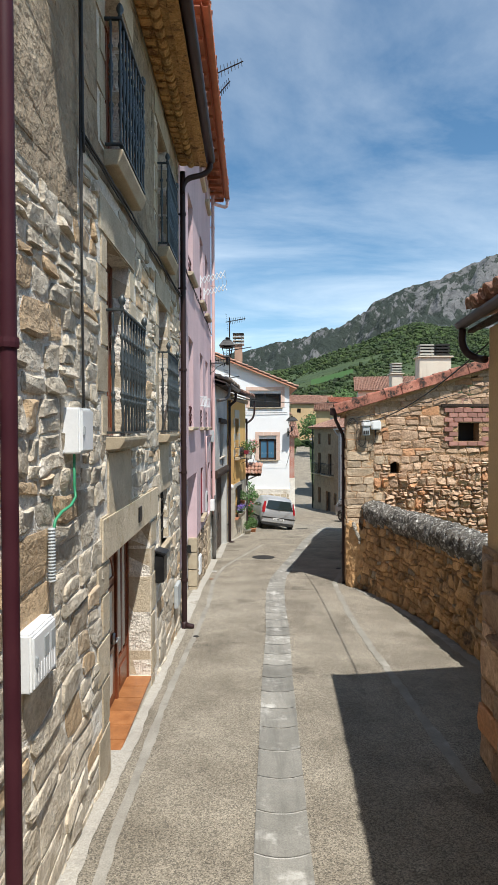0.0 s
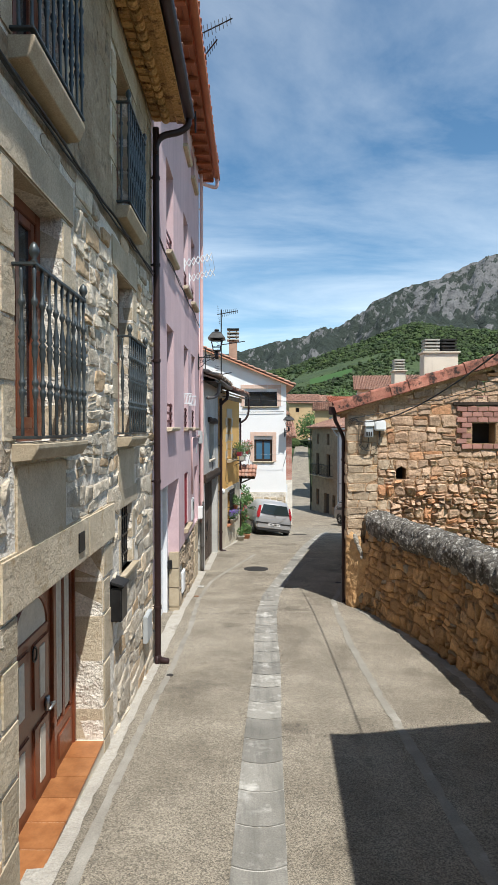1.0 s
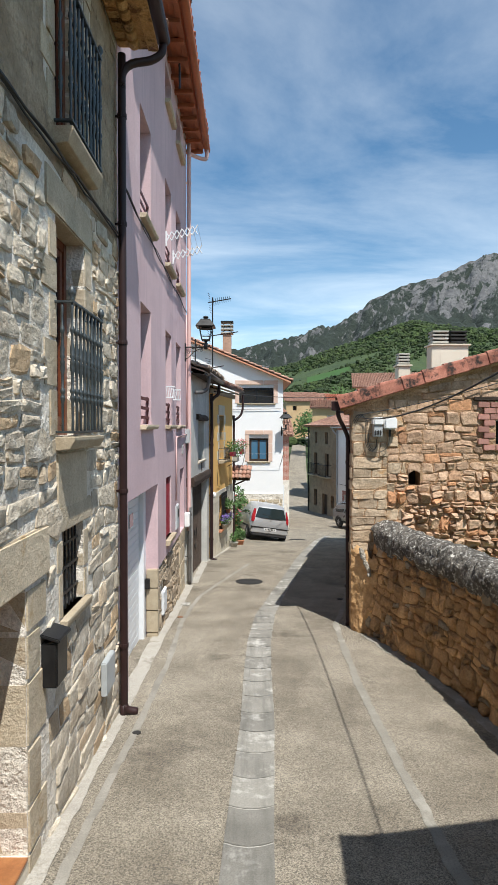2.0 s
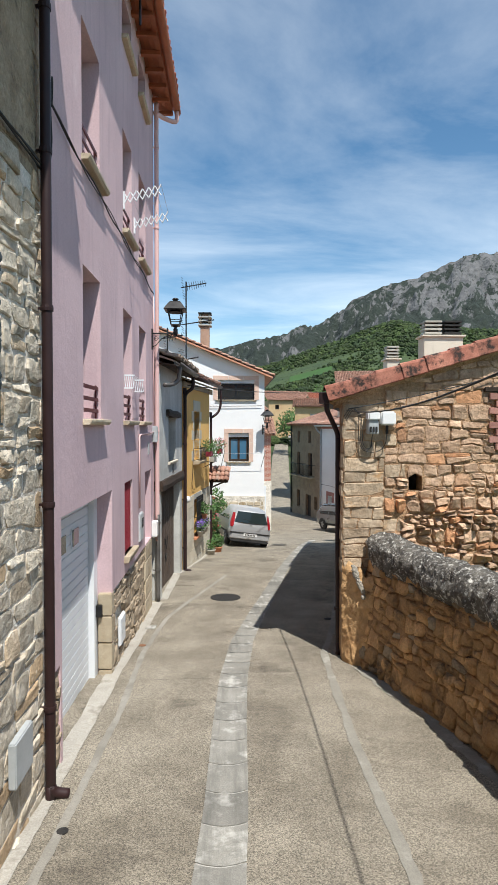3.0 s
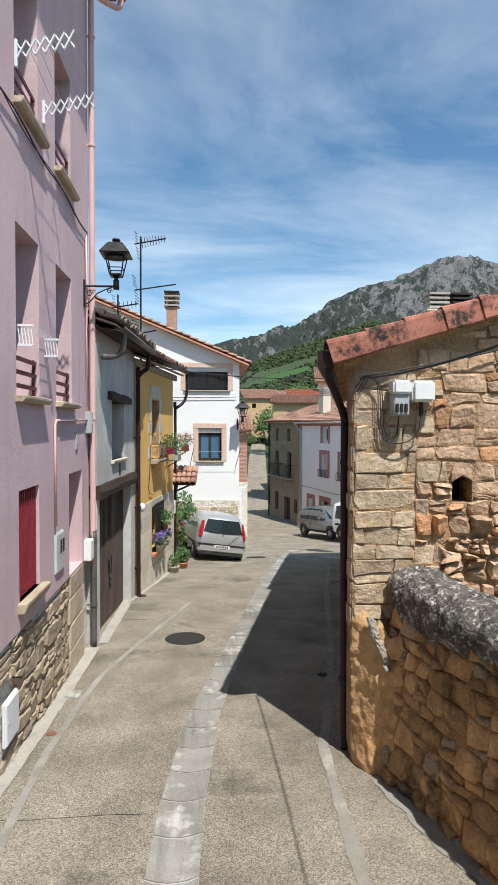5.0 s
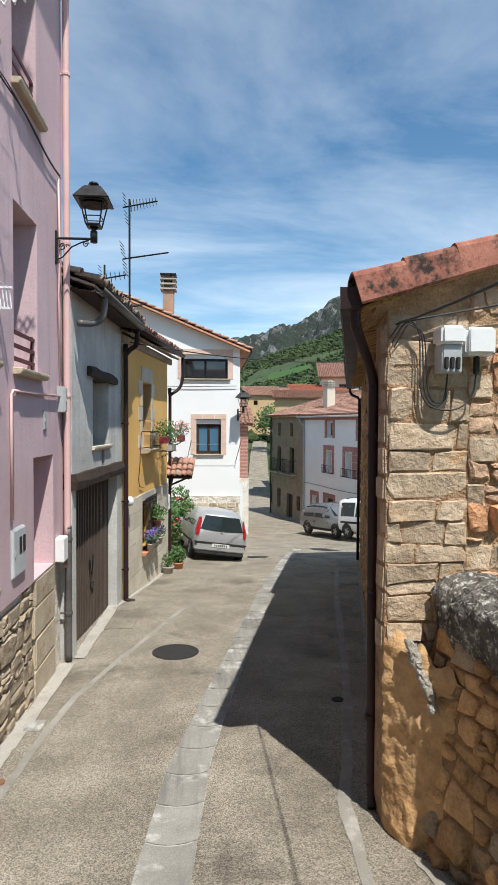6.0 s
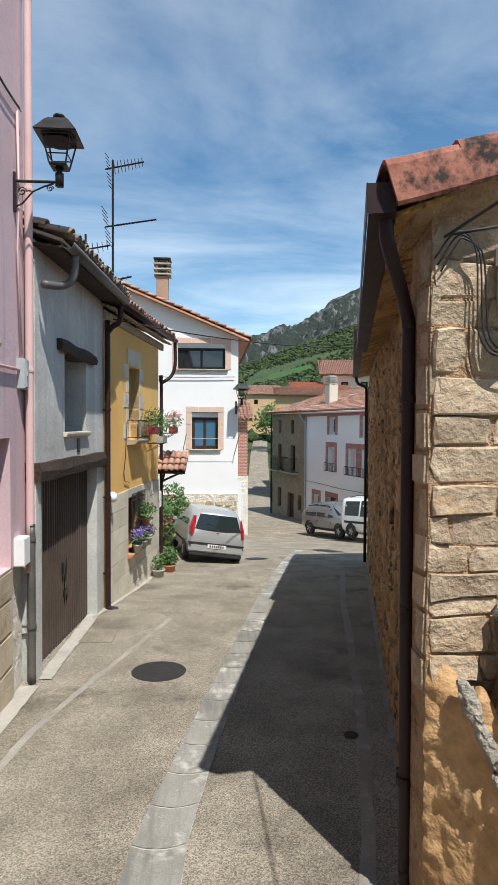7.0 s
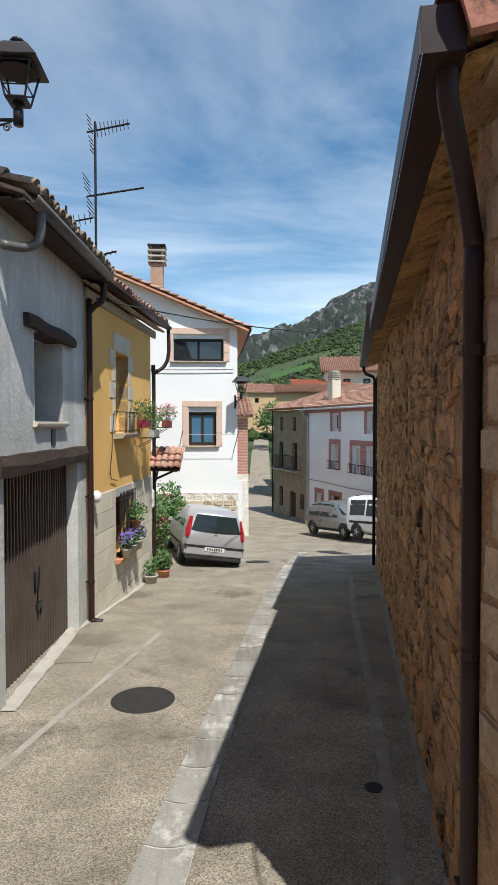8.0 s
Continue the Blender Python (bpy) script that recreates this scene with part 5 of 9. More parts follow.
# plinth behind the stones
bm = bmesh.new()
box(bm, 12.75, 17.45, 0.05, 0.5, -1.8, 0.64)
box(bm, 9.56, 10.08, 0.05, 0.5, -1.8, 0.64)
PLINTH = part("plinth", bm, M_MORTAR, pink_house, "rubble stone plinth")
for z in (-1.3, -0.9, -0.5, -0.1, 0.3):
    bm = bmesh.new()
    box(bm, 16.08 - 0.06 * (z in (-0.9, -0.1)), 16.98, -0.006, 0.2, z + 0.006, z + 0.394 if z < 0.3 else 0.635, 0.015, 0.004)
    part("corner_stone", bm, M_DRESSED, PLINTH)
    bm = bmesh.new()
    box(bm, 12.62, 12.80, -0.006, 0.2, z + 0.006, z + 0.394 if z < 0.3 else 0.635, 0.012, 0.003)
    part("corner_stone", bm, M_SLAB, PLINTH)
# eave and roof
for k in range(4):
    bm = bmesh.new()
    box(bm, 9.40, 18.05, -0.40 + k * 0.11, -0.40 + k * 0.11 + 0.10, 10.45 + k * 0.04, 10.48 + k * 0.04, 0.003)
    part("eave_board", bm, M_REDEAVE, pink_house, "red-brown board under the eave")
for u in np.arange(9.6, 18.0, 0.55):
    bm = bmesh.new()
    box(bm, u, u + 0.09, -0.38, 0.05, 10.38, 10.46, 0.004)
    part("rafter", bm, M_REDEAVE, pink_house)
bm = bmesh.new()
box(bm, 9.40, 18.05, -0.42, 4.5, 10.56, 10.60)
for v in bm.verts:
    v.co.z += max(v.co.y + 0.42, 0) * 0.36
part("roof", bm, M_REDTILE, pink_house)
tile_sheet("roof_tiles", 8.7, 1.4, M_REDTILE, pink_house, pose(9.38, -0.50, 10.61, 19.8, 0, 0), seed=9)
bm = bmesh.new()
for k in range(5):
    tube(bm, [(18.0, -0.45 + 0.4 * k, 10.66 + 0.145 * k), (18.0, -0.02 + 0.4 * k, 10.66 + 0.145 * (k + 1.05))], 0.10, 10, 0.085)
part("verge_tiles", bm, M_TILE, pink_house, smooth=True)
gutter(pink_house, M_REDEAVE, 9.40, 18.05, -0.50, 10.52, 0.08)
drainpipe(pink_house, M_PINKPIPE, [(17.85, -0.50, 10.44), (17.85, -0.50, 10.27), (17.82, -0.44, 10.19), (17.62, -0.22, 10.17), (17.40, -0.10, 10.13), (17.40, -0.08, 10.0), (17.40, -0.08, 1.0)], 0.05,
          [(17.40, -0.08, z) for z in (3.0, 5.2, 7.6, 9.4)], "pink painted drainpipe")
drainpipe(pink_house, M_GUTTERGREY, [(17.40, -0.09, 1.05), (17.40, -0.09, -0.9)], 0.05, [(17.40, -0.09, -0.2), (17.40, -0.09, 0.9)], "grey iron foot of the drainpipe")

wall_box("meter_box", F_PINK, 15.18, 15.62, 0.88, 1.43, 0.02, M_PALEMETAL, "pale grey flush meter box with dark windows in a pink wall", windows=2, glazing=M_COVER)
wall_box("letter_box", F_PINK, 17.02, 17.26, 0.64, 0.98, 0.12, M_WHITEPLASTIC, "white letter box with a flat hood", lid=False, category="letter box")
wall_box("service_hatch", F_PINK, 13.20, 13.60, -0.38, 0.08, 0.02, M_WHITEPAINT, "white metal hatch in the stone plinth", category="hatch")
wall_box("junction_box", F_PINK, 17.16, 17.30, 2.75, 3.12, 0.10, M_GREYPLASTIC, "grey junction box beside a pink drainpipe", category="junction box")
wall_box("wall_vent", F_PINK, 16.42, 16.58, 2.50, 2.78, 0.01, M_GREYPLASTIC, "small grey vent grille in a pink wall", category="vent")
run = thing("cable_run", F_PINK, "dark cable bundle strung along the pink wall", "cable")
bm = bmesh.new()
tube(bm, [(u, -0.03, 6.22 - 0.03 * math.sin(u * 3.1) - 0.016 * (u - 9.5)) for u in np.arange(9.5, 17.3, 0.25)], 0.010, 6)
part("wire", bm, M_CABLE, run, smooth=True)
bm = bmesh.new()
tube(bm, [(u, -0.045, 6.19 - 0.04 * math.sin(u * 2.3 + 1) - 0.016 * (u - 9.5)) for u in np.arange(9.5, 17.3, 0.25)], 0.007, 6)
part("wire", bm, M_CABLE, run, smooth=True)
bm = bmesh.new()
tube(bm, soft([(9.80, -0.03, 6.22), (9.76, -0.05, 6.42), (9.70, -0.06, 6.44), (9.69, -0.05, 6.15), (9.72, -0.05, 5.85), (9.70, -0.03, 5.55)]), 0.007, 6)
part("wire", bm, M_CABLE, run, smooth=True)
bm = bmesh.new()
tube(bm, [(15.15, -0.03, 1.55), (15.15, -0.03, 2.9), (15.2, -0.03, 2.95), (17.2, -0.03, 2.98)], 0.018, 6)
solid("conduit", bm, M_PINKPIPE, F_PINK, "pink painted conduit over the meter box", "conduit", smooth=True)
bm = bmesh.new()
tube(bm, [(17.12, -0.04, 6.0), (17.14, -0.05, 5.0), (17.1, -0.04, 4.4), (17.2, -0.05, 3.1)], 0.014, 6)
solid("conduit", bm, M_PINKPIPE, F_PINK, "pink painted conduit beside the drainpipe", "conduit", smooth=True)


def dryer(m, u, z, zig, label, h=0.085, stepx=0.10, rise=0.26, apart=1.05):
    """A folding scissor clothes dryer: two zig-zag arms with lines between."""
    t = thing("clothes_dryer", m, label, "clothes dryer")
    for du, dz in ((0.0, 0.0), (apart, -0.06)):
        bm = bmesh.new()
        box(bm, u + du - 0.012, u + du + 0.03, -0.03, 0.0, z + dz - 0.17, z + dz + 0.12, 0.004)
        arm = part("wall_rail", bm, M_WHITEPAINT, t)
        for k in range(zig):
            za, zb = z + dz + rise * stepx * k, z + dz + rise * stepx * (k + 1)
            for o, s in ((0.0, -1), (0.02, 1)):
                bm = bmesh.new()
                tube(bm, [(u + du + o, -0.02 - k * stepx, za + s * h), (u + du + o, -0.02 - (k + 1) * stepx, zb - s * h)], 0.011, 6)
                part("scissor_bar", bm, M_WHITEPAINT, arm)
    for k in range(1, zig + 1):
        zk = z + rise * stepx * k + h
        bm = bmesh.new()
        tube(bm, [(u, -0.02 - k * stepx, zk), (u + apart, -0.02 - k * stepx, zk - 0.06)], 0.003, 5)
        part("line", bm, M_GREYPLASTIC, t)
    return t


dryer(F_PINK, 13.70, 6.84, 6, "white folding scissor clothes dryer out over a window")
t = thing("clothes_dryer", F_PINK, "white hinged clothes dryer folded on a window guard", "clothes dryer")
for u in (13.74, 14.78):
    bm = bmesh.new()
    box(bm, u - 0.012, u + 0.012, -0.17, 0.0, 3.95, 3.975)
    arm = part("arm", bm, M_WHITEPAINT, t)
    bm = bmesh.new()
    box(bm, u - 0.012, u + 0.012, -0.15, 0.0, 3.74, 3.765)
    part("lower_rail", bm, M_WHITEPAINT, arm)
    for k in range(5):
        bm = bmesh.new()
        tube(bm, [(u, -0.16 + 0.034 * k, 3.75), (u, -0.135 + 0.034 * k, 3.96)], 0.007, 5)
        part("bar", bm, M_WHITEPAINT, arm)
for k in range(4):
    bm = bmesh.new()
    tube(bm, [(13.74, -0.03 - 0.04 * k, 3.965), (14.78, -0.03 - 0.04 * k, 3.95)], 0.003, 5)
    part("line", bm, M_WHITEPAINT, t)

# ---- the grey house ----
F_GREY = frame_at(-2.235, 0.04, 0, 0.068, 1)
grey_house = thing("grey_house", F_GREY, "low grey rendered house with a beam over its garage", "house")
G_OPEN = [(18.62, 19.72, 2.22, 3.36), (17.66, 20.40, -1.6, 1.60)]
bm = bmesh.new()
panel(bm, 17.46, 20.86, -1.9, 4.62, 0.95, G_OPEN)
part("wall", bm, M_GREY, grey_house)
bm = bmesh.new()
box(bm, 18.60, 19.74, 0.80, 0.84, 2.20, 3.38)
part("blind_window", bm, M_CREAM, grey_house, "pale boarded window opening")
slab(grey_house, 18.56, 19.80, 2.14, 2.22, 0.06, 0.02, M_CREAM)
for u0, u1, z0, z1, tilt in ((18.28, 20.16, 3.37, 3.53, -0.02), (17.44, 20.90, 1.60, 1.84, 0.0)):
    bm = bmesh.new()
    n = 10
    rings = []
    for k in range(n + 1):
        u = u0 + (u1 - u0) * k / n
        rings.append([bm.verts.new((u, y + 0.02 * noise.noise((u * 2, y * 9, z)), z + 0.03 * noise.noise((u * 1.7, z * 5, 3.0)) + tilt * (u - u0))) for y, z in ((-0.07, z0), (-0.09, (z0 + z1) / 2), (-0.06, z1), (0.25, z1), (0.25, z0))])
    for p, q in zip(rings, rings[1:]):
        for k in range(5):
            bm.faces.new((p[k], p[(k + 1) % 5], q[(k + 1) % 5], q[k]))
    bm.faces.new(rings[0])
    bm.faces.new(rings[-1])
    part("beam", bm, M_WOODDARK, grey_house, "old dark oak lintel beam", smooth=False)
bm = bmesh.new()
box(bm, 17.66, 20.40, 0.20, 0.24, -1.6, 1.6)
GD = part("garage_door", bm, M_BROWNMETAL, grey_house, "brown ribbed metal garage door")
bm = bmesh.new()
box(bm, -0.022, 0.022, 0.172, 0.205, -1.2, 1.59, 0.008)
rib_me = mesh_of(bm, "rib", M_BROWNMETAL)
for k in range(27):
    ob = new("rib", rib_me)
    ob.parent = GD
    ob.matrix_basis = pose(17.77 + 0.1 * k, 0, 0)
bm = bmesh.new()
box(bm, 18.98, 19.03, 0.14, 0.18, 0.05, 0.22, 0.006)
tube(bm, [(19.0, 0.12, -0.05), (19.0, 0.10, 0.3)], 0.012, 6)
box(bm, 19.05, 19.25, 0.15, 0.18, -0.32, -0.22, 0.006)
part("handle", bm, M_BLACK, GD)
bm = bmesh.new()
box(bm, 19.20, 19.36, -0.012, 0.0, 1.90, 2.12, 0.004)
solid("wall_plaque", bm, M_BLACK, F_GREY, "small dark plaque on a grey wall", "plaque")
for k in range(3):
    bm = bmesh.new()
    box(bm, 17.40, 20.90, -0.36 + k * 0.13, -0.24 + k * 0.13, 4.50 + 0.02 * k, 4.53 + 0.02 * k, 0.003)
    part("eave_board", bm, M_WOODDARK, grey_house, "dark old board under the eave")
bm = bmesh.new()
box(bm, 17.42, 20.95, -0.36, 4.5, 4.58, 4.62)
for v in bm.verts:
    v.co.z += max(v.co.y + 0.36, 0) * 0.34
part("roof", bm, M_DARKTILE, grey_house)
tile_sheet("roof_tiles", 3.6, 2.2, M_DARKTILE, grey_house, pose(17.40, -0.42, 4.64, 18.8, 0, 0), seed=12)
gutter(grey_house, M_GUTTERGREY, 17.44, 20.80, -0.42, 4.58, 0.085)
drainpipe(grey_house, M_GUTTERGREY, [(17.75, -0.42, 4.50), (17.75, -0.40, 4.25), (17.72, -0.34, 4.14), (17.60, -0.24, 4.08), (17.42, -0.12, 4.06)], 0.05)

# ---- the yellow house ----
F_YEL = frame_at(-0.80, 20.85, 0, 0.148, 1)
yellow_house = thing("yellow_house", F_YEL, "ochre yellow house with pale stone cladding below", "house")
Y_OPEN = [(1.53, 2.36, 2.02, 3.56), (1.45, 2.52, -0.36, 0.80)]
bm = bmesh.new()
panel(bm, 0.0, 4.15, -2.0, 4.42, 0.45, Y_OPEN)
panel(bm, 4.15, 4.6, -2.0, 4.42, 0.45, (), y0=0.10)
part("wall", bm, M_YELLOW, yellow_house)
for a, b, c, d in Y_OPEN:
    backing(yellow_house, a, b, c, d, 0.5)
window(yellow_house, 1.53, 2.36, 2.02, 3.56, 0.25, M_WHITEPAINT, M_GLASS, 2, 1)
window(yellow_house, 1.45, 2.52, -0.36, 0.80, 0.22, M_WOODRED, M_GLASS, 2, 0)
for side in (0, 1):
    for k, z in enumerate((2.04, 2.36, 2.68, 3.0, 3.28)):
        w = (0.34, 0.16)[k % 2]
        u0, u1 = (1.53 - w, 1.53) if side == 0 else (2.36, 2.36 + w)
        bm = bmesh.new()
        box(bm, u0, u1, -0.012, 0.2, z, z + 0.30, 0.008)
        part("jamb_stone", bm, M_ASHLAR, yellow_house)
bm = bmesh.new()
box(bm, 1.42, 2.5, -0.014, 0.2, 3.58, 3.92, 0.008)
part("lintel", bm, M_ASHLAR, yellow_house)
slab(yellow_house, 1.40, 2.46, 1.90, 2.02, 0.24, 0.04, M_SLAB, "balcony_slab")
bm = bmesh.new()
for z in (2.06, 2.42):
    tube(bm, [(1.42, 0.0, z), (1.42, -0.22, z), (2.44, -0.22, z), (2.44, 0.0, z)], 0.010, 6)
YR = part("railing", bm, M_BLACK, yellow_house, "thin black iron balcony railing")
bm = bmesh.new()
tube(bm, [(0, 0, 2.02), (0, 0, 2.42)], 0.007, 6)
bar_me = mesh_of(bm, "bar", M_BLACK, True)
for k in range(12):
    ob = new("bar", bar_me)
    ob.parent = YR
    ob.matrix_basis = pose(1.42 + 1.02 * k / 11, -0.22, 0)
# stone cladding courses
CL = part("cladding", (lambda b: (panel(b, 0.0, 4.15, -2.0, 0.97, 0.03, [Y_OPEN[1]], y0=-0.02), b)[1])(bmesh.new()), M_JOINT, yellow_house, "pale limestone cladding")
z, k = -1.75, 0
while z < 0.95:
    h = 0.34 if z + 0.34 < 0.97 else 0.97 - z
    u = -0.4 if k % 2 else 0.0
    while u < 4.1:
        u0, u1 = max(u, 0.0), min(u + 0.78, 4.15)
        zc = z + h / 2
        spans = [(u0, u1)]
        if -0.40 < zc < 0.84:
            spans = [(u0, min(u1, 1.42)), (max(u0, 2.55), u1)]
        for p, q in spans:
            if q - p > 0.06:
                bm = bmesh.new()
                box(bm, p + 0.005, q - 0.005, -0.032, 0.0, z + 0.005, z + h - 0.005, 0.004)
                part("stone", bm, M_ASHLAR, CL)
        u += 0.78
    z += h
    k += 1
bm = bmesh.new()
for k in range(12):
    q = 1.48 + 1.01 * k / 11
    tube(bm, [(q, -0.10, -0.36), (q, -0.10, 0.88)], 0.010, 6)
for z in (-0.25, 0.25, 0.74):
    tube(bm, [(1.45, 0.02, z), (1.45, -0.10, z), (2.52, -0.10, z), (2.52, 0.02, z)], 0.010, 6)
part("window_grille", bm, M_BLACK, yellow_house, "black iron window grille with pointed bars")
slab(yellow_house, 1.34, 2.64, -0.46, -0.36, 0.16, 0.03, M_POT)
for k in range(3):
    bm = bmesh.new()
    box(bm, -0.15, 4.75, -0.22 + k * 0.08, -0.145 + k * 0.08, 4.42 + 0.03 * k, 4.45 + 0.03 * k, 0.003)
    part("eave_board", bm, M_FARSTONE, yellow_house, "brown-grey eave board")
bm = bmesh.new()
box(bm, -0.05, 4.6, -0.04, 0.03, 4.25, 4.42, 0.01)
part("cornice", bm, M_FARSTONE, yellow_house)
bm = bmesh.new()
box(bm, -0.15, 4.85, -0.24, 4.0, 4.52, 4.56)
for v in bm.verts:
    v.co.z += max(v.co.y + 0.24, 0) * 0.34
part("roof", bm, M_TILE, yellow_house)
tile_sheet("roof_tiles", 5.0, 2.6, M_TILE_I, yellow_house, pose(-0.15, -0.28, 4.58, 18.8, 0, 0), seed=13)
gutter(yellow_house, M_GUTTER, -0.15, 4.85, -0.30, 4.56, 0.08)
drainpipe(yellow_house, M_GUTTER, [(0.0, -0.30, 4.48), (0.0, -0.30, 4.30), (0.0, -0.26, 4.18), (-0.04, -0.16, 4.10), (-0.06, -0.08, 3.98), (-0.06, -0.08, -1.0), (-0.04, -0.14, -1.06), (0.0, -0.24, -1.08)], 0.05,
          [(-0.06, -0.08, z) for z in (-0.4, 1.0, 2.6)], "dark brown metal drainpipe with a shoe")
drainpipe(yellow_house, M_GUTTER, [(4.8, -0.30, 4.48), (4.8, -0.30, 3.9), (4.75, -0.2, 3.6), (4.6, 0.02, 3.4), (4.6, 0.02, -1.4)], 0.045)
lamp2 = thing("wall_lamp", F_YEL, "small round white lamp beside a brown drainpipe", "lamp")
bm = bmesh.new()
box(bm, 0.10, 0.16, -0.05, 0.0, 0.98, 1.10, 0.01)
part("base", bm, M_WHITEPLASTIC, lamp2)
bm = bmesh.new()
lathe(bm, [(0.03, 0.88), (0.07, 0.92), (0.085, 0.98), (0.07, 1.04), (0.03, 1.08)], 0.13, -0.11, 12)
part("globe", bm, M_WHITEPLASTIC, lamp2, smooth=True)
bm = bmesh.new()
tube(bm, [(1.36, -0.02, 2.4), (1.22, -0.03, 1.7), (1.10, -0.03, 1.35), (1.16, -0.03, 1.18), (1.5, -0.03, 1.12)], 0.008, 6)
solid("cable_run", bm, M_CABLE, F_YEL, "thin dark cable hanging below the balcony", "cable", smooth=True)
# small tiled canopy past the yellow front
canopy = thing("porch_canopy", F_YEL @ pose(4.85, 0.08, -0.62, 0, 0, -90), "small tiled porch canopy on wooden brackets", "canopy")
bm = bmesh.new()
box(bm, 0.0, 0.72, -0.42, 0.10, 1.68, 1.74)
for v in bm.verts:
    v.co.z += (v.co.y + 0.42) * 0.85
part("deck", bm, M_WOODDARK, canopy)
tile_sheet("roof_tiles", 0.8, 0.74, M_TILE_I, canopy, pose(-0.05, -0.46, 1.76, 40.4, 0, 0), pitch=0.15, row=0.22, seed=15, rad=0.065)
for u in (0.10, 0.62):
    bm = bmesh.new()
    tube(bm, [(0.0, 0.0, 1.25 + 0.3 * u), (u, 0.0, 1.72)], 0.03, 6)
    tube(bm, [(u, 0.06, 1.72), (u, -0.38, 1.68)], 0.03, 6)
    part("bracket", bm, M_WOODDARK, canopy)
wall_box("meter_box", F_YEL, 4.20, 4.42, 0.20, 0.62, 0.02, M_WHITEPLASTIC, "small white meter box by the porch")

# ---- the white house ----
F_WHITE = frame_at(0, 31.0, 0, 1, 0)
white_house = thing("white_house", F_WHITE, "white limewashed house with peach stone trim", "house")
W_OPEN = [(-0.03, 1.66, 4.32, 5.23), (0.47, 1.41, 1.46, 2.78)]


def white_top(u):
    return 5.50 + (2.13 - u) * 0.41


bm = bmesh.new()
panel(bm, -6.0, 2.13, -3.2, 5.9, 0.45, W_OPEN, top=white_top)
back_wall = bmesh.new()
panel(back_wall, -6.0, 2.13, -3.2, 5.9, 0.45, (), y0=8.0, top=white_top)
part("back_wall", back_wall, M_WHITE, white_house)
part("wall", bm, M_WHITE, white_house)
bm = bmesh.new()
box(bm, 1.68, 2.13, 0.45, 8.0, -3.4, 5.42)
part("side_wall", bm, M_WHITE, white_house)
for a, b, c, d in W_OPEN:
    backing(white_house, a, b, c, d, 0.5)
window(white_house, -0.03, 1.66, 4.32, 5.08, 0.12, M_BLACK, M_GLASS, 2, 0, 0.05)
window(white_house, 0.47, 1.41, 1.46, 2.60, 0.12, M_WOODDARK, M_BLUEGLASS, 2, 0, 0.06)
for a, b, z in ((-0.03, 1.66, 5.08), (0.47, 1.41, 2.60)):
    bm = bmesh.new()
    box(bm, a, b, 0.06, 0.2, z, z + 0.17, 0.01)
    part("shutter_box", bm, M_WHITEPAINT, white_house, "grey roller shutter box")
for a, b, c, d, w in ((-0.03, 1.66, 4.32, 5.23, 0.21), (0.47, 1.41, 1.46, 2.78, 0.21)):
    blocks = [(a - w, a, q, q + (d - c) / 3) for q in np.arange(c, d - 0.05, (d - c) / 3)] + [(b, b + w, q, q + (d - c) / 3) for q in np.arange(c, d - 0.05, (d - c) / 3)]
    cuts = np.linspace(a - w, b + w, 4)
    blocks += [(p, q, d, d + 0.21) for p, q in zip(cuts, cuts[1:])]
    for p, q, r, s in blocks:
        bm = bmesh.new()
        box(bm, p + 0.006, q - 0.006, -0.022, 0.10, r + 0.006, s - 0.006, 0.004)
        part("trim_stone", bm, M_PEACH, white_house, "peach stone window trim")
    slab(white_house, a - 0.1, b + 0.1, c - 0.07, c, 0.08, 0.02, M_DRESSED)
bm = bmesh.new()
box(bm, -4.0, 2.15, -0.05, 0.05, -3.2, -0.14)
WP = part("plinth", bm, M_MORTAR, white_house, "tawny stone plinth")
bm = bmesh.new()
box(bm, -6.2, 2.5, -0.30, 8.7, -0.05, 0.02)
for v in bm.verts:
    v.co.z += 5.50 + (2.13 - v.co.x) * 0.41
part("roof", bm, M_TILE, white_house)
tile_sheet("roof_tiles", 9.0, 9.0, M_TILE_I, white_house, Matrix.Translation((2.55, -0.32, 5.385)) @ Euler((0, math.atan(0.41), 0)).to_matrix().to_4x4() @ pose(0, 0, 0, 0, 0, 90), seed=17)
gob = gutter(white_house, M_GUTTER, 0.0, 0.1, 0, 5.4)
gob.matrix_basis = pose(2.55, -0.3, 0, 0, 0, 90) @ Matrix.Diagonal((85, 1, 1, 1))
chim = bmesh.new()
box(chim, -0.88, -0.45, 1.0, 1.45, 6.0, 7.85, 0.01)
CH = part("chimney", chim, M_CHIMNEY, white_house, "plastered chimney with a slatted cap")
for k in range(4):
    bm = bmesh.new()
    box(bm, -0.98, -0.35, 0.92, 1.55, 7.88 + 0.19 * k, 7.94 + 0.19 * k, 0.008)
    if k < 3:
        for q in (-0.88, -0.50):
            box(bm, q, q + 0.05, 1.05, 1.45, 7.94 + 0.19 * k, 8.07 + 0.19 * k)
    part("cap_slat", bm, M_BLACK if k == 3 else M_CONCRETE, CH)
bm = bmesh.new()
tube(bm, [(u, -0.06, 4.05 - 0.03 * math.sin((u + 2) * 0.8)) for u in np.arange(-2.5, 2.2, 0.3)], 0.012, 6)
solid("cable_run", bm, M_CABLE, F_WHITE, "dark cable along a white wall", "cable", smooth=True)
line = thing("clothes_line", F_WHITE, "iron arms with a clothes line below a window", "clothes line")
for u in (0.12, 1.98):
    bm = bmesh.new()
    tube(bm, [(u, 0.0, 1.20), (u + 0.18, -0.5, 2.0)], 0.014, 6)
    part("arm", bm, M_GUTTERGREY, line)
bm = bmesh.new()
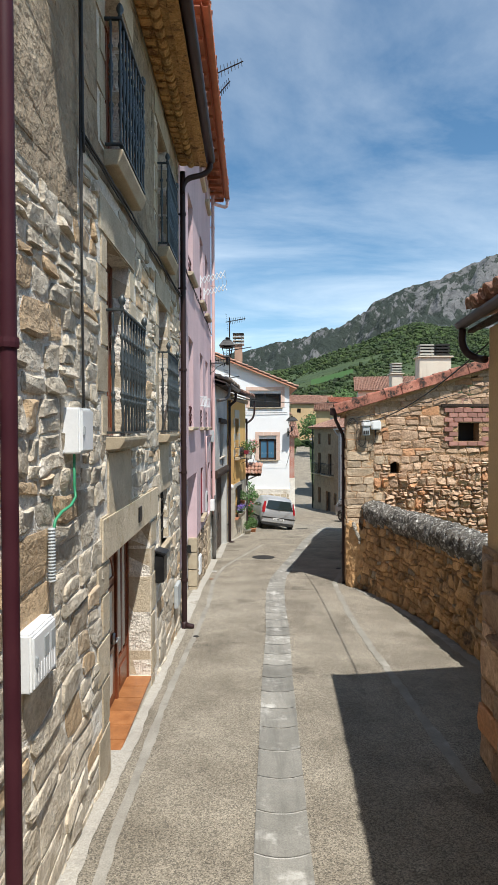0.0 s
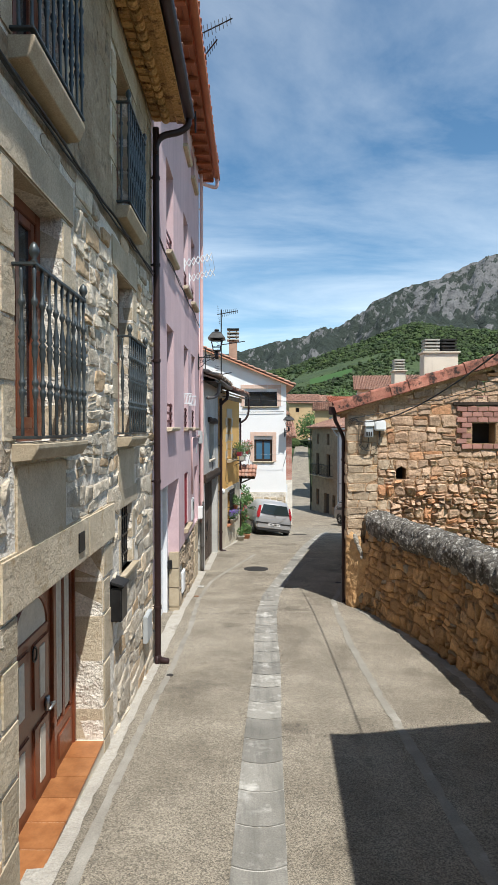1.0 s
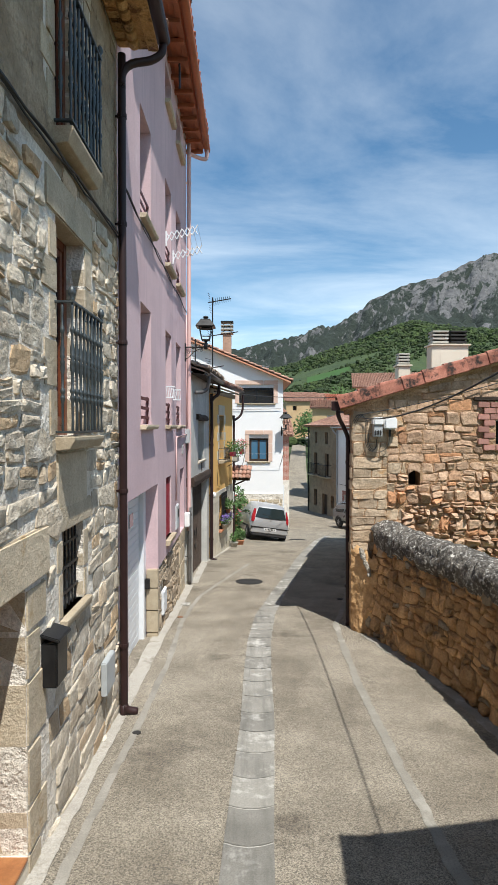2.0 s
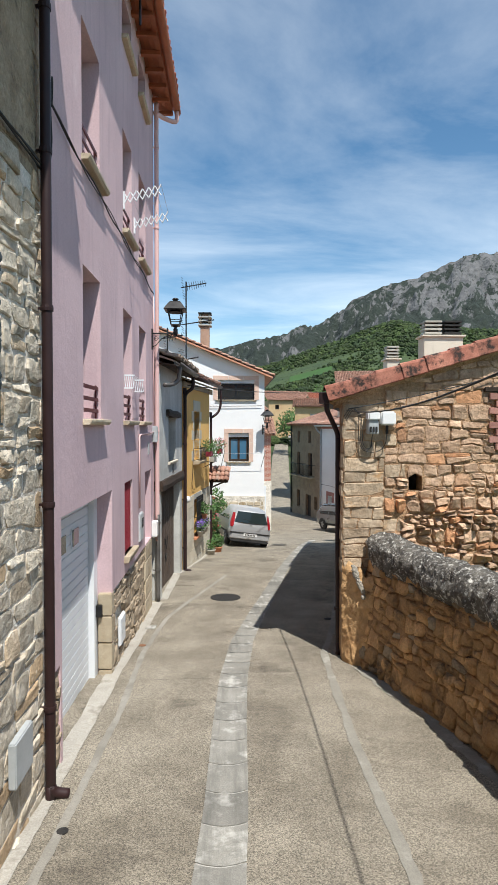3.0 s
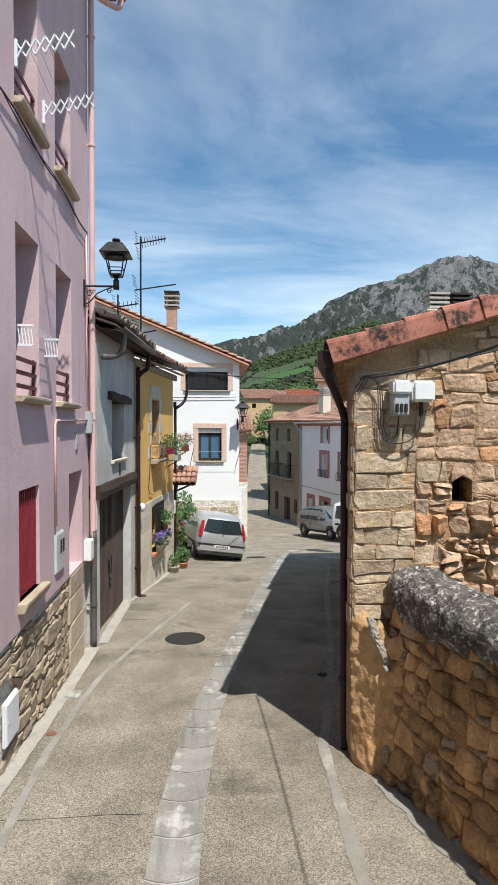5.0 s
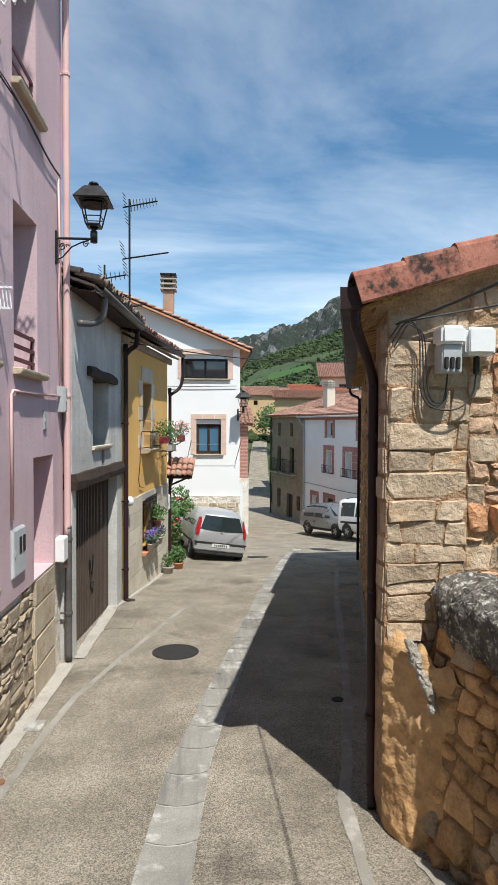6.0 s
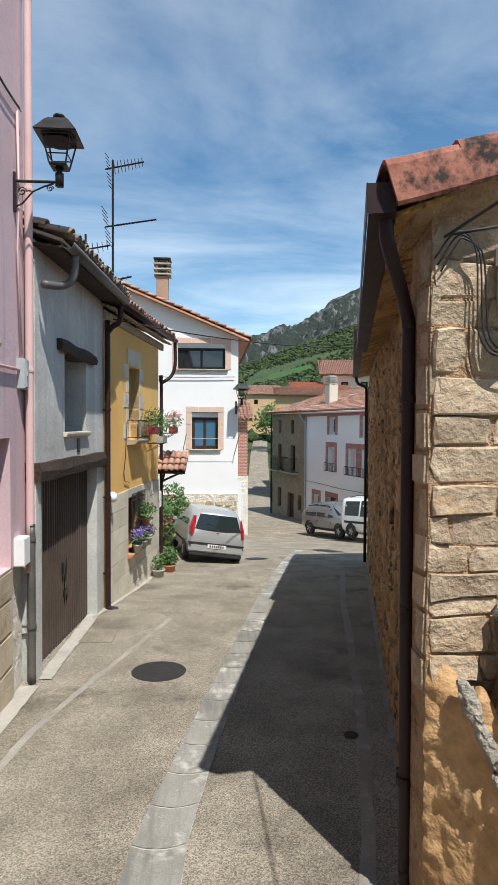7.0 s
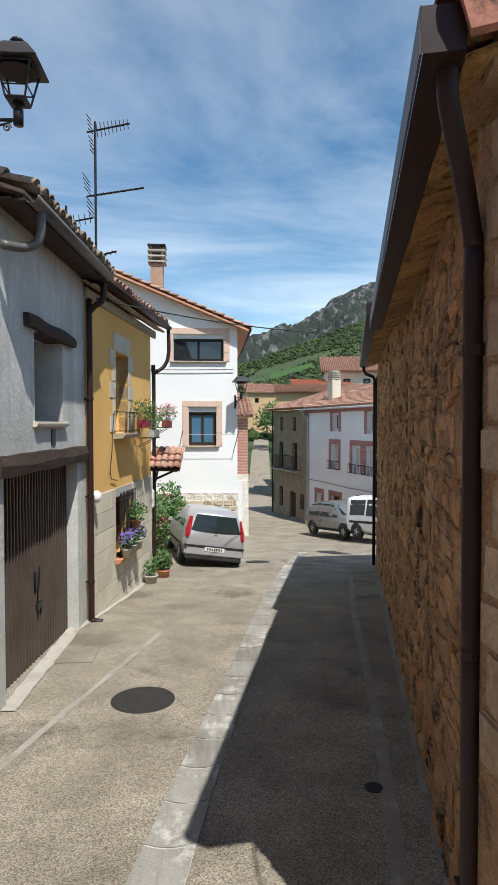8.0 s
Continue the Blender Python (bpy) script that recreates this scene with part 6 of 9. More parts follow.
tube(bm, [(0.27, -0.4, 1.85), (2.13, -0.4, 1.85)], 0.006, 5)
part("line", bm, M_GREYPLASTIC, line)


# ---- backs of the houses, away from the street ----
def close_house(parent, u0, u1, zb, z_eave, y_ridge, rise, over, wall_mat, roof_mat, y_wall=0.6):
    """Plain gable ends, a back wall and the rear roof slope."""
    z_ridge = z_eave + (y_ridge + over) * rise - 0.06
    y_back = 2 * y_ridge
    for a, b in ((u0 + 0.02, u0 + 0.30), (u1 - 0.30, u1 - 0.02)):
        bm = bmesh.new()
        prof = [(y_wall, zb), (y_back, zb), (y_back, z_eave - 0.08), (y_ridge, z_ridge - 0.08), (y_wall, z_eave - 0.08 + (y_wall + over) * rise)]
        p = [bm.verts.new((a, y, z)) for y, z in prof]
        q = [bm.verts.new((b, y, z)) for y, z in prof]
        bm.faces.new(p)
        bm.faces.new(q[::-1])
        for k in range(5):
            bm.faces.new((p[k], q[k], q[(k + 1) % 5], p[(k + 1) % 5]))
        part("gable_wall", bm, wall_mat, parent)
    bm = bmesh.new()
    box(bm, u0 + 0.31, u1 - 0.31, y_back - 0.3, y_back - 0.005, zb, z_eave - 0.1)
    part("back_wall", bm, wall_mat, parent)
    bm = bmesh.new()
    box(bm, u0, u1, y_ridge + 0.005, y_back + 0.35, 0.0, 0.05)
    for v in bm.verts:
        v.co.z += z_ridge - (v.co.y - y_ridge) * rise
    part("rear_roof", bm, roof_mat, parent)


close_house(stone_house, 1.62, 9.48, -1.0, 7.92, 4.5, 0.34, 0.52, M_MORTAR, M_TILE)
close_house(pink_house, 9.52, 17.42, -1.6, 10.58, 4.5, 0.36, 0.42, M_PINK, M_REDTILE)
close_house(grey_house, 17.48, 20.84, -1.9, 4.60, 4.5, 0.34, 0.36, M_GREY, M_DARKTILE, 1.0)
close_house(yellow_house, 0.02, 4.58, -2.0, 4.54, 4.0, 0.34, 0.24, M_YELLOW, M_TILE)

# ---- the stone barn ----
F_GABLE = frame_at(2.45, 13.25, 0, 1, 0)
barn = thing("stone_barn", F_GABLE, "old ochre rubble stone barn with red verge tiles", "barn")


def verge(u):
    return 3.60 + 0.30 * u


B_OPEN = [(1.0, 1.22, 2.08, 2.36), (2.62, 3.12, 2.86, 3.30)]
bm = bmesh.new()
panel(bm, -0.065, 7.2, -1.6, 3.3, 0.32, B_OPEN, y0=0.03, top=verge, cut=0.5)
B_WALL = part("wall", bm, M_EARTH_MORTAR, barn, "earth-mortared rubble gable wall")
for a, b, c, d in B_OPEN:
    backing(barn, a, b, c, d, 0.40)
# corner blocks on the end of the gable wall
qz = 0.75
for k in range(11):
    h = (0.24, 0.27, 0.21)[k % 3]
    bm = bmesh.new()
    box(bm, -0.080 + RNG.uniform(-0.01, 0.01), 0.0, 0.03, RNG.uniform(0.17, 0.25), qz + 0.008, qz + h - 0.008, 0.016, 0.010)
    part("quoin", bm, M_QUOIN, barn)
    qz += h
# the long wall along the street
SIDE = Vector((0.245, 1.0, 0)).normalized()
F_SIDE_W = frame_at(2.42 + 0.245 * 12.9, 13.25 + 12.9, 0, -0.245, -1)
LEN = 12.9 * math.hypot(1, 0.245)
F_SIDE = F_GABLE.inverted() @ F_SIDE_W
BREAK = 7.3                                          # the far half of the roof stands a little higher
bm = bmesh.new()
panel(bm, 0.0, LEN - 0.25, -3.0, 3.62, 0.5, [(8.2, 8.55, 2.2, 3.0)], y0=0.0, top=lambda u: 3.80 if u < BREAK - 0.2 else 3.60)
B_SIDE = part("side_wall", bm, M_EARTH_MORTAR, barn, "shaded rubble wall along the street")
B_SIDE.matrix_basis = F_SIDE
# near-black sheet that paints the shade inside the wall slot
bm = bmesh.new()
box(bm, 8.15, 8.6, 0.2, 0.25, 2.1, 3.1)
b = part("dark_room", bm, M_DARK, barn)
b.matrix_basis = F_SIDE
# eave over the street: short boards side by side, roof and a box gutter, in two lengths
bm = bmesh.new()
box(bm, 0.003, 0.207, -0.25, 0.04, 0.0, 0.03, 0.004)
for v in bm.verts:
    v.co.z += (v.co.y + 0.25) * 0.30
board_me = mesh_of(bm, "eave_board", M_WOODEAVE)
for ua, ub, lift, reach in ((BREAK, LEN + 0.08, 0.0, 0.0), (-0.1, BREAK - 0.01, 0.20, 0.05)):
    q = ua
    while q < ub - 0.15:
        ob = new("eave_board", board_me)
        ob.parent = barn
        ob.matrix_basis = F_SIDE @ pose(q, -reach, 3.485 + lift + RNG.uniform(-0.006, 0.006), 0, RNG.uniform(-0.8, 0.8), 0)
        q += 0.21
    bm = bmesh.new()
    box(bm, ua, ub, -0.26 - reach, 5.2, 3.56 + lift, 3.60 + lift)
    for v in bm.verts:
        v.co.z += max(v.co.y + 0.26, 0) * 0.30
        v.co.x -= max(v.co.y, 0) * 0.245
    part("roof", bm, M_TILE, barn).matrix_basis = F_SIDE
    bm = bmesh.new()
    y0, y1, z0, z1 = -0.415 - reach, -0.255 - reach, 3.49 + lift, 3.655 + lift
    box(bm, ua, ub + 0.10, y0 + 0.012, y1 - 0.006, z0, z0 + 0.006)
    box(bm, ua, ub + 0.10, y1 - 0.006, y1, z0, z1)
    for e in (ua, ub + 0.094):
        box(bm, e, e + 0.006, y0 + 0.004, y1 - 0.006, z0 + 0.006, z1)
    g = part("gutter", bm, M_GUTTER, barn)
    g.matrix_basis = F_SIDE
    # outer face gets a paler grey than the gutter, painting the sky's reflection
    bm = bmesh.new()
    box(bm, ua, ub + 0.10, y0, y0 + 0.010, z0 - 0.002, z1 + 0.006, 0.003)
    part("gutter_face", bm, M_GUTTERGREY, g, "gutter front in paler grey, with the sky's reflection put into its colour")
r = tile_sheet("roof_tiles", LEN - 0.1, 5.2, M_TILE_I, barn, F_SIDE @ pose(-0.1, -0.24, 3.62, 16.7, 0, 0), seed=19, rad=0.07)
for v in r.data.vertices:
    v.co.x -= max(v.co.y - 0.28, 0) * 0.235
    v.co.z += 0.20 if v.co.x < BREAK else 0.0
# verge: mortar bed and overlapping barrel tiles
bm = bmesh.new()
rings = []
for u in np.arange(-0.18, 7.3, 0.25):
    z = verge(u)
    rings.append([bm.verts.new((u, y, z + dz + 0.012 * noise.noise((u * 3, dz * 9, 1)))) for y, dz in ((-0.02, -0.05 + 0.06 * noise.noise((u * 2.2, 3, 3))), (-0.06, 0.03), (-0.05, 0.12), (0.3, 0.13), (0.3, -0.14))])
for p, q in zip(rings, rings[1:]):
    for k in range(5):
        bm.faces.new((p[k], p[(k + 1) % 5], q[(k + 1) % 5], q[k]))
bm.faces.new(rings[0])
bm.faces.new(rings[-1])
part("verge_bed", bm, M_EARTH_MORTAR, barn)
pitch = math.degrees(math.atan(0.30))
vt, vf = [], []
VERGE = ((-0.125, -0.075), (-0.127, 0.115), (-0.118, 0.146), (-0.095, 0.158), (-0.06, 0.156), (0.0, 0.146), (0.06, 0.130), (0.10, 0.118), (0.14, 0.100))
VN = len(VERGE)
for u, grow, lift in ((0.0, 1.04, 0.022), (0.10, 1.02, 0.016), (0.42, 0.97, 0.0)):
    vt += [(u, y * grow, z * grow + lift) for y, z in VERGE]
for j in range(2):
    for k in range(VN - 1):
        vf.append((j * VN + k, j * VN + k + 1, j * VN + k + VN + 1, j * VN + k + VN))
n0 = len(vt)
vt += [(x, y + 0.018, z - 0.018) for x, y, z in vt]
vf += [tuple(i + n0 for i in f[::-1]) for f in vf]
vf += [(k, k + n0, k + 1 + n0, k + 1) for k in range(VN - 1)]
vf += [(j * VN, j * VN + VN, j * VN + VN + n0, j * VN + n0) for j in range(2)]
tile_me2 = bpy.data.meshes.new("verge_tile")
tile_me2.from_pydata(vt, [], vf)
tile_me2.materials.append(M_VERGE)
for k in range(18):
    ob = new("verge_tile", tile_me2)
    ob.parent = barn
    u = -0.34 + k * 0.395
    ob.matrix_basis = pose(u, -0.03, verge(u) + 0.085, 0, -pitch - 1.2, RNG.uniform(-1.5, 1.5))
bm = bmesh.new()
box(bm, -0.325, -0.20, -0.13, 0.07, verge(-0.3) + 0.07, verge(-0.3) + 0.20, 0.03, 0.01)
part("mortar_plug", bm, M_EARTH_MORTAR, barn, "mortar that closes the first verge tile")
# drainpipe at the corner, downspout at the far end
drainpipe(barn, M_GUTTER, [(-0.345, 0.00, 3.60), (-0.335, 0.02, 3.46), (-0.315, 0.04, 3.36), (-0.20, 0.18, 3.17), (-0.125, 0.28, 3.04), (-0.10, 0.30, 2.94), (-0.093, 0.30, 1.2), (-0.08, 0.30, -0.48), (-0.08, 0.27, -0.58), (-0.10, 0.19, -0.62)], 0.041,
          [(-0.093, 0.30, z) for z in (0.1, 2.5)], "dark brown metal drainpipe at the barn corner")
bm = bmesh.new()
tube(bm, [(0.0, -0.36, 3.72), (0.0, -0.36, 3.6), (0.03, -0.3, 3.5), (0.08, -0.12, 3.42), (0.1, -0.08, 3.34), (0.1, -0.08, -1.5)], 0.042, 10)
dp = part("drainpipe", bm, M_GUTTER, barn, smooth=True)
dp.matrix_basis = F_SIDE
# patched brick surround of the small gable window
bm = bmesh.new()
panel(bm, 2.40, 3.36, 2.74, 3.66, 0.03, [B_OPEN[1]], y0=-0.008)
PATCH = part("brick_patch", bm, M_EARTH_MORTAR, barn, "patch of red bricks round a small opening")
bm = bmesh.new()
box(bm, -0.105, 0.105, -0.022, 0.02, -0.052, 0.052, 0.008)
brick_me = mesh_of(bm, "brick", M_BRICK)
for j in range(8):
    for k in range(5):
        u, z = 2.50 + k * 0.225 - 0.11 * (j % 2), 2.80 + j * 0.115
        if B_OPEN[1][0] - 0.09 < u < B_OPEN[1][1] + 0.09 and B_OPEN[1][2] - 0.05 < z < B_OPEN[1][3] + 0.05 or u > 3.32:
            continue
        ob = new("brick", brick_me)
        ob.parent = PATCH
        ob.matrix_basis = pose(u, -0.005, z, 0, RNG.uniform(-3, 3), RNG.uniform(-2, 2))
bm = bmesh.new()
box(bm, 2.2, 3.7, -0.03, 0.12, 3.68, 3.76, 0.01, 0.006)
part("beam", bm, M_WOODDARK, barn, "weathered grey lintel board")
# chimneys
for px, py, w, zb, zt, two in ((7.45, 23.0, 1.30, 4.6, 6.05, True), (6.8, 26.6, 0.5, 4.4, 5.7, False)):
    bm = bmesh.new()
    box(bm, px - w / 2 - 2.35, px + w / 2 - 2.35, py - 13.25, py - 12.65, zb, zt, 0.015)
    box(bm, px - w / 2 - 2.42, px + w / 2 - 2.28, py - 13.32, py - 12.58, zt, zt + 0.06, 0.01)
    c = part("chimney", bm, M_CREAM, barn, "plastered chimney with slatted concrete caps")
    for q, ww, mt in (((-w / 4, w / 2 - 0.08, M_CONCRETE), (w / 4, w / 2 - 0.08, M_COVER)) if two else ((0.0, w - 0.02, M_CONCRETE),)):
        for k in range(4):
            bm = bmesh.new()
            box(bm, px + q - ww / 2 - 2.35, px + q + ww / 2 - 2.35, py - 13.22, py - 12.68, zt + 0.10 + 0.125 * k, zt + 0.165 + 0.125 * k, 0.008)
            for s in (-1, 1):
                box(bm, px + q + s * ww * 0.4 - 0.03 - 2.35, px + q + s * ww * 0.4 + 0.03 - 2.35, py - 13.1, py - 12.8, zt + 0.05 + 0.125 * k, zt + 0.11 + 0.125 * k)
            part("cap_slat", bm, mt, c)
# boxes and cables on the gable
fuse = thing("fuse_box", F_GABLE, "grey fuse box with a white lid on a stone wall", "fuse box")
bm = bmesh.new()
box(bm, 0.30, 0.46, -0.17, 0.0, 3.0, 3.22, 0.01)
part("case", bm, M_GREYPLASTIC, fuse)
bm = bmesh.new()
box(bm, 0.285, 0.475, -0.20, 0.0, 3.22, 3.36, 0.02)
part("lid", bm, M_WHITEPLASTIC, fuse)
for k in range(3):
    bm = bmesh.new()
    box(bm, 0.315 + k * 0.046, 0.345 + k * 0.046, -0.19, -0.16, 3.03, 3.12, 0.005)
    part("fuse", bm, M_COVER, fuse)
conn = thing("connection_box", F_GABLE, "white plastic connection box on a stone wall", "junction box")
bm = bmesh.new()
box(bm, 0.50, 0.74, -0.15, 0.0, 3.14, 3.36, 0.025)
part("case", bm, M_WHITEPLASTIC, conn)
bm = bmesh.new()
box(bm, 0.52, 0.72, -0.162, -0.14, 3.16, 3.345, 0.008)
part("lid", bm, M_WHITEPLASTIC, conn)
bm = bmesh.new()
box(bm, 0.60, 0.635, -0.09, -0.04, 3.0, 3.14, 0.006)
part("plug", bm, M_COVER, conn)
loop = thing("cable_loop", F_GABLE, "loop of black cables below the boxes", "cable")
for k in range(3):
    o = 0.018 * k
    bm = bmesh.new()
    tube(bm, soft([(-0.06 + o, 0.0, 3.28 - 2 * o), (0.02 + o, -0.04, 3.40 - o), (0.10, -0.05, 3.41 - o), (0.16 + o, -0.05, 3.30), (0.17 + 1.4 * o, -0.05, 3.05), (0.18 + 1.6 * o, -0.05, 2.86), (0.25 + o, -0.06, 2.74 + o), (0.33 + o, -0.07, 2.76 + o), (0.37, -0.08, 2.88 + o), (0.38, -0.08, 3.0)]), 0.0055, 6)
    part("wire", bm, M_CABLE, loop, smooth=True)
bm = bmesh.new()
tube(bm, soft([(0.24, -0.06, 2.75), (0.32, -0.07, 2.72), (0.44, -0.07, 2.72), (0.54, -0.06, 2.77), (0.60, -0.06, 2.87), (0.615, -0.07, 3.02)]), 0.007, 6)
part("wire", bm, M_CABLE, loop, smooth=True)
bm = bmesh.new()
tube(bm, [(u, -0.05, 3.40 + 0.235 * u - 0.05 * math.sin(u * 1.1)) for u in np.arange(0.0, 4.2, 0.2)], 0.009, 6)
solid("cable_run", bm, M_CABLE, F_GABLE, "black cable slung up along the gable", "cable", smooth=True)
# overhead wire across to the near house and to the houses opposite
bm = bmesh.new()
a, b = Vector((2.42, 13.18, 3.38)), Vector((2.42, 4.9, 4.0))
tube(bm, [a.lerp(b, k / 16) - Vector((0, 0, 0.30 * 4 * k / 16 * (1 - k / 16))) for k in range(17)], 0.009, 6)
solid("overhead_wire", bm, M_CABLE, Matrix.Identity(4), "black overhead wire from the barn to the house", "cable", smooth=True)
bm = bmesh.new()
a, b = Vector((-0.75, 21.2, 4.32)), Vector((5.15, 25.6, 4.45))
tube(bm, [a.lerp(b, k / 16) - Vector((0, 0, 0.16 * 4 * k / 16 * (1 - k / 16))) for k in range(17)], 0.012, 6)
solid("overhead_wire", bm, M_CABLE, Matrix.Identity(4), "black overhead wire across the street", "cable", smooth=True)
bm = bmesh.new()
tube(bm, [(0.2, -0.03, 3.4), (0.35, -0.05, 3.2), (0.4, -0.04, 1.0), (0.38, -0.04, 0.3)], 0.02, 6)
ob = solid("cable_run", bm, M_CABLE, F_SIDE_W, "black cable down the barn wall", "cable", smooth=True)

# ---- low stone wall with its mortar cap ----
GW = [(2.84, 13.24), (2.84, 12.7), (2.98, 12.0), (3.17, 11.1), (3.36, 10.3), (3.46, 9.3), (3.49, 8.2), (3.48, 6.6), (3.45, 5.2), (3.45, 4.6)]


def along(pts, n):
    """Even points on a smooth line through pts."""
    ds = [0.0]
    for a, b in zip(pts, pts[1:]):
        ds.append(ds[-1] + math.dist(a, b))
    res = []
    for k in range(n + 1):
        d = ds[-1] * k / n
        res.append((float(np.interp(d, ds, [p[0] for p in pts])), float(np.interp(d, ds, [p[1] for p in pts]))))
    for _ in range(2):
        res = [res[0]] + [((p[0] + 2 * q[0] + r[0]) / 4, (p[1] + 2 * q[1] + r[1]) / 4) for p, q, r in zip(res, res[1:], res[2:])] + [res[-1]]
    return res


GWP = along(GW, 60)
garden_wall = thing("garden_wall", Matrix.Identity(4), "low rubble garden wall with a thick lichened mortar cap", "wall")


def cap_z(y):
    return float(np.interp(y, (4.6, 6.5, 9, 11.5, 13.2), (1.42, 1.36, 1.26, 1.20, 1.20)))


def batter(y, z):
    """How far the street face leans out below its cap, most at the barn."""
    down = min(max((cap_z(y) - z) / 1.5, 0.0), 1.4)
    return float(np.interp(y, (9.0, 12.4, 12.9, 13.24), (0.10, 0.14, 0.22, 0.38))) * down ** 0.9


bm = bmesh.new()
rings = []
for x, y in GWP:
    z = cap_z(y) - 0.10
    face = [(x + 0.04 - batter(y, q), y, q) for q in np.linspace(-1.0, z, 7)]
    rings.append([bm.verts.new(c) for c in (*face, (x + 0.42, y + 0.05, z), (x + 0.42, y + 0.05, -1.0))])
for p, q in zip(rings, rings[1:]):
    for k in range(9):
        bm.faces.new((p[k], p[(k + 1) % 9], q[(k + 1) % 9], q[k]))
bm.faces.new(rings[0])
bm.faces.new(rings[-1])
GWALL = part("wall", bm, M_GARDENMORTAR, garden_wall)
bm = bmesh.new()
rings = []
n = 22
pts2 = along(GW, 330)
for j, (x, y) in enumerate(pts2):
    z = cap_z(y)
    ring = []
    for k in range(n):
        a = 2 * math.pi * k / n
        rx, rz = 0.30, 0.23
        bmp = 1 + 0.13 * noise.noise((x * 2.2 + math.cos(a), y * 2.2, math.sin(a) * 1.5)) + 0.20 * noise.noise((x * 6 + 2 * math.cos(a), y * 7, math.sin(a) * 2)) + 0.09 * noise.noise((x * 18 + 3 * math.cos(a), y * 18, 3 * math.sin(a))) + 0.045 * noise.noise((x * 44 + 7 * math.cos(a), y * 44, 7 * math.sin(a)))
        if j == 0:
            bmp *= 0.7
        ring.append(bm.verts.new((x + 0.23 + rx * bmp * math.cos(a), y, z + max((rz if math.sin(a) > 0 else float(np.interp(y, (11.5, 12.9), (0.34, 0.46)))) * bmp * math.sin(a), -float(np.interp(y, (11.5, 12.9), (0.27, 0.37))) if math.cos(a) < 0.2 else -0.1))))
    rings.append(ring)
for p, q in zip(rings, rings[1:]):
    for k in range(n):
        bm.faces.new((p[k], p[(k + 1) % n], q[(k + 1) % n], q[k]))
bm.faces.new(rings[0])
bm.faces.new(rings[-1])
part("cap", bm, M_CAP, garden_wall, "thick rounded dark mortar cap with lichen", smooth=True)
# earth plaster that rounds off the corner between barn and wall, and ragged mortar above it
def plaster_at(f, z, lift=0.0):
    """A point on the plaster, f of the way from the barn corner along the wall."""
    y1 = 12.66
    p0, p1 = Vector((2.375, 13.262, z)), Vector((float(np.interp(y1, (12.0, 12.7), (2.98, 2.84))) - batter(y1, z), y1, z))
    low = min(max((0.05 - z) / 0.55, 0.0), 1.0)
    d = -0.045 * math.sin(math.pi * f) * (1 - 0.4 * low) + 0.07 * low * low * math.sin(math.pi * min(f * 1.4, 1.0))
    d += 0.030 * noise.noise((f * 3, z * 5, 1.0)) + 0.024 * noise.noise((f * 8, z * 12, 3.0)) + 0.010 * noise.noise((f * 19, z * 30, 6.0))
    return p0.lerp(p1, f) + Vector((-0.77, -0.64, 0)) * (d + lift)


bm = bmesh.new()
cols = []
for i in range(37):
    f = i / 36
    col = []
    for j in range(49):
        g = j / 48
        top = 0.98 - 0.30 * f + 0.07 * noise.noise((f * 6, 2.0, 5.0))
        z = -0.75 + (top + 0.75) * g
        edge = max((g - 0.92) / 0.08, (f - 0.55 - 0.30 * noise.noise((3.0, z * 3.1, 7.0))) / 0.25, 0.0)
        col.append(bm.verts.new(plaster_at(f, z, -0.07 * min(edge, 1.3))))
    cols.append(col)
for p, q in zip(cols, cols[1:]):
    for k in range(48):
        bm.faces.new((p[k], q[k], q[k + 1], p[k + 1]))
part("plaster", bm, M_ORANGEPLASTER, garden_wall, "uneven orange earth plaster in the corner by the barn", smooth=True)
# crusts of old mortar that run down from the cap
for f0, z0, f1, z1, r0 in ((0.28, 0.93, 0.44, 0.72, 0.050), (0.45, 0.72, 0.60, 0.53, 0.044), (0.60, 0.50, 0.68, 0.45, 0.036)):
    bm = bmesh.new()
    bmesh.ops.create_icosphere(bm, subdivisions=4, radius=1.0)
    a, b = plaster_at(f0, z0, 0.01), plaster_at(f1, z1, 0.01)
    m = (b - a).to_track_quat("Z", "Y").to_matrix().to_4x4()
    m.translation = (a + b) / 2
    for v in bm.verts:
        v.co = m @ Vector((v.co.x * r0, v.co.y * r0, v.co.z * (b - a).length * 0.56))
        q = v.co
        v.co = q + (q - m.translation) * (0.35 * noise.noise(q * 11) + 0.25 * noise.noise(q * 31)) + Vector((1, 1, 1)) * 0.012 * noise.noise(q * 60)
    part("mortar_patch", bm, M_CRUST, garden_wall, "ragged grey mortar that runs down from the cap", smooth=True)
# earth bank behind the wall
bm = bmesh.new()
rows = []
for x, y in GWP:
    rows.append([bm.verts.new((x + 0.3, y, -0.1)), bm.verts.new((x + 3.0, y, -0.1)), bm.verts.new((x + 6.0, y, 0.0))])
for p, q in zip(rows, rows[1:]):
    for k in range(2):
        bm.faces.new((p[k], p[k + 1], q[k + 1], q[k]))
solid("yard_ground", bm, M_EARTH, Matrix.Identity(4), "dry earth of the yard behind the wall", kind="structure")

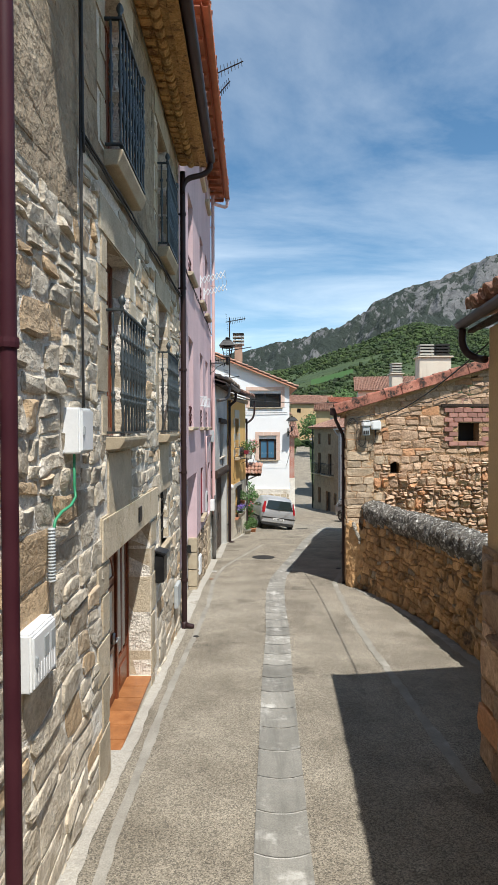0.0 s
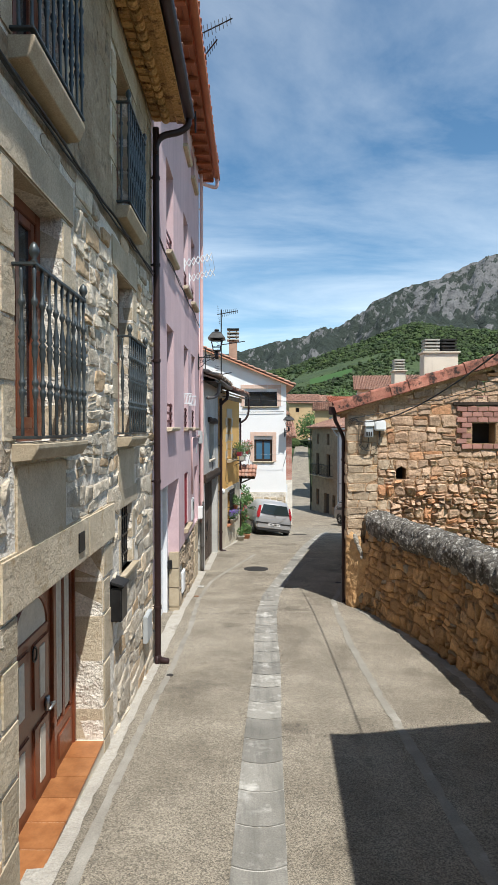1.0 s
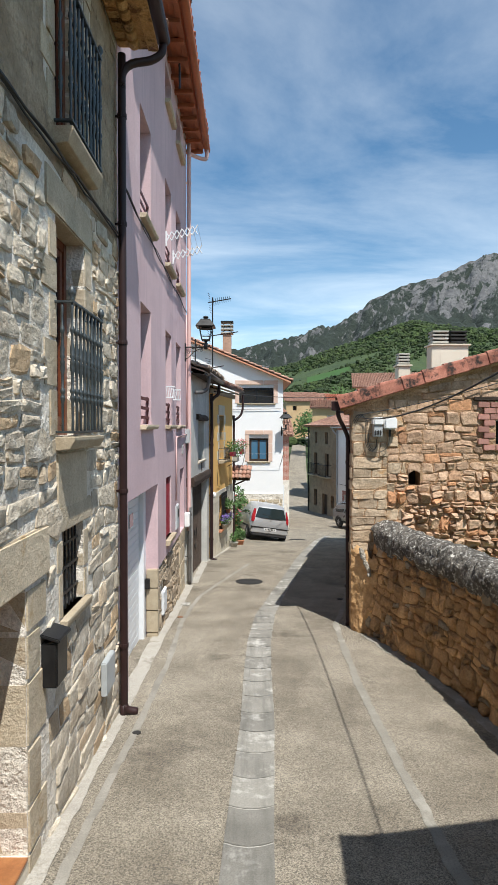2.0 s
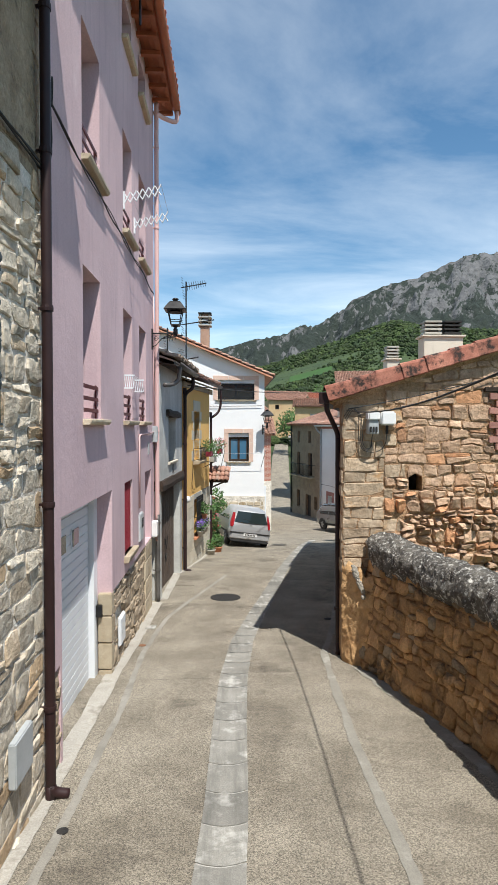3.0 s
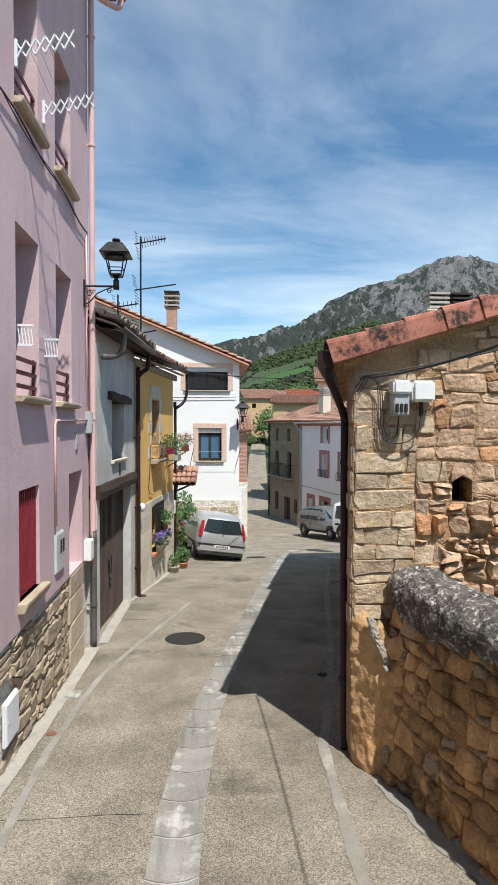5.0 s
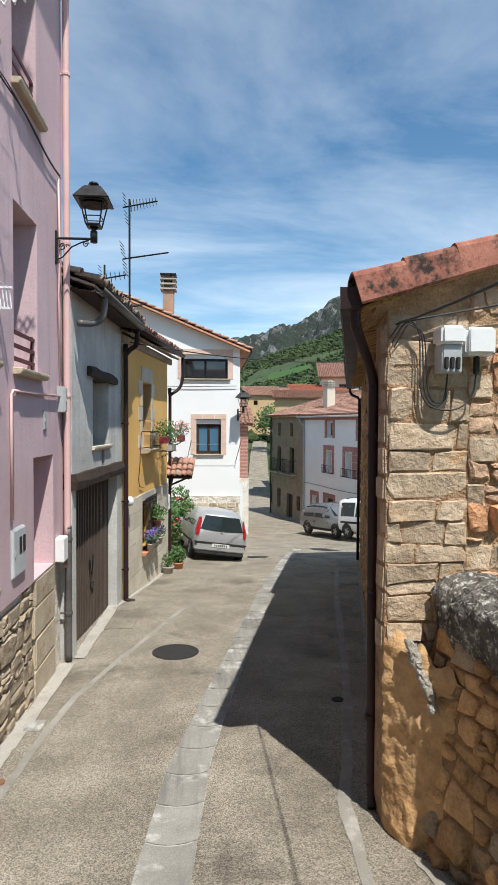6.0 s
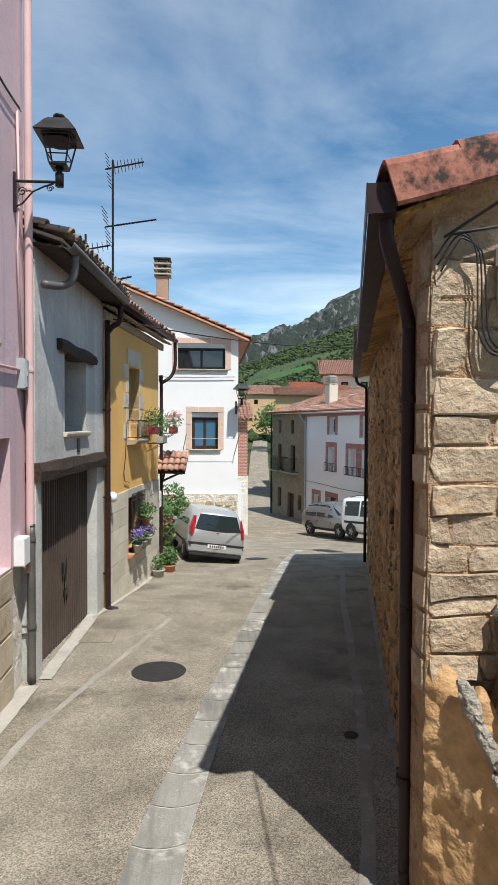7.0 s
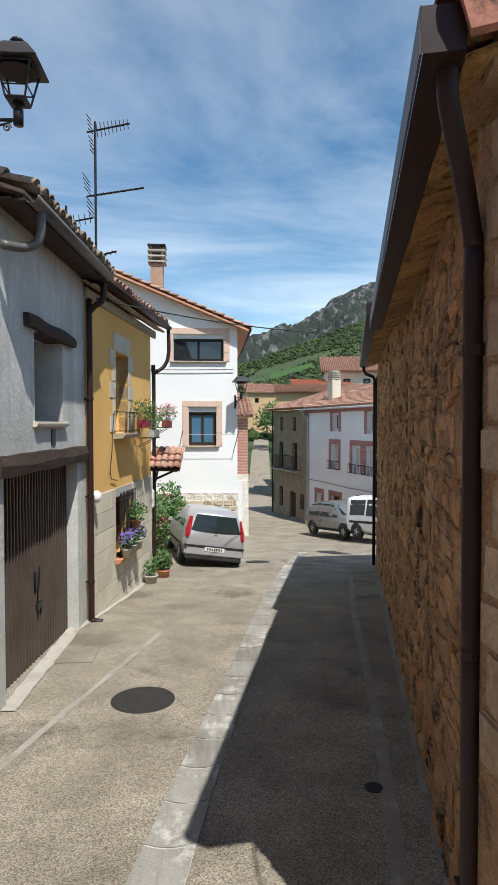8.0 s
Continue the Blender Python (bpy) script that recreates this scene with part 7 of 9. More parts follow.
# ---- the near house on the right ----
F_NEAR = frame_at(2.36, 4.72, 0, -0.086, -1)
near_house = thing("ochre_house", F_NEAR, "ochre plastered house over a rough stone base", "house")
bm = bmesh.new()
panel(bm, 0.0, 12.0, 2.05, 4.12, 0.5)
box(bm, 0.0, 0.5, 0.5, 6.0, 2.05, 4.4)
part("wall", bm, M_OCHREP, near_house)
bm = bmesh.new()
box(bm, -0.03, 12.0, -0.04, 6.0, -1.2, 2.05)
NBASE = part("plinth", bm, M_EARTH_MORTAR, near_house, "rough stone base")
bm = bmesh.new()
for k in range(3):
    box(bm, -0.16, 12.0, -0.16 + k * 0.07, -0.10 + k * 0.07, 4.10 + 0.03 * k, 4.13 + 0.03 * k, 0.003)
part("eave_boards", bm, M_WOODDARK, near_house)
bm = bmesh.new()
box(bm, -0.16, 12.0, -0.16, 4.6, 4.20, 4.25)
for v in bm.verts:
    v.co.z += max(v.co.y + 0.16, 0) * 0.34
    v.co.x -= max(v.co.y + 0.16, 0) * 0.10 if v.co.x < 0 else 0
part("roof", bm, M_TILE, near_house)
tile_sheet("roof_tiles", 12.0, 4.4, M_TILE_I, near_house, pose(-0.16, -0.15, 4.285, 18.8, 0, 0), seed=23)
gutter(near_house, M_GUTTER, -0.22, 12.0, -0.21, 4.20, 0.06)
drainpipe(near_house, M_GUTTER, [(-0.14, -0.21, 4.14), (-0.14, -0.21, 4.0), (-0.11, -0.17, 3.9), (-0.05, -0.09, 3.84), (0.05, -0.05, 3.82)], 0.036)

# ---- houses further down ----
def far_wall(name, m, L, zb, zt, mat, label, holes, depth=6.0, thick=0.4):
    h = thing(name, m, label, "house")
    bm = bmesh.new()
    panel(bm, 0, L, zb, zt, thick, holes, cut=3)
    w = part("wall", bm, mat, h)
    bm = bmesh.new()
    box(bm, 0, thick, thick, depth, zb, zt)
    box(bm, L - thick, L, thick, depth, zb, zt)
    box(bm, 0, L, depth, depth + thick, zb, zt)
    part("side_wall", bm, mat, h)
    for a, b, c, d in holes:
        backing(h, a, b, c, d, thick + 0.05)
    return h


def far_roof(h, L, z, depth, mat, over=0.4, rise=0.32, seed=30, tiles=True):
    bm = bmesh.new()
    box(bm, -over, L + over, -over, depth + over, z, z + 0.06)
    for v in bm.verts:
        d = v.co.y + over
        v.co.z += d * rise
    part("roof", bm, M_TILE, h)
    if tiles:
        ang = math.degrees(math.atan(rise))
        tile_sheet("roof_tiles", L + 2 * over, (depth + 2 * over) / math.cos(radians(ang)), mat, h, pose(-over, -over - 0.05, z + 0.07, ang, 0, 0), seed=seed)


# grey stone house at the bend, then the white one with brick trim
U = Vector((0.267, -1.0, 0)).normalized()
F_FG = frame_at(5.84, 53.85, 0, 0.267, -1.0)
FG_L = 6.05
fgh = far_wall("stone_townhouse", F_FG, FG_L, -5.2, 3.15, M_TOWNSTONE, "narrow grey stone townhouse with an iron balcony",
               [(1.2, 1.75, 1.75, 2.7), (3.5, 4.1, 1.75, 2.7), (1.1, 1.8, -0.9, 0.95), (3.5, 4.3, -0.9, 0.95), (1.1, 1.8, -3.6, -2.2), (3.0, 4.1, -4.6, -2.4), (4.8, 5.4, -3.4, -2.4)], 6.0)
far_roof(fgh, FG_L, 3.15, 5.0, M_TILE_I, 0.35, 0.30, 31)
for a, b, c, d in ((1.2, 1.75, 1.75, 2.7), (3.5, 4.1, 1.75, 2.7), (1.1, 1.8, -0.9, 0.95), (3.5, 4.3, -0.9, 0.95), (1.1, 1.8, -3.6, -2.2), (4.8, 5.4, -3.4, -2.4)):
    window(fgh, a, b, c, d, 0.2, M_WOODDARK, M_GLASS, 2, 1, 0.06)
bm = bmesh.new()
box(bm, 3.0, 4.1, 0.2, 0.26, -4.6, -2.4)
part("door", bm, M_WOODDARK, fgh, "dark wooden door")
for u0, u1 in ((0.6, 2.3), (2.9, 4.9)):
    slab(fgh, u0, u1, -1.05, -0.92, 0.5, 0.05, M_DRESSED, "balcony_slab")
    bm = bmesh.new()
    for z in (-0.85, 0.05):
        tube(bm, [(u0 + 0.05, 0, z), (u0 + 0.05, -0.46, z), (u1 - 0.05, -0.46, z), (u1 - 0.05, 0, z)], 0.02, 5)
    r = part("railing", bm, M_BLACK, fgh, "black iron balcony railing")
    bm = bmesh.new()
    tube(bm, [(0, -0.46, -0.9), (0, -0.46, 0.05)], 0.014, 5)
    me = mesh_of(bm, "bar", M_BLACK)
    for k in range(12):
        ob = new("bar", me)
        ob.parent = r
        ob.matrix_basis = pose(u0 + 0.08 + (u1 - u0 - 0.16) * k / 11, 0, 0)
drainpipe(fgh, M_BLACK, [(0.0, -0.1, 3.1), (0.0, -0.1, -4.8)], 0.06)

F_FW = frame_at(7.42, 48.0, 0, 0.267, -1.0)
FW_HOLES = [(3.35, 4.15, 1.80, 2.85), (7.3, 8.1, 1.70, 2.85), (3.2, 4.1, -0.40, 1.05), (5.75, 6.65, -0.45, 1.05), (7.25, 8.15, -0.45, 1.05), (1.25, 2.0, -3.4, -2.0), (3.2, 4.3, -4.2, -1.95), (5.4, 6.3, -4.3, -2.5), (9.6, 10.4, 1.7, 2.85), (9.6, 10.5, -0.45, 1.05)]
fwh = far_wall("white_townhouse", F_FW, 11.0, -5.0, 3.10, M_WHITE, "white townhouse with red brick window trim", FW_HOLES, 7.5)
far_roof(fwh, 11.0, 3.12, 7.0, M_TILE_I, 0.35, 0.30, 32)
for k, (a, b, c, d) in enumerate(FW_HOLES):
    if k in (6, 7):
        bm = bmesh.new()
        box(bm, a, b, 0.22, 0.28, c, d)
        part("door", bm, M_WOODDARK, fwh, "dark wooden door")
    else:
        window(fwh, a, b, c, d, 0.2, M_WHITEPAINT, M_CURTAIN if k in (2, 3, 4) else M_GLASS, 2, 0, 0.08)
    bm = bmesh.new()
    panel(bm, a - 0.28, b + 0.28, c - 0.02, d + 0.28, 0.03, [(a, b, c - 0.5, d)], y0=-0.02, cut=9)
    tr = part("window_trim", bm, M_TRIMBRICK, fwh, "red brick window trim")
    for q in np.arange(c + 0.1, d + 0.1, 0.40):
        for u in (a - 0.14, b + 0.14):
            bm = bmesh.new()
            box(bm, u - 0.15, u + 0.15, -0.026, 0.0, q, q + 0.03)
            part("joint", bm, M_JOINT, tr)
    if k in (2, 3, 4, 9):
        bm = bmesh.new()
        for z in (c + 0.02, c + 0.48):
            tube(bm, [(a - 0.12, 0, z), (a - 0.12, -0.2, z), (b + 0.12, -0.2, z), (b + 0.12, 0, z)], 0.02, 5)
        for q in range(9):
            u = a - 0.12 + (b - a + 0.24) * q / 8
            tube(bm, [(u, -0.2, c + 0.02), (u, -0.2, c + 0.48)], 0.012, 5)
        part("railing", bm, M_BLACK, fwh, "black iron window railing")
bm = bmesh.new()
box(bm, -0.02, 11.0, -0.03, 0.0, 2.90, 3.12, 0.01)
part("cornice", bm, M_TRIMBRICK, fwh, "red brick eave course")
gutter(fwh, M_WHITEPAINT, -0.3, 11.3, -0.42, 3.16, 0.10)
bm = bmesh.new()
box(bm, 0.25, 0.95, 1.2, 1.8, 3.2, 5.0, 0.02)
c = part("chimney", bm, M_CREAM, fwh, "cream chimney with a slatted cap")
for k in range(4):
    bm = bmesh.new()
    lathe(bm, [(0.40, 5.02 + 0.14 * k), (0.40, 5.09 + 0.14 * k)], 0.6, 1.5, 10)
    lathe(bm, [(0.28, 5.09 + 0.14 * k), (0.28, 5.16 + 0.14 * k)], 0.6, 1.5, 8)
    part("cap_slat", bm, M_CONCRETE, c)
bm = bmesh.new()
tube(bm, [(u, -0.05, -1.30 + 0.02 * math.sin(u)) for u in np.arange(0, 9, 0.6)], 0.014, 5)
solid("cable_run", bm, M_CABLE, F_FW, "dark cable along a white wall", "cable")
drainpipe(fwh, M_GREYPLASTIC, [(-0.2, -0.42, 3.1), (-0.1, -0.3, 2.8), (0.05, -0.08, 2.5), (0.05, -0.08, -4.5)], 0.06)

# brick house in the gap, ochre and cream houses behind, small red roofs in the valley
bh = far_wall("brick_house", frame_at(0.6, 40.0, 0, 1, 0), 2.45, -4.5, 2.5, M_BRICKWALL, "red brick house with a stone base", [(1.75, 2.25, -3.6, -1.6)], 8.0)
far_roof(bh, 2.45, 2.52, 3.0, M_TILE_I, 0.25, 0.30, 33)
bm = bmesh.new()
box(bm, -0.03, 2.48, -0.04, 0.3, -4.5, -0.3)
part("plinth", bm, M_MORTAR, bh)
bm = bmesh.new()
box(bm, 1.75, 2.15, -0.06, -0.03, -3.6, -0.6)
part("door", bm, M_WHITEPAINT, bh, "pale metal door")
oh = far_wall("ochre_townhouse", frame_at(7.4, 66, 0, 1, -0.12), 9.0, -5.0, 5.1, M_OCHREP, "ochre plastered house with a low tiled roof", [(1.6, 2.5, 3.5, 4.4)], 7.0)
far_roof(oh, 9.0, 5.1, 5.0, M_TILE_I, 0.3, 0.20, 34)
window(oh, 1.6, 2.5, 3.5, 4.4, 0.2, M_WHITEPAINT, M_GLASS, 2, 0, 0.1)
ch = far_wall("cream_house", frame_at(14.0, 76, 0, 1, -0.15), 9.0, -3.0, 8.0, M_CREAM, "cream house with red roof on the slope", [(2.0, 2.8, 6.6, 7.3), (4.2, 5.0, 6.6, 7.3)], 7.0)
far_roof(ch, 9.0, 8.0, 6.0, M_TILE_I, 0.5, 0.34, 35)
for a in (2.0, 4.2):
    window(ch, a, a + 0.8, 6.6, 7.3, 0.2, M_WOODDARK, M_GLASS, 1, 0, 0.1)
rh = far_wall("red_roofed_house", frame_at(10.5, 72, 0, 1, 0), 6.0, -3.0, 5.6, M_CREAM, "house with red roof behind the townhouses", [(1.0, 1.8, 4.4, 5.2)], 6.0)
far_roof(rh, 6.0, 5.6, 5.0, M_REDTILE, 0.4, 0.28, 36)
for k, (x, y, w, z0, z1, mt) in enumerate(((14.5, 150, 5.5, 0, 9.4, M_CREAM), (-2.5, 92, 6.5, -5, 5.2, M_OCHREP), (9.0, 135, 8.0, 0, 8.8, M_OCHREP), (1.9, 96, 4.6, -6, 5.4, M_FARSTONE))):
    hh = far_wall("valley_house", frame_at(x, y, 0, 1, -0.3 + 0.2 * k), w, z0, z1, mt, "small tile-roofed house in the valley", [(1.5, 2.4, z1 - 2.0, z1 - 1.0)], 6.0)
    far_roof(hh, w, z1, 6.0, M_TILE_I, 0.4, 0.36, 40 + k)

# the street goes on behind the start: unseen houses added to block sky light
bh2 = far_wall("plastered_house", frame_at(-1.10, -14, 0, 0, 1), 15.5, -1, 8.5, M_CREAM, "unseen plain plastered house, added up the street to block sky light", [(4, 5, 3.5, 5), (9, 10, 3.5, 5)], 6.0)
far_roof(bh2, 15.5, 8.5, 5.0, M_TILE_I, 0.3, 0.32, 51)
bh3 = far_wall("plastered_house", frame_at(5.0, -19, 0, -1, 0), 9.0, 0, 8.0, M_OCHREP, "unseen plain ochre house, added across the street to block sky light", [(2, 3, 3.5, 5), (5, 6, 3.5, 5)], 6.0)
far_roof(bh3, 9.0, 8.0, 5.0, M_TILE_I, 0.3, 0.32, 52)

# ---- street furniture ----
gutter_strip = tagged(new("street_gutter"), "grey concrete drainage gutter down the middle of the street", kind="structure")
bm = bmesh.new()
ys = list(np.arange(-4, 31, 0.25))
rows = []
for y in ys:
    x, w = gutter_x(y), float(np.interp(y, (0, 14, 16, 20, 30), (0.206, 0.206, 0.181, 0.161, 0.151)))
    w += -0.003 + 0.010 * noise.noise((3.0, y * 3.1, 1.0))
    rows.append([bm.verts.new((x + s * w, y, road_z(x + s * w, y) + 0.006)) for s in (-1, -0.5, 0, 0.5, 1)])
for p, q in zip(rows, rows[1:]):
    for k in range(4):
        bm.faces.new((p[k], p[k + 1], q[k + 1], q[k]))
part("joint_bed", bm, M_JOINT, gutter_strip)
y = -3.0
while y < 30:
    ln = 0.52
    bm = bmesh.new()
    rows = []
    for k in range(5):
        yy = y + 0.010 + (ln - 0.020) * k / 4
        x, w = gutter_x(yy), float(np.interp(yy, (0, 14, 16, 20, 30), (0.203, 0.203, 0.178, 0.158, 0.148)))
        row = [(x + s * w, yy - 0.055 * (1 - s * s), 0.014 - 0.002 * (1 - abs(s))) for s in (-1, -0.6, -0.2, 0.2, 0.6, 1)]
        rows.append([bm.verts.new((p, q, road_z(p, q) + r)) for p, q, r in row])
    for p, q in zip(rows, rows[1:]):
        for k in range(5):
            bm.faces.new((p[k], p[k + 1], q[k + 1], q[k]))
    part("slab", bm, M_SLABGREY, gutter_strip, smooth=True)
    y += ln


def strip(name, pts, w, mat, label, lift=0.009, rough=0.0):
    """A patched strip lying on the road along a line of (y, x)."""
    bm = bmesh.new()
    rows = []
    py, px = [p[0] for p in pts], [p[1] for p in pts]
    for y in np.arange(py[0], py[-1], 0.06):
        x = float(np.interp(y, py, px))
        row = []
        for s in (-1, 0, 1):
            ww = w * (1 + rough * noise.noise((s * 7.0, y * 1.3, 5.0)) + 0.6 * rough * noise.noise((s * 3.0, y * 5.5, 8.0)) + 0.3 * rough * noise.noise((s * 5.0, y * 17.0, 2.0)))
            row.append(bm.verts.new((x + s * ww, y, road_z(x + s * ww, y) + lift)))
        rows.append(row)
    for p, q in zip(rows, rows[1:]):
        for k in range(2):
            bm.faces.new((p[k], p[k + 1], q[k + 1], q[k]))
    return solid(name, bm, mat, Matrix.Identity(4), label, kind="structure")


strip("patch_strip", [(-2, -0.86), (4.2, -0.92), (6.5, -0.93), (9.9, -0.84), (11.4, -0.81), (13.7, -0.87), (15.2, -0.80), (16.1, -0.70), (17.4, -0.36), (19.4, 0.24), (20.2, 0.48)], 0.043, M_STRIP, "pale concrete trench strip along the street", 0.006, 0.5)
strip("patch_strip", [(4.0, 2.0), (9.1, 1.98), (10.9, 2.0), (12.6, 2.08), (13.6, 2.15), (15.4, 2.62), (17.5, 3.05), (21.2, 3.74), (25, 4.6)], 0.055, M_TRENCH, "grey concrete trench strip along the street", 0.006, 0.6)
strip("wall_skirt", [(2.0, -1.17), (6.0, -1.17), (9.4, -1.17), (13, -1.16), (17.3, -1.09)], 0.115, M_SKIRT, "pale mortar skirt at the foot of the houses", 0.012, 0.22)
strip("wall_skirt", [(6.0, 3.34), (8.0, 3.32), (9.3, 3.27), (10.3, 3.15), (11.27, 2.97), (12.0, 2.76), (12.8, 2.52)], 0.08, M_TRENCH, "mortar skirt at the foot of the garden wall", 0.008, 1.2)
strip("wall_skirt", [(13.6, 2.56), (15, 2.87), (18, 3.58), (24, 5.03)], 0.08, M_STRIP, "pale mortar skirt at the foot of the barn", 0.012, 0.4)
strip("wall_skirt", [(17.5, -0.98), (20.4, -0.92), (20.9, -0.78), (25, -0.15)], 0.10, M_SKIRT, "pale mortar skirt at the foot of the houses", 0.014, 0.3)
for y0, x0, x1 in ((12.4, -1.0, 0.35), (20.5, -0.5, 1.9), (24.8, -0.1, 2.7)):
    bm = bmesh.new()
    a = [bm.verts.new((x, y0 + 0.05 * noise.noise((x * 2, y0, 1.0)) - 0.008, road_z(x, y0) + 0.004)) for x in np.arange(x0, x1, 0.15)]
    b = [bm.verts.new((v.co.x, v.co.y + 0.005, v.co.z)) for v in a]
    for k in range(len(a) - 1):
        bm.faces.new((a[k], a[k + 1], b[k + 1], b[k]))
    solid("road_joint", bm, M_COVER, Matrix.Identity(4), "dark crack between two concrete bays", kind="structure")


def cover(name, x, y, r, mat, label, square=False, ry=None):
    t = thing(name, Matrix.Translation((x, y, road_z(x, y))), label, "manhole cover")
    bm = bmesh.new()
    if square:
        box(bm, -r, r, -(ry or r), ry or r, -0.02, 0.012, 0.004)
    else:
        lathe(bm, [(r, -0.03), (r, 0.010), (r - 0.03, 0.014), (r - 0.035, 0.010)], 0, 0, 32)
    part("lid", bm, mat, t)
    slope = math.degrees(math.atan2(road_z(x, y + 0.3) - road_z(x, y - 0.3), 0.6))
    t.matrix_basis = Matrix.Translation((x, y, road_z(x, y))) @ pose(0, 0, 0, slope, math.degrees(math.atan2(road_z(x - 0.2, y) - road_z(x + 0.2, y), 0.4)), 0)


cover("manhole_cover", 0.46, 17.72, 0.36, M_COVER, "round dark cast-iron manhole cover in the street")
cover("drain_cover", 2.55, 27.6, 0.35, M_COVER, "round dark iron cover in the street")
cover("valve_cover", -0.84, 8.9, 0.05, M_COVER, "small dark round cover beside a drainpipe", False)
cover("valve_cover", 2.58, 15.8, 0.075, M_COVER, "small dark iron valve cover by the barn", False)
cover("valve_cover", -0.95, 14.1, 0.06, M_RUST, "small rusty round cover", False)
cover("inspection_cover", -0.60, 19.2, 0.25, M_ROAD, "square concrete inspection cover flush in the street", True, 0.3)
cover("drain_grate", -0.97, 15.3, 0.10, M_SLABGREY, "small grey drain cover by the wall", True, 0.14)


def lantern(m, label):
    """A four-sided village lantern on a scrolled wall bracket; x out from the wall, z up."""
    t = thing("wall_lantern", m, label, "street lamp", "wall lanterns")
    bm = bmesh.new()
    box(bm, -0.01, 0.03, -0.025, 0.025, -0.36, 0.10, 0.004)
    tube(bm, [(0.0, 0, 0.0), (0.55, 0, 0.0)], 0.018, 8)
    pts = [(0.02, 0, -0.30), (0.10, 0, -0.26), (0.22, 0, -0.12), (0.36, 0, -0.05), (0.46, 0, -0.02)]
    tube(bm, pts, 0.010, 6)
    for cx, cz, r in ((0.10, -0.12, 0.055), (0.42, -0.075, 0.045)):
        tube(bm, [(cx + r * (1 - k / 20) * math.cos(k * 0.6), 0, cz + r * (1 - k / 20) * math.sin(k * 0.6)) for k in range(17)], 0.008, 5)
    part("bracket", bm, M_BLACK, t)
    bm = bmesh.new()
    lathe(bm, [(0.05, -0.05), (0.05, 0.10), (0.03, 0.12), (0.06, 0.16)], 0.53, 0, 10)
    part("socket", bm, M_BLACK, t, smooth=True)
    q = math.pi / 4
    bm = bmesh.new()
    lathe(bm, [(0.13, 0.16), (0.145, 0.185), (0.13, 0.20)], 0.53, 0, 4, q)
    for k in range(4):
        a = q + k * math.pi / 2
        tube(bm, [(0.53 + 0.135 * math.cos(a), 0.135 * math.sin(a), 0.19), (0.53 + 0.225 * math.cos(a), 0.225 * math.sin(a), 0.50)], 0.011, 5)
    for k in range(4):
        a, b = q + k * math.pi / 2, q + (k + 1) * math.pi / 2
        tube(bm, [(0.53 + 0.23 * math.cos(a), 0.23 * math.sin(a), 0.50), (0.53 + 0.23 * math.cos(b), 0.23 * math.sin(b), 0.50)], 0.012, 5)
        tube(bm, [(0.53 + 0.16 * math.cos(a), 0.16 * math.sin(a), 0.29), (0.53 + 0.16 * math.cos(b), 0.16 * math.sin(b), 0.29)], 0.008, 5)
    part("frame", bm, M_BLACK, t)
    bm = bmesh.new()
    lathe(bm, [(0.33, 0.50), (0.34, 0.515), (0.20, 0.66), (0.15, 0.70), (0.10, 0.71)], 0.53, 0, 4, q)
    part("hood", bm, M_BLACK, t)
    bm = bmesh.new()
    lathe(bm, [(0.055, 0.71), (0.055, 0.74), (0.075, 0.75), (0.06, 0.775), (0.02, 0.79)], 0.53, 0, 10)
    part("finial", bm, M_BLACK, t, smooth=True)
    bm = bmesh.new()
    lathe(bm, [(0.19, 0.46), (0.10, 0.50)], 0.53, 0, 10)
    part("reflector", bm, M_COVER, t)
    return t


lamp1 = lantern(pose(-1.18, 17.1, 5.18), "black iron wall lantern on a scrolled bracket")
copy_thing(lamp1, Matrix.Translation((2.05, 30.98, 3.08)) @ pose(0, 0, 0, 0, 0, -70))
copy_thing(lamp1, Matrix.Translation((7.4, 66.3, 1.35)) @ pose(0, 0, 0, 0, 0, 180))


def antenna(x, y, z, mast, yagis, label, lean=0.0):
    t = thing("tv_antenna", Matrix.Translation((x, y, z)) @ pose(0, 0, 0, 0, lean, 0), label, "antenna")
    bm = bmesh.new()
    tube(bm, [(0, 0, -1.2), (0, 0, mast)], 0.022, 8)
    part("mast", bm, M_BLACK, t)
    for h, ln, turn, count, el, rod in yagis:
        bm = bmesh.new()
        tube(bm, [(-0.15, 0, 0), (ln, 0, 0)], 0.016, 6)
        a = part("aerial", bm, M_BLACK, t)
        a.matrix_basis = pose(0, 0, h, 0, -8, turn)
        rods = []
        for k in range(count):
            q = ln * (k + 0.5) / count
            e = el * (1 - 0.4 * k / count)
            rods.append([(q, 0, -e), (q, 0, e)] if rod == "z" else [(q, -e, 0), (q, e, 0)])
        for s in (-1, 1):
            for k in range(4):
                rods.append([(-0.12, -0.2 if rod == "y" else s * 0.03, s * (0.08 + 0.08 * k)), (-0.12, 0.2 if rod == "y" else s * 0.03 + 0.2, s * (0.08 + 0.08 * k))])
        for ends in rods:
            bm = bmesh.new()
            tube(bm, ends, 0.008, 5)
            part("rod", bm, M_BLACK, a)
    return t


antenna(-0.75, 21.5, 5.0, 2.40, [(2.25, 0.62, -10, 9, 0.13, "z"), (1.15, 0.85, -5, 14, 0.05, "y"), (0.1, 0.4, -20, 4, 0.1, "y")], "tall grey television antenna with two aerials on a roof")
antenna(-1.35, 21.9, 5.2, 0.9, [(0.6, 0.5, -10, 5, 0.12, "z")], "small grey television antenna on a roof")
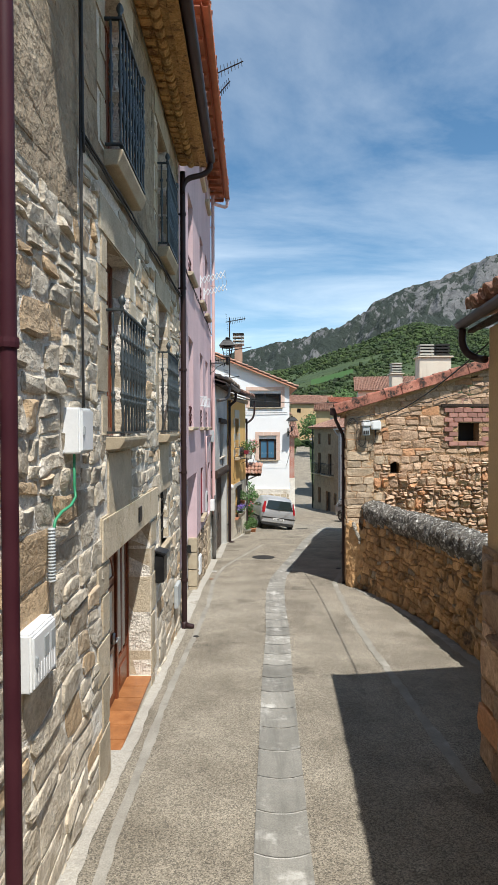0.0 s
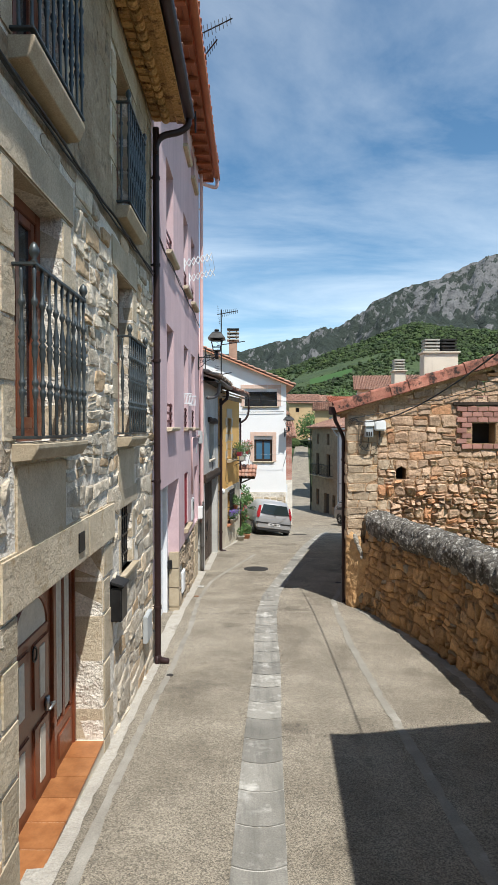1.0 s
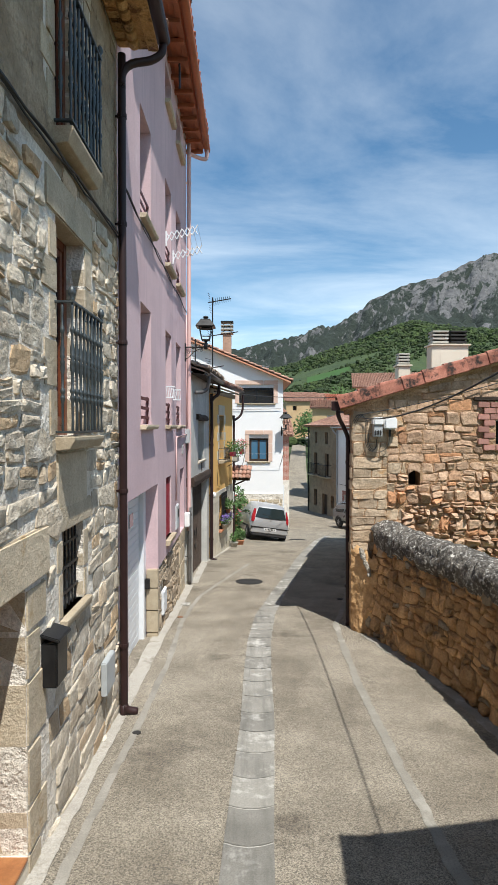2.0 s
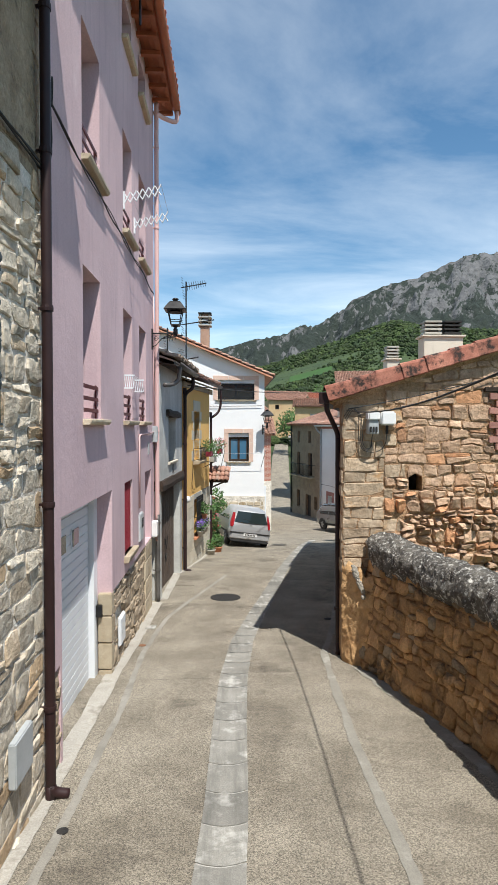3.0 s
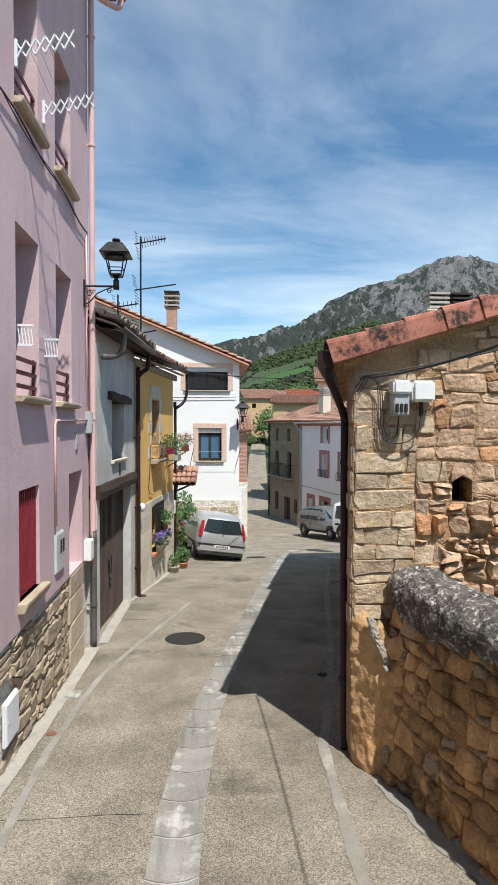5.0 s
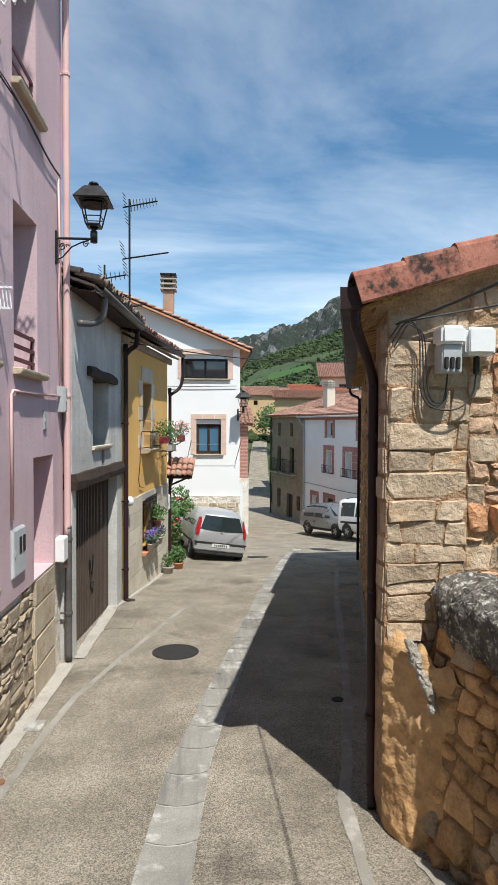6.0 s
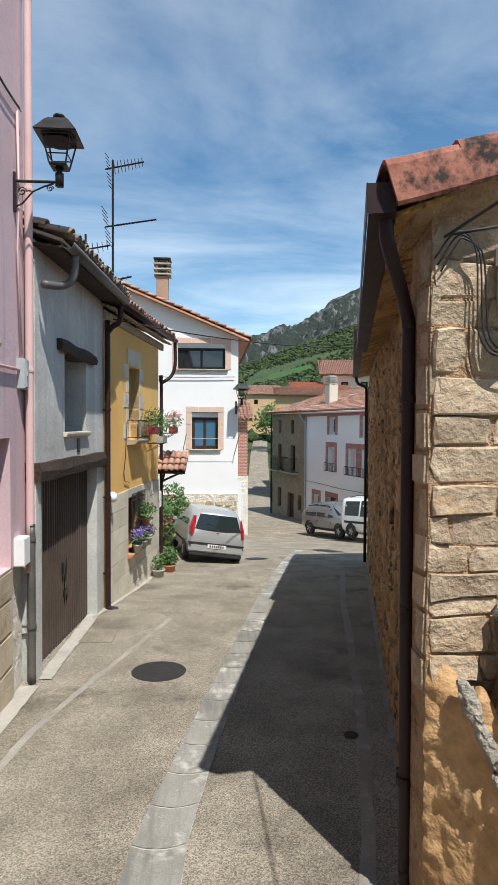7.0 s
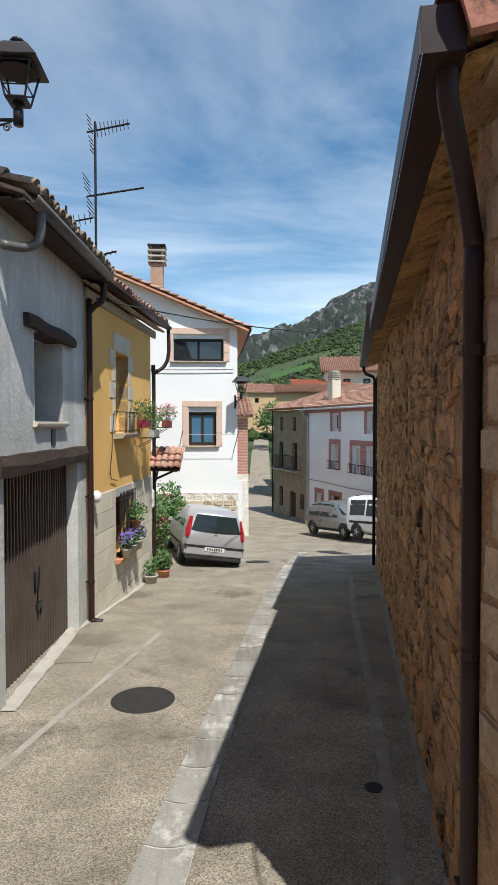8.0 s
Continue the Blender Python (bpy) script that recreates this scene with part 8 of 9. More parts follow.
antenna(-0.95, 14.1, 11.1, 1.1, [(0.95, 0.95, -25, 10, 0.17, "z"), (0.25, 0.95, -55, 11, 0.16, "z")], "television antenna at the roof edge")


# ---- cars ----
def car(name, m, L, W, H, paint, label, stations, rear_glass, side_glass, front_glass, wheels, wheel_r=0.29, extras=None):
    """A car lofted from stations (s, bottom, waist, roof, half width at waist, half width at roof)."""
    t = thing(name, m, label, "car")
    st = np.array(stations, float)

    def at(s):
        return [float(np.interp(s, st[:, 0], st[:, k])) for k in range(1, 6)]

    def section(s, off=0.0):
        zb, zw, zr, hw, hr = at(s)
        zm = zb + (zw - zb) * 0.55
        return [(0.0, zb), (hw * 0.80, zb), (hw * 0.95, zb + 0.10), (hw + off, zm), (hw * 0.975 + off, zw), (hr + (hw - hr) * 0.42 + off, zw + (zr - zw) * 0.55), (hr + off, zr - 0.055 * min((zr - zw) * 3, 1)),
                (hr * 0.82, zr - 0.012 + off), (0.0, zr + 0.008 + off)]

    bm = bmesh.new()
    ss = sorted({*np.linspace(0, L, 29), *(float(q) for q in st[:, 0])})
    rings = []
    for s in ss:
        half = section(s)
        ring = [(x, z) for x, z in half] + [(-x, z) for x, z in half[-2:0:-1]]
        rings.append([bm.verts.new((x, s, z)) for x, z in ring])
    n = len(rings[0])
    for p, q in zip(rings, rings[1:]):
        for k in range(n):
            bm.faces.new((p[k], p[(k + 1) % n], q[(k + 1) % n], q[k]))
    bm.faces.new(rings[0])
    bm.faces.new(rings[-1])
    body = part("body", bm, paint, t, smooth=True)

    def side_patch(pname, mat, s0, s1, f0, f1, side, off=0.008, parent=t, trim=0.0):
        """A patch on the flank between waist (f = 0) and roof (f = 1)."""
        bm = bmesh.new()
        rows = []
        for k in range(9):
            s = s0 + (s1 - s0) * k / 8
            zb, zw, zr, hw, hr = at(s)
            row = []
            for j in range(4):
                f = f0 + (f1 - f0) * j / 3
                if f >= 0:
                    z = zw + (zr - 0.06 - zw) * f
                    x = np.interp(f, (0, 0.55, 1.0), (hw * 0.975, hr + (hw - hr) * 0.42, hr))
                else:
                    z = zw + (zw - zb) * f
                    x = np.interp(-f, (0, 0.45, 0.9), (hw * 0.975, hw, hw * 0.95))
                row.append(bm.verts.new((side * (float(x) + off), s, z)))
            rows.append(row)
        for p, q in zip(rows, rows[1:]):
            for j in range(3):
                bm.faces.new((p[j], p[j + 1], q[j + 1], q[j]))
        return part(pname, bm, mat, parent, smooth=True)

    for s0, s1, f0, f1 in side_glass:
        for side in (-1, 1):
            side_patch("side_window", M_CARGLASS, s0, s1, f0, f1, side)

    def end_patch(pname, mat, s_low, z_low, s_high, z_high, w_low, w_high, off=0.035, label=""):
        bm = bmesh.new()
        d = 1 if s_high > s_low else -1
        rows = []
        for k in range(7):
            f = k / 6
            s, z, w = s_low + (s_high - s_low) * f, z_low + (z_high - z_low) * f, w_low + (w_high - w_low) * f
            rows.append([bm.verts.new((w * q, s - d * off + d * 0.04 * q * q, z + 0.012)) for q in (-1, -0.7, -0.35, 0, 0.35, 0.7, 1)])
        for p, q in zip(rows, rows[1:]):
            for j in range(6):
                bm.faces.new((p[j], p[j + 1], q[j + 1], q[j]))
        return part(pname, bm, mat, t, label, smooth=True)

    end_patch("rear_window", M_CARGLASS, *rear_glass)
    end_patch("windscreen", M_CARGLASS, *front_glass)
    for s in wheels:
        for side in (-1, 1):
            x = side * (W / 2 - 0.09)
            bm = bmesh.new()
            rr = wheel_r
            prof = [(rr * 0.62, -0.09), (rr * 0.92, -0.095), (rr, -0.06), (rr, 0.06), (rr * 0.92, 0.095), (rr * 0.62, 0.09)]
            lathe(bm, prof, 0, 0, 24)
            w = part("wheel", bm, M_RUBBER, t, smooth=True)
            w.matrix_basis = pose(x, s, rr, 0, 90, 0)
            bm = bmesh.new()
            lathe(bm, [(rr * 0.64, 0.0), (rr * 0.64, 0.075), (rr * 0.55, 0.085), (rr * 0.2, 0.07), (rr * 0.14, 0.09)], 0, 0, 20)
            for k in range(5):
                a = 2 * math.pi * k / 5
                box(bm, -0.03, 0.03, 0, rr * 0.5, 0.07, 0.095)
                bmesh.ops.rotate(bm, verts=bm.verts[-8:], cent=(0, 0, 0), matrix=Matrix.Rotation(a, 3, "Z"))
            rim = part("rim", bm, M_STEEL, w)
            if side < 0:
                rim.matrix_basis = pose(0, 0, 0, 180, 0, 0)
            bm = bmesh.new()
            ring = [(rr * 1.16 * math.cos(math.pi * k / 14), rr * 1.16 * math.sin(math.pi * k / 14)) for k in range(15)]
            c = bm.verts.new((side * (W / 2 - 0.012), s, rr))
            vs = [bm.verts.new((side * (W / 2 - 0.004 - 0.0), s + p, rr + q)) for p, q in ring]
            for a, b in zip(vs, vs[1:]):
                bm.faces.new((c, a, b))
            part("wheel_arch", bm, M_RUBBER, t)
    return t, side_patch, end_patch


PUNTO = [  # s, bottom, waist, roof, half width at waist, half width at roof
    (0.00, 0.30, 0.72, 0.80, 0.70, 0.60), (0.05, 0.24, 0.86, 0.98, 0.79, 0.62), (0.22, 0.22, 0.92, 1.38, 0.815, 0.60), (0.45, 0.20, 0.93, 1.49, 0.83, 0.59), (1.2, 0.20, 0.93, 1.54, 0.83, 0.60),
    (2.0, 0.20, 0.93, 1.51, 0.83, 0.58), (2.45, 0.20, 0.93, 1.39, 0.83, 0.56), (3.05, 0.20, 0.90, 0.98, 0.82, 0.62), (3.5, 0.22, 0.78, 0.84, 0.79, 0.60), (3.75, 0.26, 0.62, 0.68, 0.70, 0.52), (3.82, 0.34, 0.52, 0.58, 0.58, 0.42)]
car_m = Matrix.Translation((1.24, 26.14, -1.545)) @ pose(0, 0, 0, 0, 0, 10) @ pose(0, 0, 0, -3.8, 8.5, 0)
punto, sp, ep = car("hatchback", car_m, 3.82, 1.66, 1.48, M_SILVER, "silver hatchback parked by a flowered house front", PUNTO,
                    (0.03, 0.93, 0.195, 1.335, 0.655, 0.53), [(0.55, 1.25, 0.10, 0.80), (1.32, 2.15, 0.08, 0.82), (2.2, 2.6, 0.08, 0.6)], (3.0, 0.98, 2.40, 1.38, 0.70, 0.52), (0.62, 3.08), 0.285)
for side in (-1, 1):
    bm = bmesh.new()
    rows = []
    for k in range(7):
        f = k / 6
        z = 0.76 + 0.52 * f
        s = float(np.interp(z, (0.70, 0.86, 1.32), (-0.012, 0.02, 0.19)))
        hw = float(np.interp(z, (0.70, 0.92, 1.32), (0.755, 0.765, 0.655)))
        wd = float(np.interp(f, (0, 0.25, 0.6, 1), (0.06, 0.11, 0.085, 0.03)))
        rows.append([bm.verts.new((side * (hw - wd), s - 0.012, z)), bm.verts.new((side * (hw - wd * 0.3), s - 0.008, z)), bm.verts.new((side * (hw + 0.025), s + 0.05, z)), bm.verts.new((side * (hw + 0.04), s + 0.11, z))])
    for p, q in zip(rows, rows[1:]):
        for j in range(3):
            bm.faces.new((p[j], p[j + 1], q[j + 1], q[j]))
    part("tail_light", bm, M_TAIL, punto, "tall red tail light", smooth=True)
bm = bmesh.new()
box(bm, -0.78, 0.78, -0.07, 0.25, 0.30, 0.56, 0.05)
bump_ = part("bumper", bm, M_SILVER, punto, smooth=False)
bm = bmesh.new()
box(bm, -0.74, 0.74, -0.075, 0.15, 0.20, 0.31, 0.03)
part("bumper_skirt", bm, M_RUBBER, punto)
bm = bmesh.new()
box(bm, -0.79, 0.79, -0.082, 0.2, 0.535, 0.575, 0.012)
part("bumper_strip", bm, M_COVER, punto)
bm = bmesh.new()
box(bm, -0.26, 0.26, -0.082, -0.06, 0.44, 0.55, 0.004)
PL = part("number_plate", bm, M_PLATE, punto)
for k in range(7):
    bm = bmesh.new()
    box(bm, -0.20 + 0.06 * k, -0.165 + 0.06 * k, -0.086, -0.081, 0.465, 0.525)
    part("bar", bm, M_COVER, PL)
bm = bmesh.new()
tube(bm, [(-0.02, 0.02, 1.02), (-0.15, 0.045, 1.06), (-0.34, 0.065, 1.09)], 0.010, 5)
part("wiper", bm, M_RUBBER, punto)
bm = bmesh.new()
lathe(bm, [(0.045, 0.0), (0.045, 0.012), (0.03, 0.018)], 0, 0, 16)
bd = part("badge", bm, M_STEEL, punto)
bd.matrix_basis = pose(0, 0.02, 0.85, 100, 0, 0)
bm = bmesh.new()
box(bm, -0.55, -0.40, 0.005, 0.02, 0.72, 0.745)
part("trim_mark", bm, M_STEEL, punto)
for side in (-1, 1):
    bm = bmesh.new()
    box(bm, side * 0.93 - 0.07, side * 0.93 + 0.07, 2.35, 2.43, 0.92, 1.04, 0.02)
    part("mirror", bm, M_SILVER, punto)
    sp("side_strip", M_RUBBER, 0.5, 3.2, -0.62, -0.52, side, 0.006, punto)

SUV = [(0.00, 0.45, 0.90, 1.00, 0.80, 0.66), (0.10, 0.32, 1.02, 1.25, 0.88, 0.66), (0.40, 0.28, 0.98, 1.52, 0.91, 0.64), (1.2, 0.28, 0.96, 1.62, 0.92, 0.64), (2.2, 0.28, 0.95, 1.60, 0.92, 0.63), (2.7, 0.28, 0.95, 1.47, 0.92, 0.62),
       (3.35, 0.28, 0.98, 1.06, 0.91, 0.68), (3.95, 0.30, 0.90, 0.96, 0.88, 0.66), (4.25, 0.34, 0.78, 0.86, 0.80, 0.58), (4.36, 0.42, 0.66, 0.72, 0.68, 0.46)]
suv_m = Matrix.Translation((6.72, 40.5, fall(39.2) + 0.0)) @ pose(0, 0, 0, 0, 0, 180 + 22) @ pose(0, 0, 0, 5.0, 0, 0)
suv, sp2, ep2 = car("suv_car", suv_m, 4.36, 1.84, 1.60, M_SUVGREY, "grey crossover car parked facing up the street", SUV,
                    (0.12, 1.08, 0.42, 1.46, 0.66, 0.56), [(0.5, 1.5, 0.0, 0.97), (1.56, 2.5, 0.0, 0.97), (2.55, 3.0, 0.0, 0.7)], (3.30, 1.06, 2.62, 1.47, 0.76, 0.58), (0.85, 3.48), 0.34)
for side in (-1, 1):
    bm = bmesh.new()
    box(bm, side * 0.62 - 0.17, side * 0.62 + 0.17, 4.05, 4.33, 0.74, 0.84, 0.03)
    part("headlight", bm, M_STEEL, suv)
    bm = bmesh.new()
    box(bm, side * 1.02 - 0.08, side * 1.02 + 0.08, 2.62, 2.72, 1.02, 1.16, 0.02)
    part("mirror", bm, M_SUVGREY, suv)
    bm = bmesh.new()
    tube(bm, [(side * 0.58, 0.6, 1.56), (side * 0.60, 1.2, 1.64), (side * 0.60, 2.1, 1.63), (side * 0.58, 2.5, 1.55)], 0.018, 6)
    part("roof_rail", bm, M_STEEL, suv)
    sp2("sill_trim", M_RUBBER, 0.4, 3.9, -0.95, -0.78, side, 0.008, suv)
bm = bmesh.new()
box(bm, -0.38, 0.38, 4.28, 4.38, 0.56, 0.76, 0.02)
part("grille", bm, M_RUBBER, suv)

VAN = [(0.00, 0.42, 0.95, 1.55, 0.80, 0.70), (0.06, 0.30, 1.02, 1.76, 0.87, 0.70), (0.4, 0.27, 0.98, 1.82, 0.90, 0.70), (1.6, 0.27, 0.98, 1.83, 0.90, 0.69), (2.5, 0.27, 0.97, 1.76, 0.90, 0.66), (3.2, 0.27, 1.02, 1.14, 0.90, 0.70),
       (3.8, 0.28, 0.90, 1.00, 0.88, 0.68), (4.2, 0.32, 0.76, 0.84, 0.80, 0.56), (4.38, 0.42, 0.64, 0.70, 0.62, 0.42)]
van_m = Matrix.Translation((7.85, 36.2, fall(34.6) + 0.0)) @ pose(0, 0, 0, 0, 0, 180 + 24) @ pose(0, 0, 0, 6.0, 0, 0)
van, sp3, ep3 = car("van", van_m, 4.38, 1.81, 1.83, M_VANWHITE, "white passenger van parked facing up the street", VAN,
                    (0.04, 1.10, 0.08, 1.66, 0.68, 0.62), [(0.3, 1.3, 0.04, 0.84), (1.4, 2.4, 0.02, 0.86), (2.48, 2.95, 0.02, 0.65)], (3.15, 1.12, 2.45, 1.68, 0.76, 0.60), (0.75, 3.45), 0.32)
for side in (-1, 1):
    sp3("side_strip", M_RUBBER, 0.3, 3.2, -0.42, -0.28, side, 0.008, van)
    bm = bmesh.new()
    box(bm, side * 1.0 - 0.08, side * 1.0 + 0.08, 2.75, 2.85, 1.02, 1.22, 0.02)
    part("mirror", bm, M_RUBBER, van)
    bm = bmesh.new()
    tube(bm, [(side * 0.62, 0.5, 1.80), (side * 0.63, 1.0, 1.88), (side * 0.63, 2.0, 1.87), (side * 0.60, 2.4, 1.79)], 0.018, 6)
    part("roof_rail", bm, M_RUBBER, van)


# ---- plants ----
def potted(name, m, pot, plant_r, plant_h, leaf_mat, label, flowers=None, leaves=260, leaf=0.035, box_pot=None, pot_mat=None, seed=1):
    t = thing(name, m, label, "plant")
    bm = bmesh.new()
    if box_pot:
        box(bm, -box_pot[0] / 2, box_pot[0] / 2, -box_pot[1] / 2, box_pot[1] / 2, 0, box_pot[2], 0.012)
        top = box_pot[2]
    else:
        r, h = pot
        lathe(bm, [(r * 0.68, 0), (r * 0.95, h * 0.85), (r * 1.08, h * 0.86), (r * 1.08, h), (r * 0.95, h), (r * 0.9, h * 0.9)], 0, 0, 18)
        top = h
    part("pot", bm, pot_mat or M_POT, t, smooth=not box_pot)
    bm = bmesh.new()
    blob_leaves(bm, (0, 0, top + plant_h * 0.45), plant_r, leaves, leaf, seed, plant_h / plant_r * 0.55)
    rng = random.Random(seed)
    for k in range(9):
        a = rng.random() * 6.28
        tube(bm, [(0, 0, top - 0.04), (0.4 * plant_r * math.cos(a), 0.4 * plant_r * math.sin(a), top + plant_h * 0.4), (0.8 * plant_r * math.cos(a), 0.8 * plant_r * math.sin(a), top + plant_h * rng.uniform(0.4, 0.9))], 0.006, 4)
    part("foliage", bm, leaf_mat, t)
    if flowers:
        bm = bmesh.new()
        blob_leaves(bm, (0, 0, top + plant_h * 0.62), plant_r * 0.95, flowers[1], leaf * 0.8, seed + 50, plant_h / plant_r * 0.5)
        part("blossom", bm, flowers[0], t, kind="stuff")
    return t


def yel(u, out, z):
    return F_YEL @ pose(u, -out, z)


potted("potted_plant", yel(3.30, 0.22, fall(24.0) - 0.01), (0.15, 0.22), 0.18, 0.36, M_LEAF, "dark leafy plant in a stone pot by the wall", leaves=200, pot_mat=M_CONCRETE, seed=3)
potted("potted_plant", yel(3.95, 0.35, fall(24.9) - 0.02), (0.15, 0.28), 0.22, 0.46, M_LEAF, "bright green bush in a terracotta pot", leaves=420, leaf=0.04, seed=4)
potted("flower_pot", yel(4.95, 0.02, fall(25.8) + 0.06), (0.14, 0.30), 0.26, 1.1, M_LEAF, "tall plant with red flowers in a pot", (M_FLOWRED, 60), leaves=500, leaf=0.05, seed=5)
potted("flower_pot", Matrix.Translation((-0.15, 30.2, fall(30.2) + 0.24)), (0.20, 0.35), 0.62, 1.9, M_LEAF, "large green shrub in a pot beside the porch", (M_FLOWRED, 12), leaves=1200, leaf=0.07, seed=6)
potted("flower_pot", Matrix.Translation((-0.55, 28.3, fall(28.3) + 0.20)), (0.18, 0.3), 0.55, 1.6, M_LEAF, "leafy climbing rose beside the porch", (M_FLOWRED, 16), leaves=900, leaf=0.06, seed=7)
for k, (u, mt, lb) in enumerate(((1.55, M_FLOWPURPLE, "small window pot with purple flowers"), (1.95, M_FLOWPURPLE, "window pot with purple petunias"), (2.38, M_FLOWPURPLE, "window pot with purple petunias"))):
    potted("flower_pot", yel(u, 0.19, -0.36), (0.10, 0.17), 0.20, 0.32, M_LEAF, lb, (mt, 130), leaves=110, leaf=0.035, pot_mat=M_CONCRETE, seed=10 + k)
potted("flower_pot", yel(2.2, 0.20, 0.10), (0.09, 0.15), 0.24, 0.42, M_LEAF, "hanging pot of yellowish green leaves on the grille", None, leaves=260, leaf=0.04, seed=14)
potted("flower_box", yel(2.42, 0.33, 2.12), None, 0.30, 0.45, M_LEAF, "red balcony planter with green leaves", (M_FLOWRED, 10), leaves=260, box_pot=(0.5, 0.16, 0.16), pot_mat=M_RED, seed=15)
potted("flower_box", yel(3.25, 0.30, 1.90), None, 0.34, 0.45, M_LEAF, "pale planter with trailing green leaves", (M_FLOWRED, 5), leaves=300, box_pot=(0.5, 0.16, 0.16), pot_mat=M_CONCRETE, seed=16)
potted("flower_box", yel(4.6, 0.30, 2.12), None, 0.28, 0.40, M_LEAF, "red wall planter with red geraniums", (M_FLOWRED, 120), leaves=160, box_pot=(0.42, 0.16, 0.16), pot_mat=M_RED, seed=17)
brk = thing("planter_bracket", F_YEL, "thin iron brackets that carry wall planters", "bracket")
for u, z in ((3.05, 1.90), (3.45, 1.90), (4.45, 2.12), (4.75, 2.12)):
    bm = bmesh.new()
    tube(bm, [(u, 0.0, z - 0.01), (u, -0.40, z - 0.01)], 0.01, 5)
    tube(bm, [(u, 0.0, z - 0.2), (u, -0.34, z - 0.01)], 0.008, 5)
    part("bracket", bm, M_BLACK, brk)


def tree(x, y, z, h, spread, label, seed, leaves=900):
    rng = random.Random(seed)
    t = thing("tree", Matrix.Translation((x, y, z)), label, "tree")
    bm = bmesh.new()
    tube(bm, [(0, 0, -0.3), (0.05 * h * rng.uniform(-0.5, 0.5), 0, h * 0.25), (0, 0.04 * h, h * 0.55), (0, 0, h * 0.8)], h * 0.03, 8, h * 0.008)
    tips = []
    for k in range(9):
        a, z0 = rng.random() * 6.28, h * rng.uniform(0.25, 0.6)
        tip = Vector((spread * 0.75 * math.cos(a), spread * 0.75 * math.sin(a), z0 + h * rng.uniform(0.12, 0.35)))
        tips.append(tip)
        tube(bm, [(0, 0, z0), tip * 0.5 + Vector((0, 0, z0 * 0.55)), tip], h * 0.012, 6, h * 0.003)
    part("trunk", bm, M_BARK, t)
    bm = bmesh.new()
    for k, tip in enumerate(tips + [Vector((0, 0, h * 0.85))]):
        blob_leaves(bm, tip, spread * rng.uniform(0.35, 0.6), leaves // 10, h * 0.035, seed * 31 + k, 0.85)
    part("crown", bm, M_LEAFTREE, t)
    return t


for k, (x, y, h, s) in enumerate(((2.6, 92, 7.5, 3.4), (12.6, 112, 8.5, 3.6), (2.0, 112, 9.0, 4.2), (12.4, 146, 8.0, 3.6), (16, 128, 9, 4.5), (20, 118, 9, 4.5), (24, 134, 10, 5))):
    tree(x, y, terrain(x, y), h, s, "leafy green tree in the valley", 60 + k)

# ---- masonry pieces ----
S_HOLES = [(a - 0.27, b + 0.27, c - 0.02, d + 0.32) for a, b, c, d in S_OPEN[:4]] + [(7.22, 8.10, 1.42, 2.48), (4.12, 6.93, -0.4, 2.42)] + \
          [(a - 0.02, b + 0.02, c - 0.72, c) for a, b, c, d in S_OPEN[:2]]
NEAR_FACE = (1.60, 3.52, 4.72, 5.40)               # the smooth facing reaches lower beside the drainpipe
rows = masonry(1.65, 9.50, -0.5, 2.7, (0.15, 0.36), (0.22, 0.66), S_HOLES, 7, 0.022, None, lambda u: fall(u), deep=(0.004, 0.026), jag=0.2)
rows += masonry(1.65, 9.50, 2.74, 5.3, (0.10, 0.25), (0.13, 0.44), S_HOLES + [NEAR_FACE], 17, 0.024, None, None, deep=(0.006, 0.036), split=0.3, jag=0.24)
lay_stones(rows, S_WALL, M_STONE, M_STONE_I, lambda u, z: abs(u - 5.0) + abs(z - 2.2), rough=0.9, inset=0.2)
rows = masonry(1.65, 9.50, 5.36, 7.72, (0.16, 0.34), (0.24, 0.62), S_HOLES, 8, 0.003, deep=(0.003, 0.012), split=0.15, jag=0.05, wob=0.6)
rows += masonry(1.65, 3.52, 4.70, 5.36, (0.2, 0.34), (0.3, 0.6), (), 28, 0.003, deep=(0.003, 0.012), split=0.1, jag=0.05, wob=0.5)
lay_stones(rows, S_WALL, M_FACING, M_FACING, lambda u, z: abs(u - 5.2), inset=0.14)
bm = bmesh.new()
panel(bm, 1.65, 9.50, 5.34, 7.74, 0.03, [h for h in S_HOLES if h[2] > 5.0] + [(9.6, 9.7, 5, 6)], y0=-0.003)
panel(bm, 1.65, 3.52, 4.70, 5.335, 0.03, (), y0=-0.003)
part("facing_bed", bm, M_FACING, S_WALL)
rows = masonry(12.80, 16.02, -1.0, 0.60, (0.12, 0.24), (0.16, 0.42), [(13.1, 13.66, -0.46, 0.2)], 9, 0.016, lambda u: 0.64, lambda u: fall(u) - 0.02, deep=(0.035, 0.062))
rows += masonry(9.56, 10.08, -0.6, 0.60, (0.12, 0.24), (0.16, 0.42), (), 39, 0.016, lambda u: 0.64, lambda u: fall(u) - 0.02, deep=(0.035, 0.062))
lay_stones(rows, PLINTH, M_FARSTONE, M_FARSTONE, lambda u, z: u, y0=0.05, rough=0.5)
B_HOLES = [(1.0, 1.22, 2.08, 2.36), (2.38, 3.38, 2.72, 3.68)]
EDGE = 0.60                                          # squared blocks up the street corner, rubble beyond
TEETH = [(EDGE - 0.02, EDGE + w, z, z + 0.23) for z, w in ((0.98, 0.16), (1.42, 0.30), (1.92, 0.14), (2.30, 0.34), (2.80, 0.2), (3.2, 0.28))]
rows = masonry(-0.06, EDGE, 0.72, 3.45, (0.15, 0.28), (0.22, 0.60), (), 31, 0.010, lambda u: verge(u) - 0.05, deep=(0.004, 0.026), split=0.16, jag=0.12, wob=0.25)
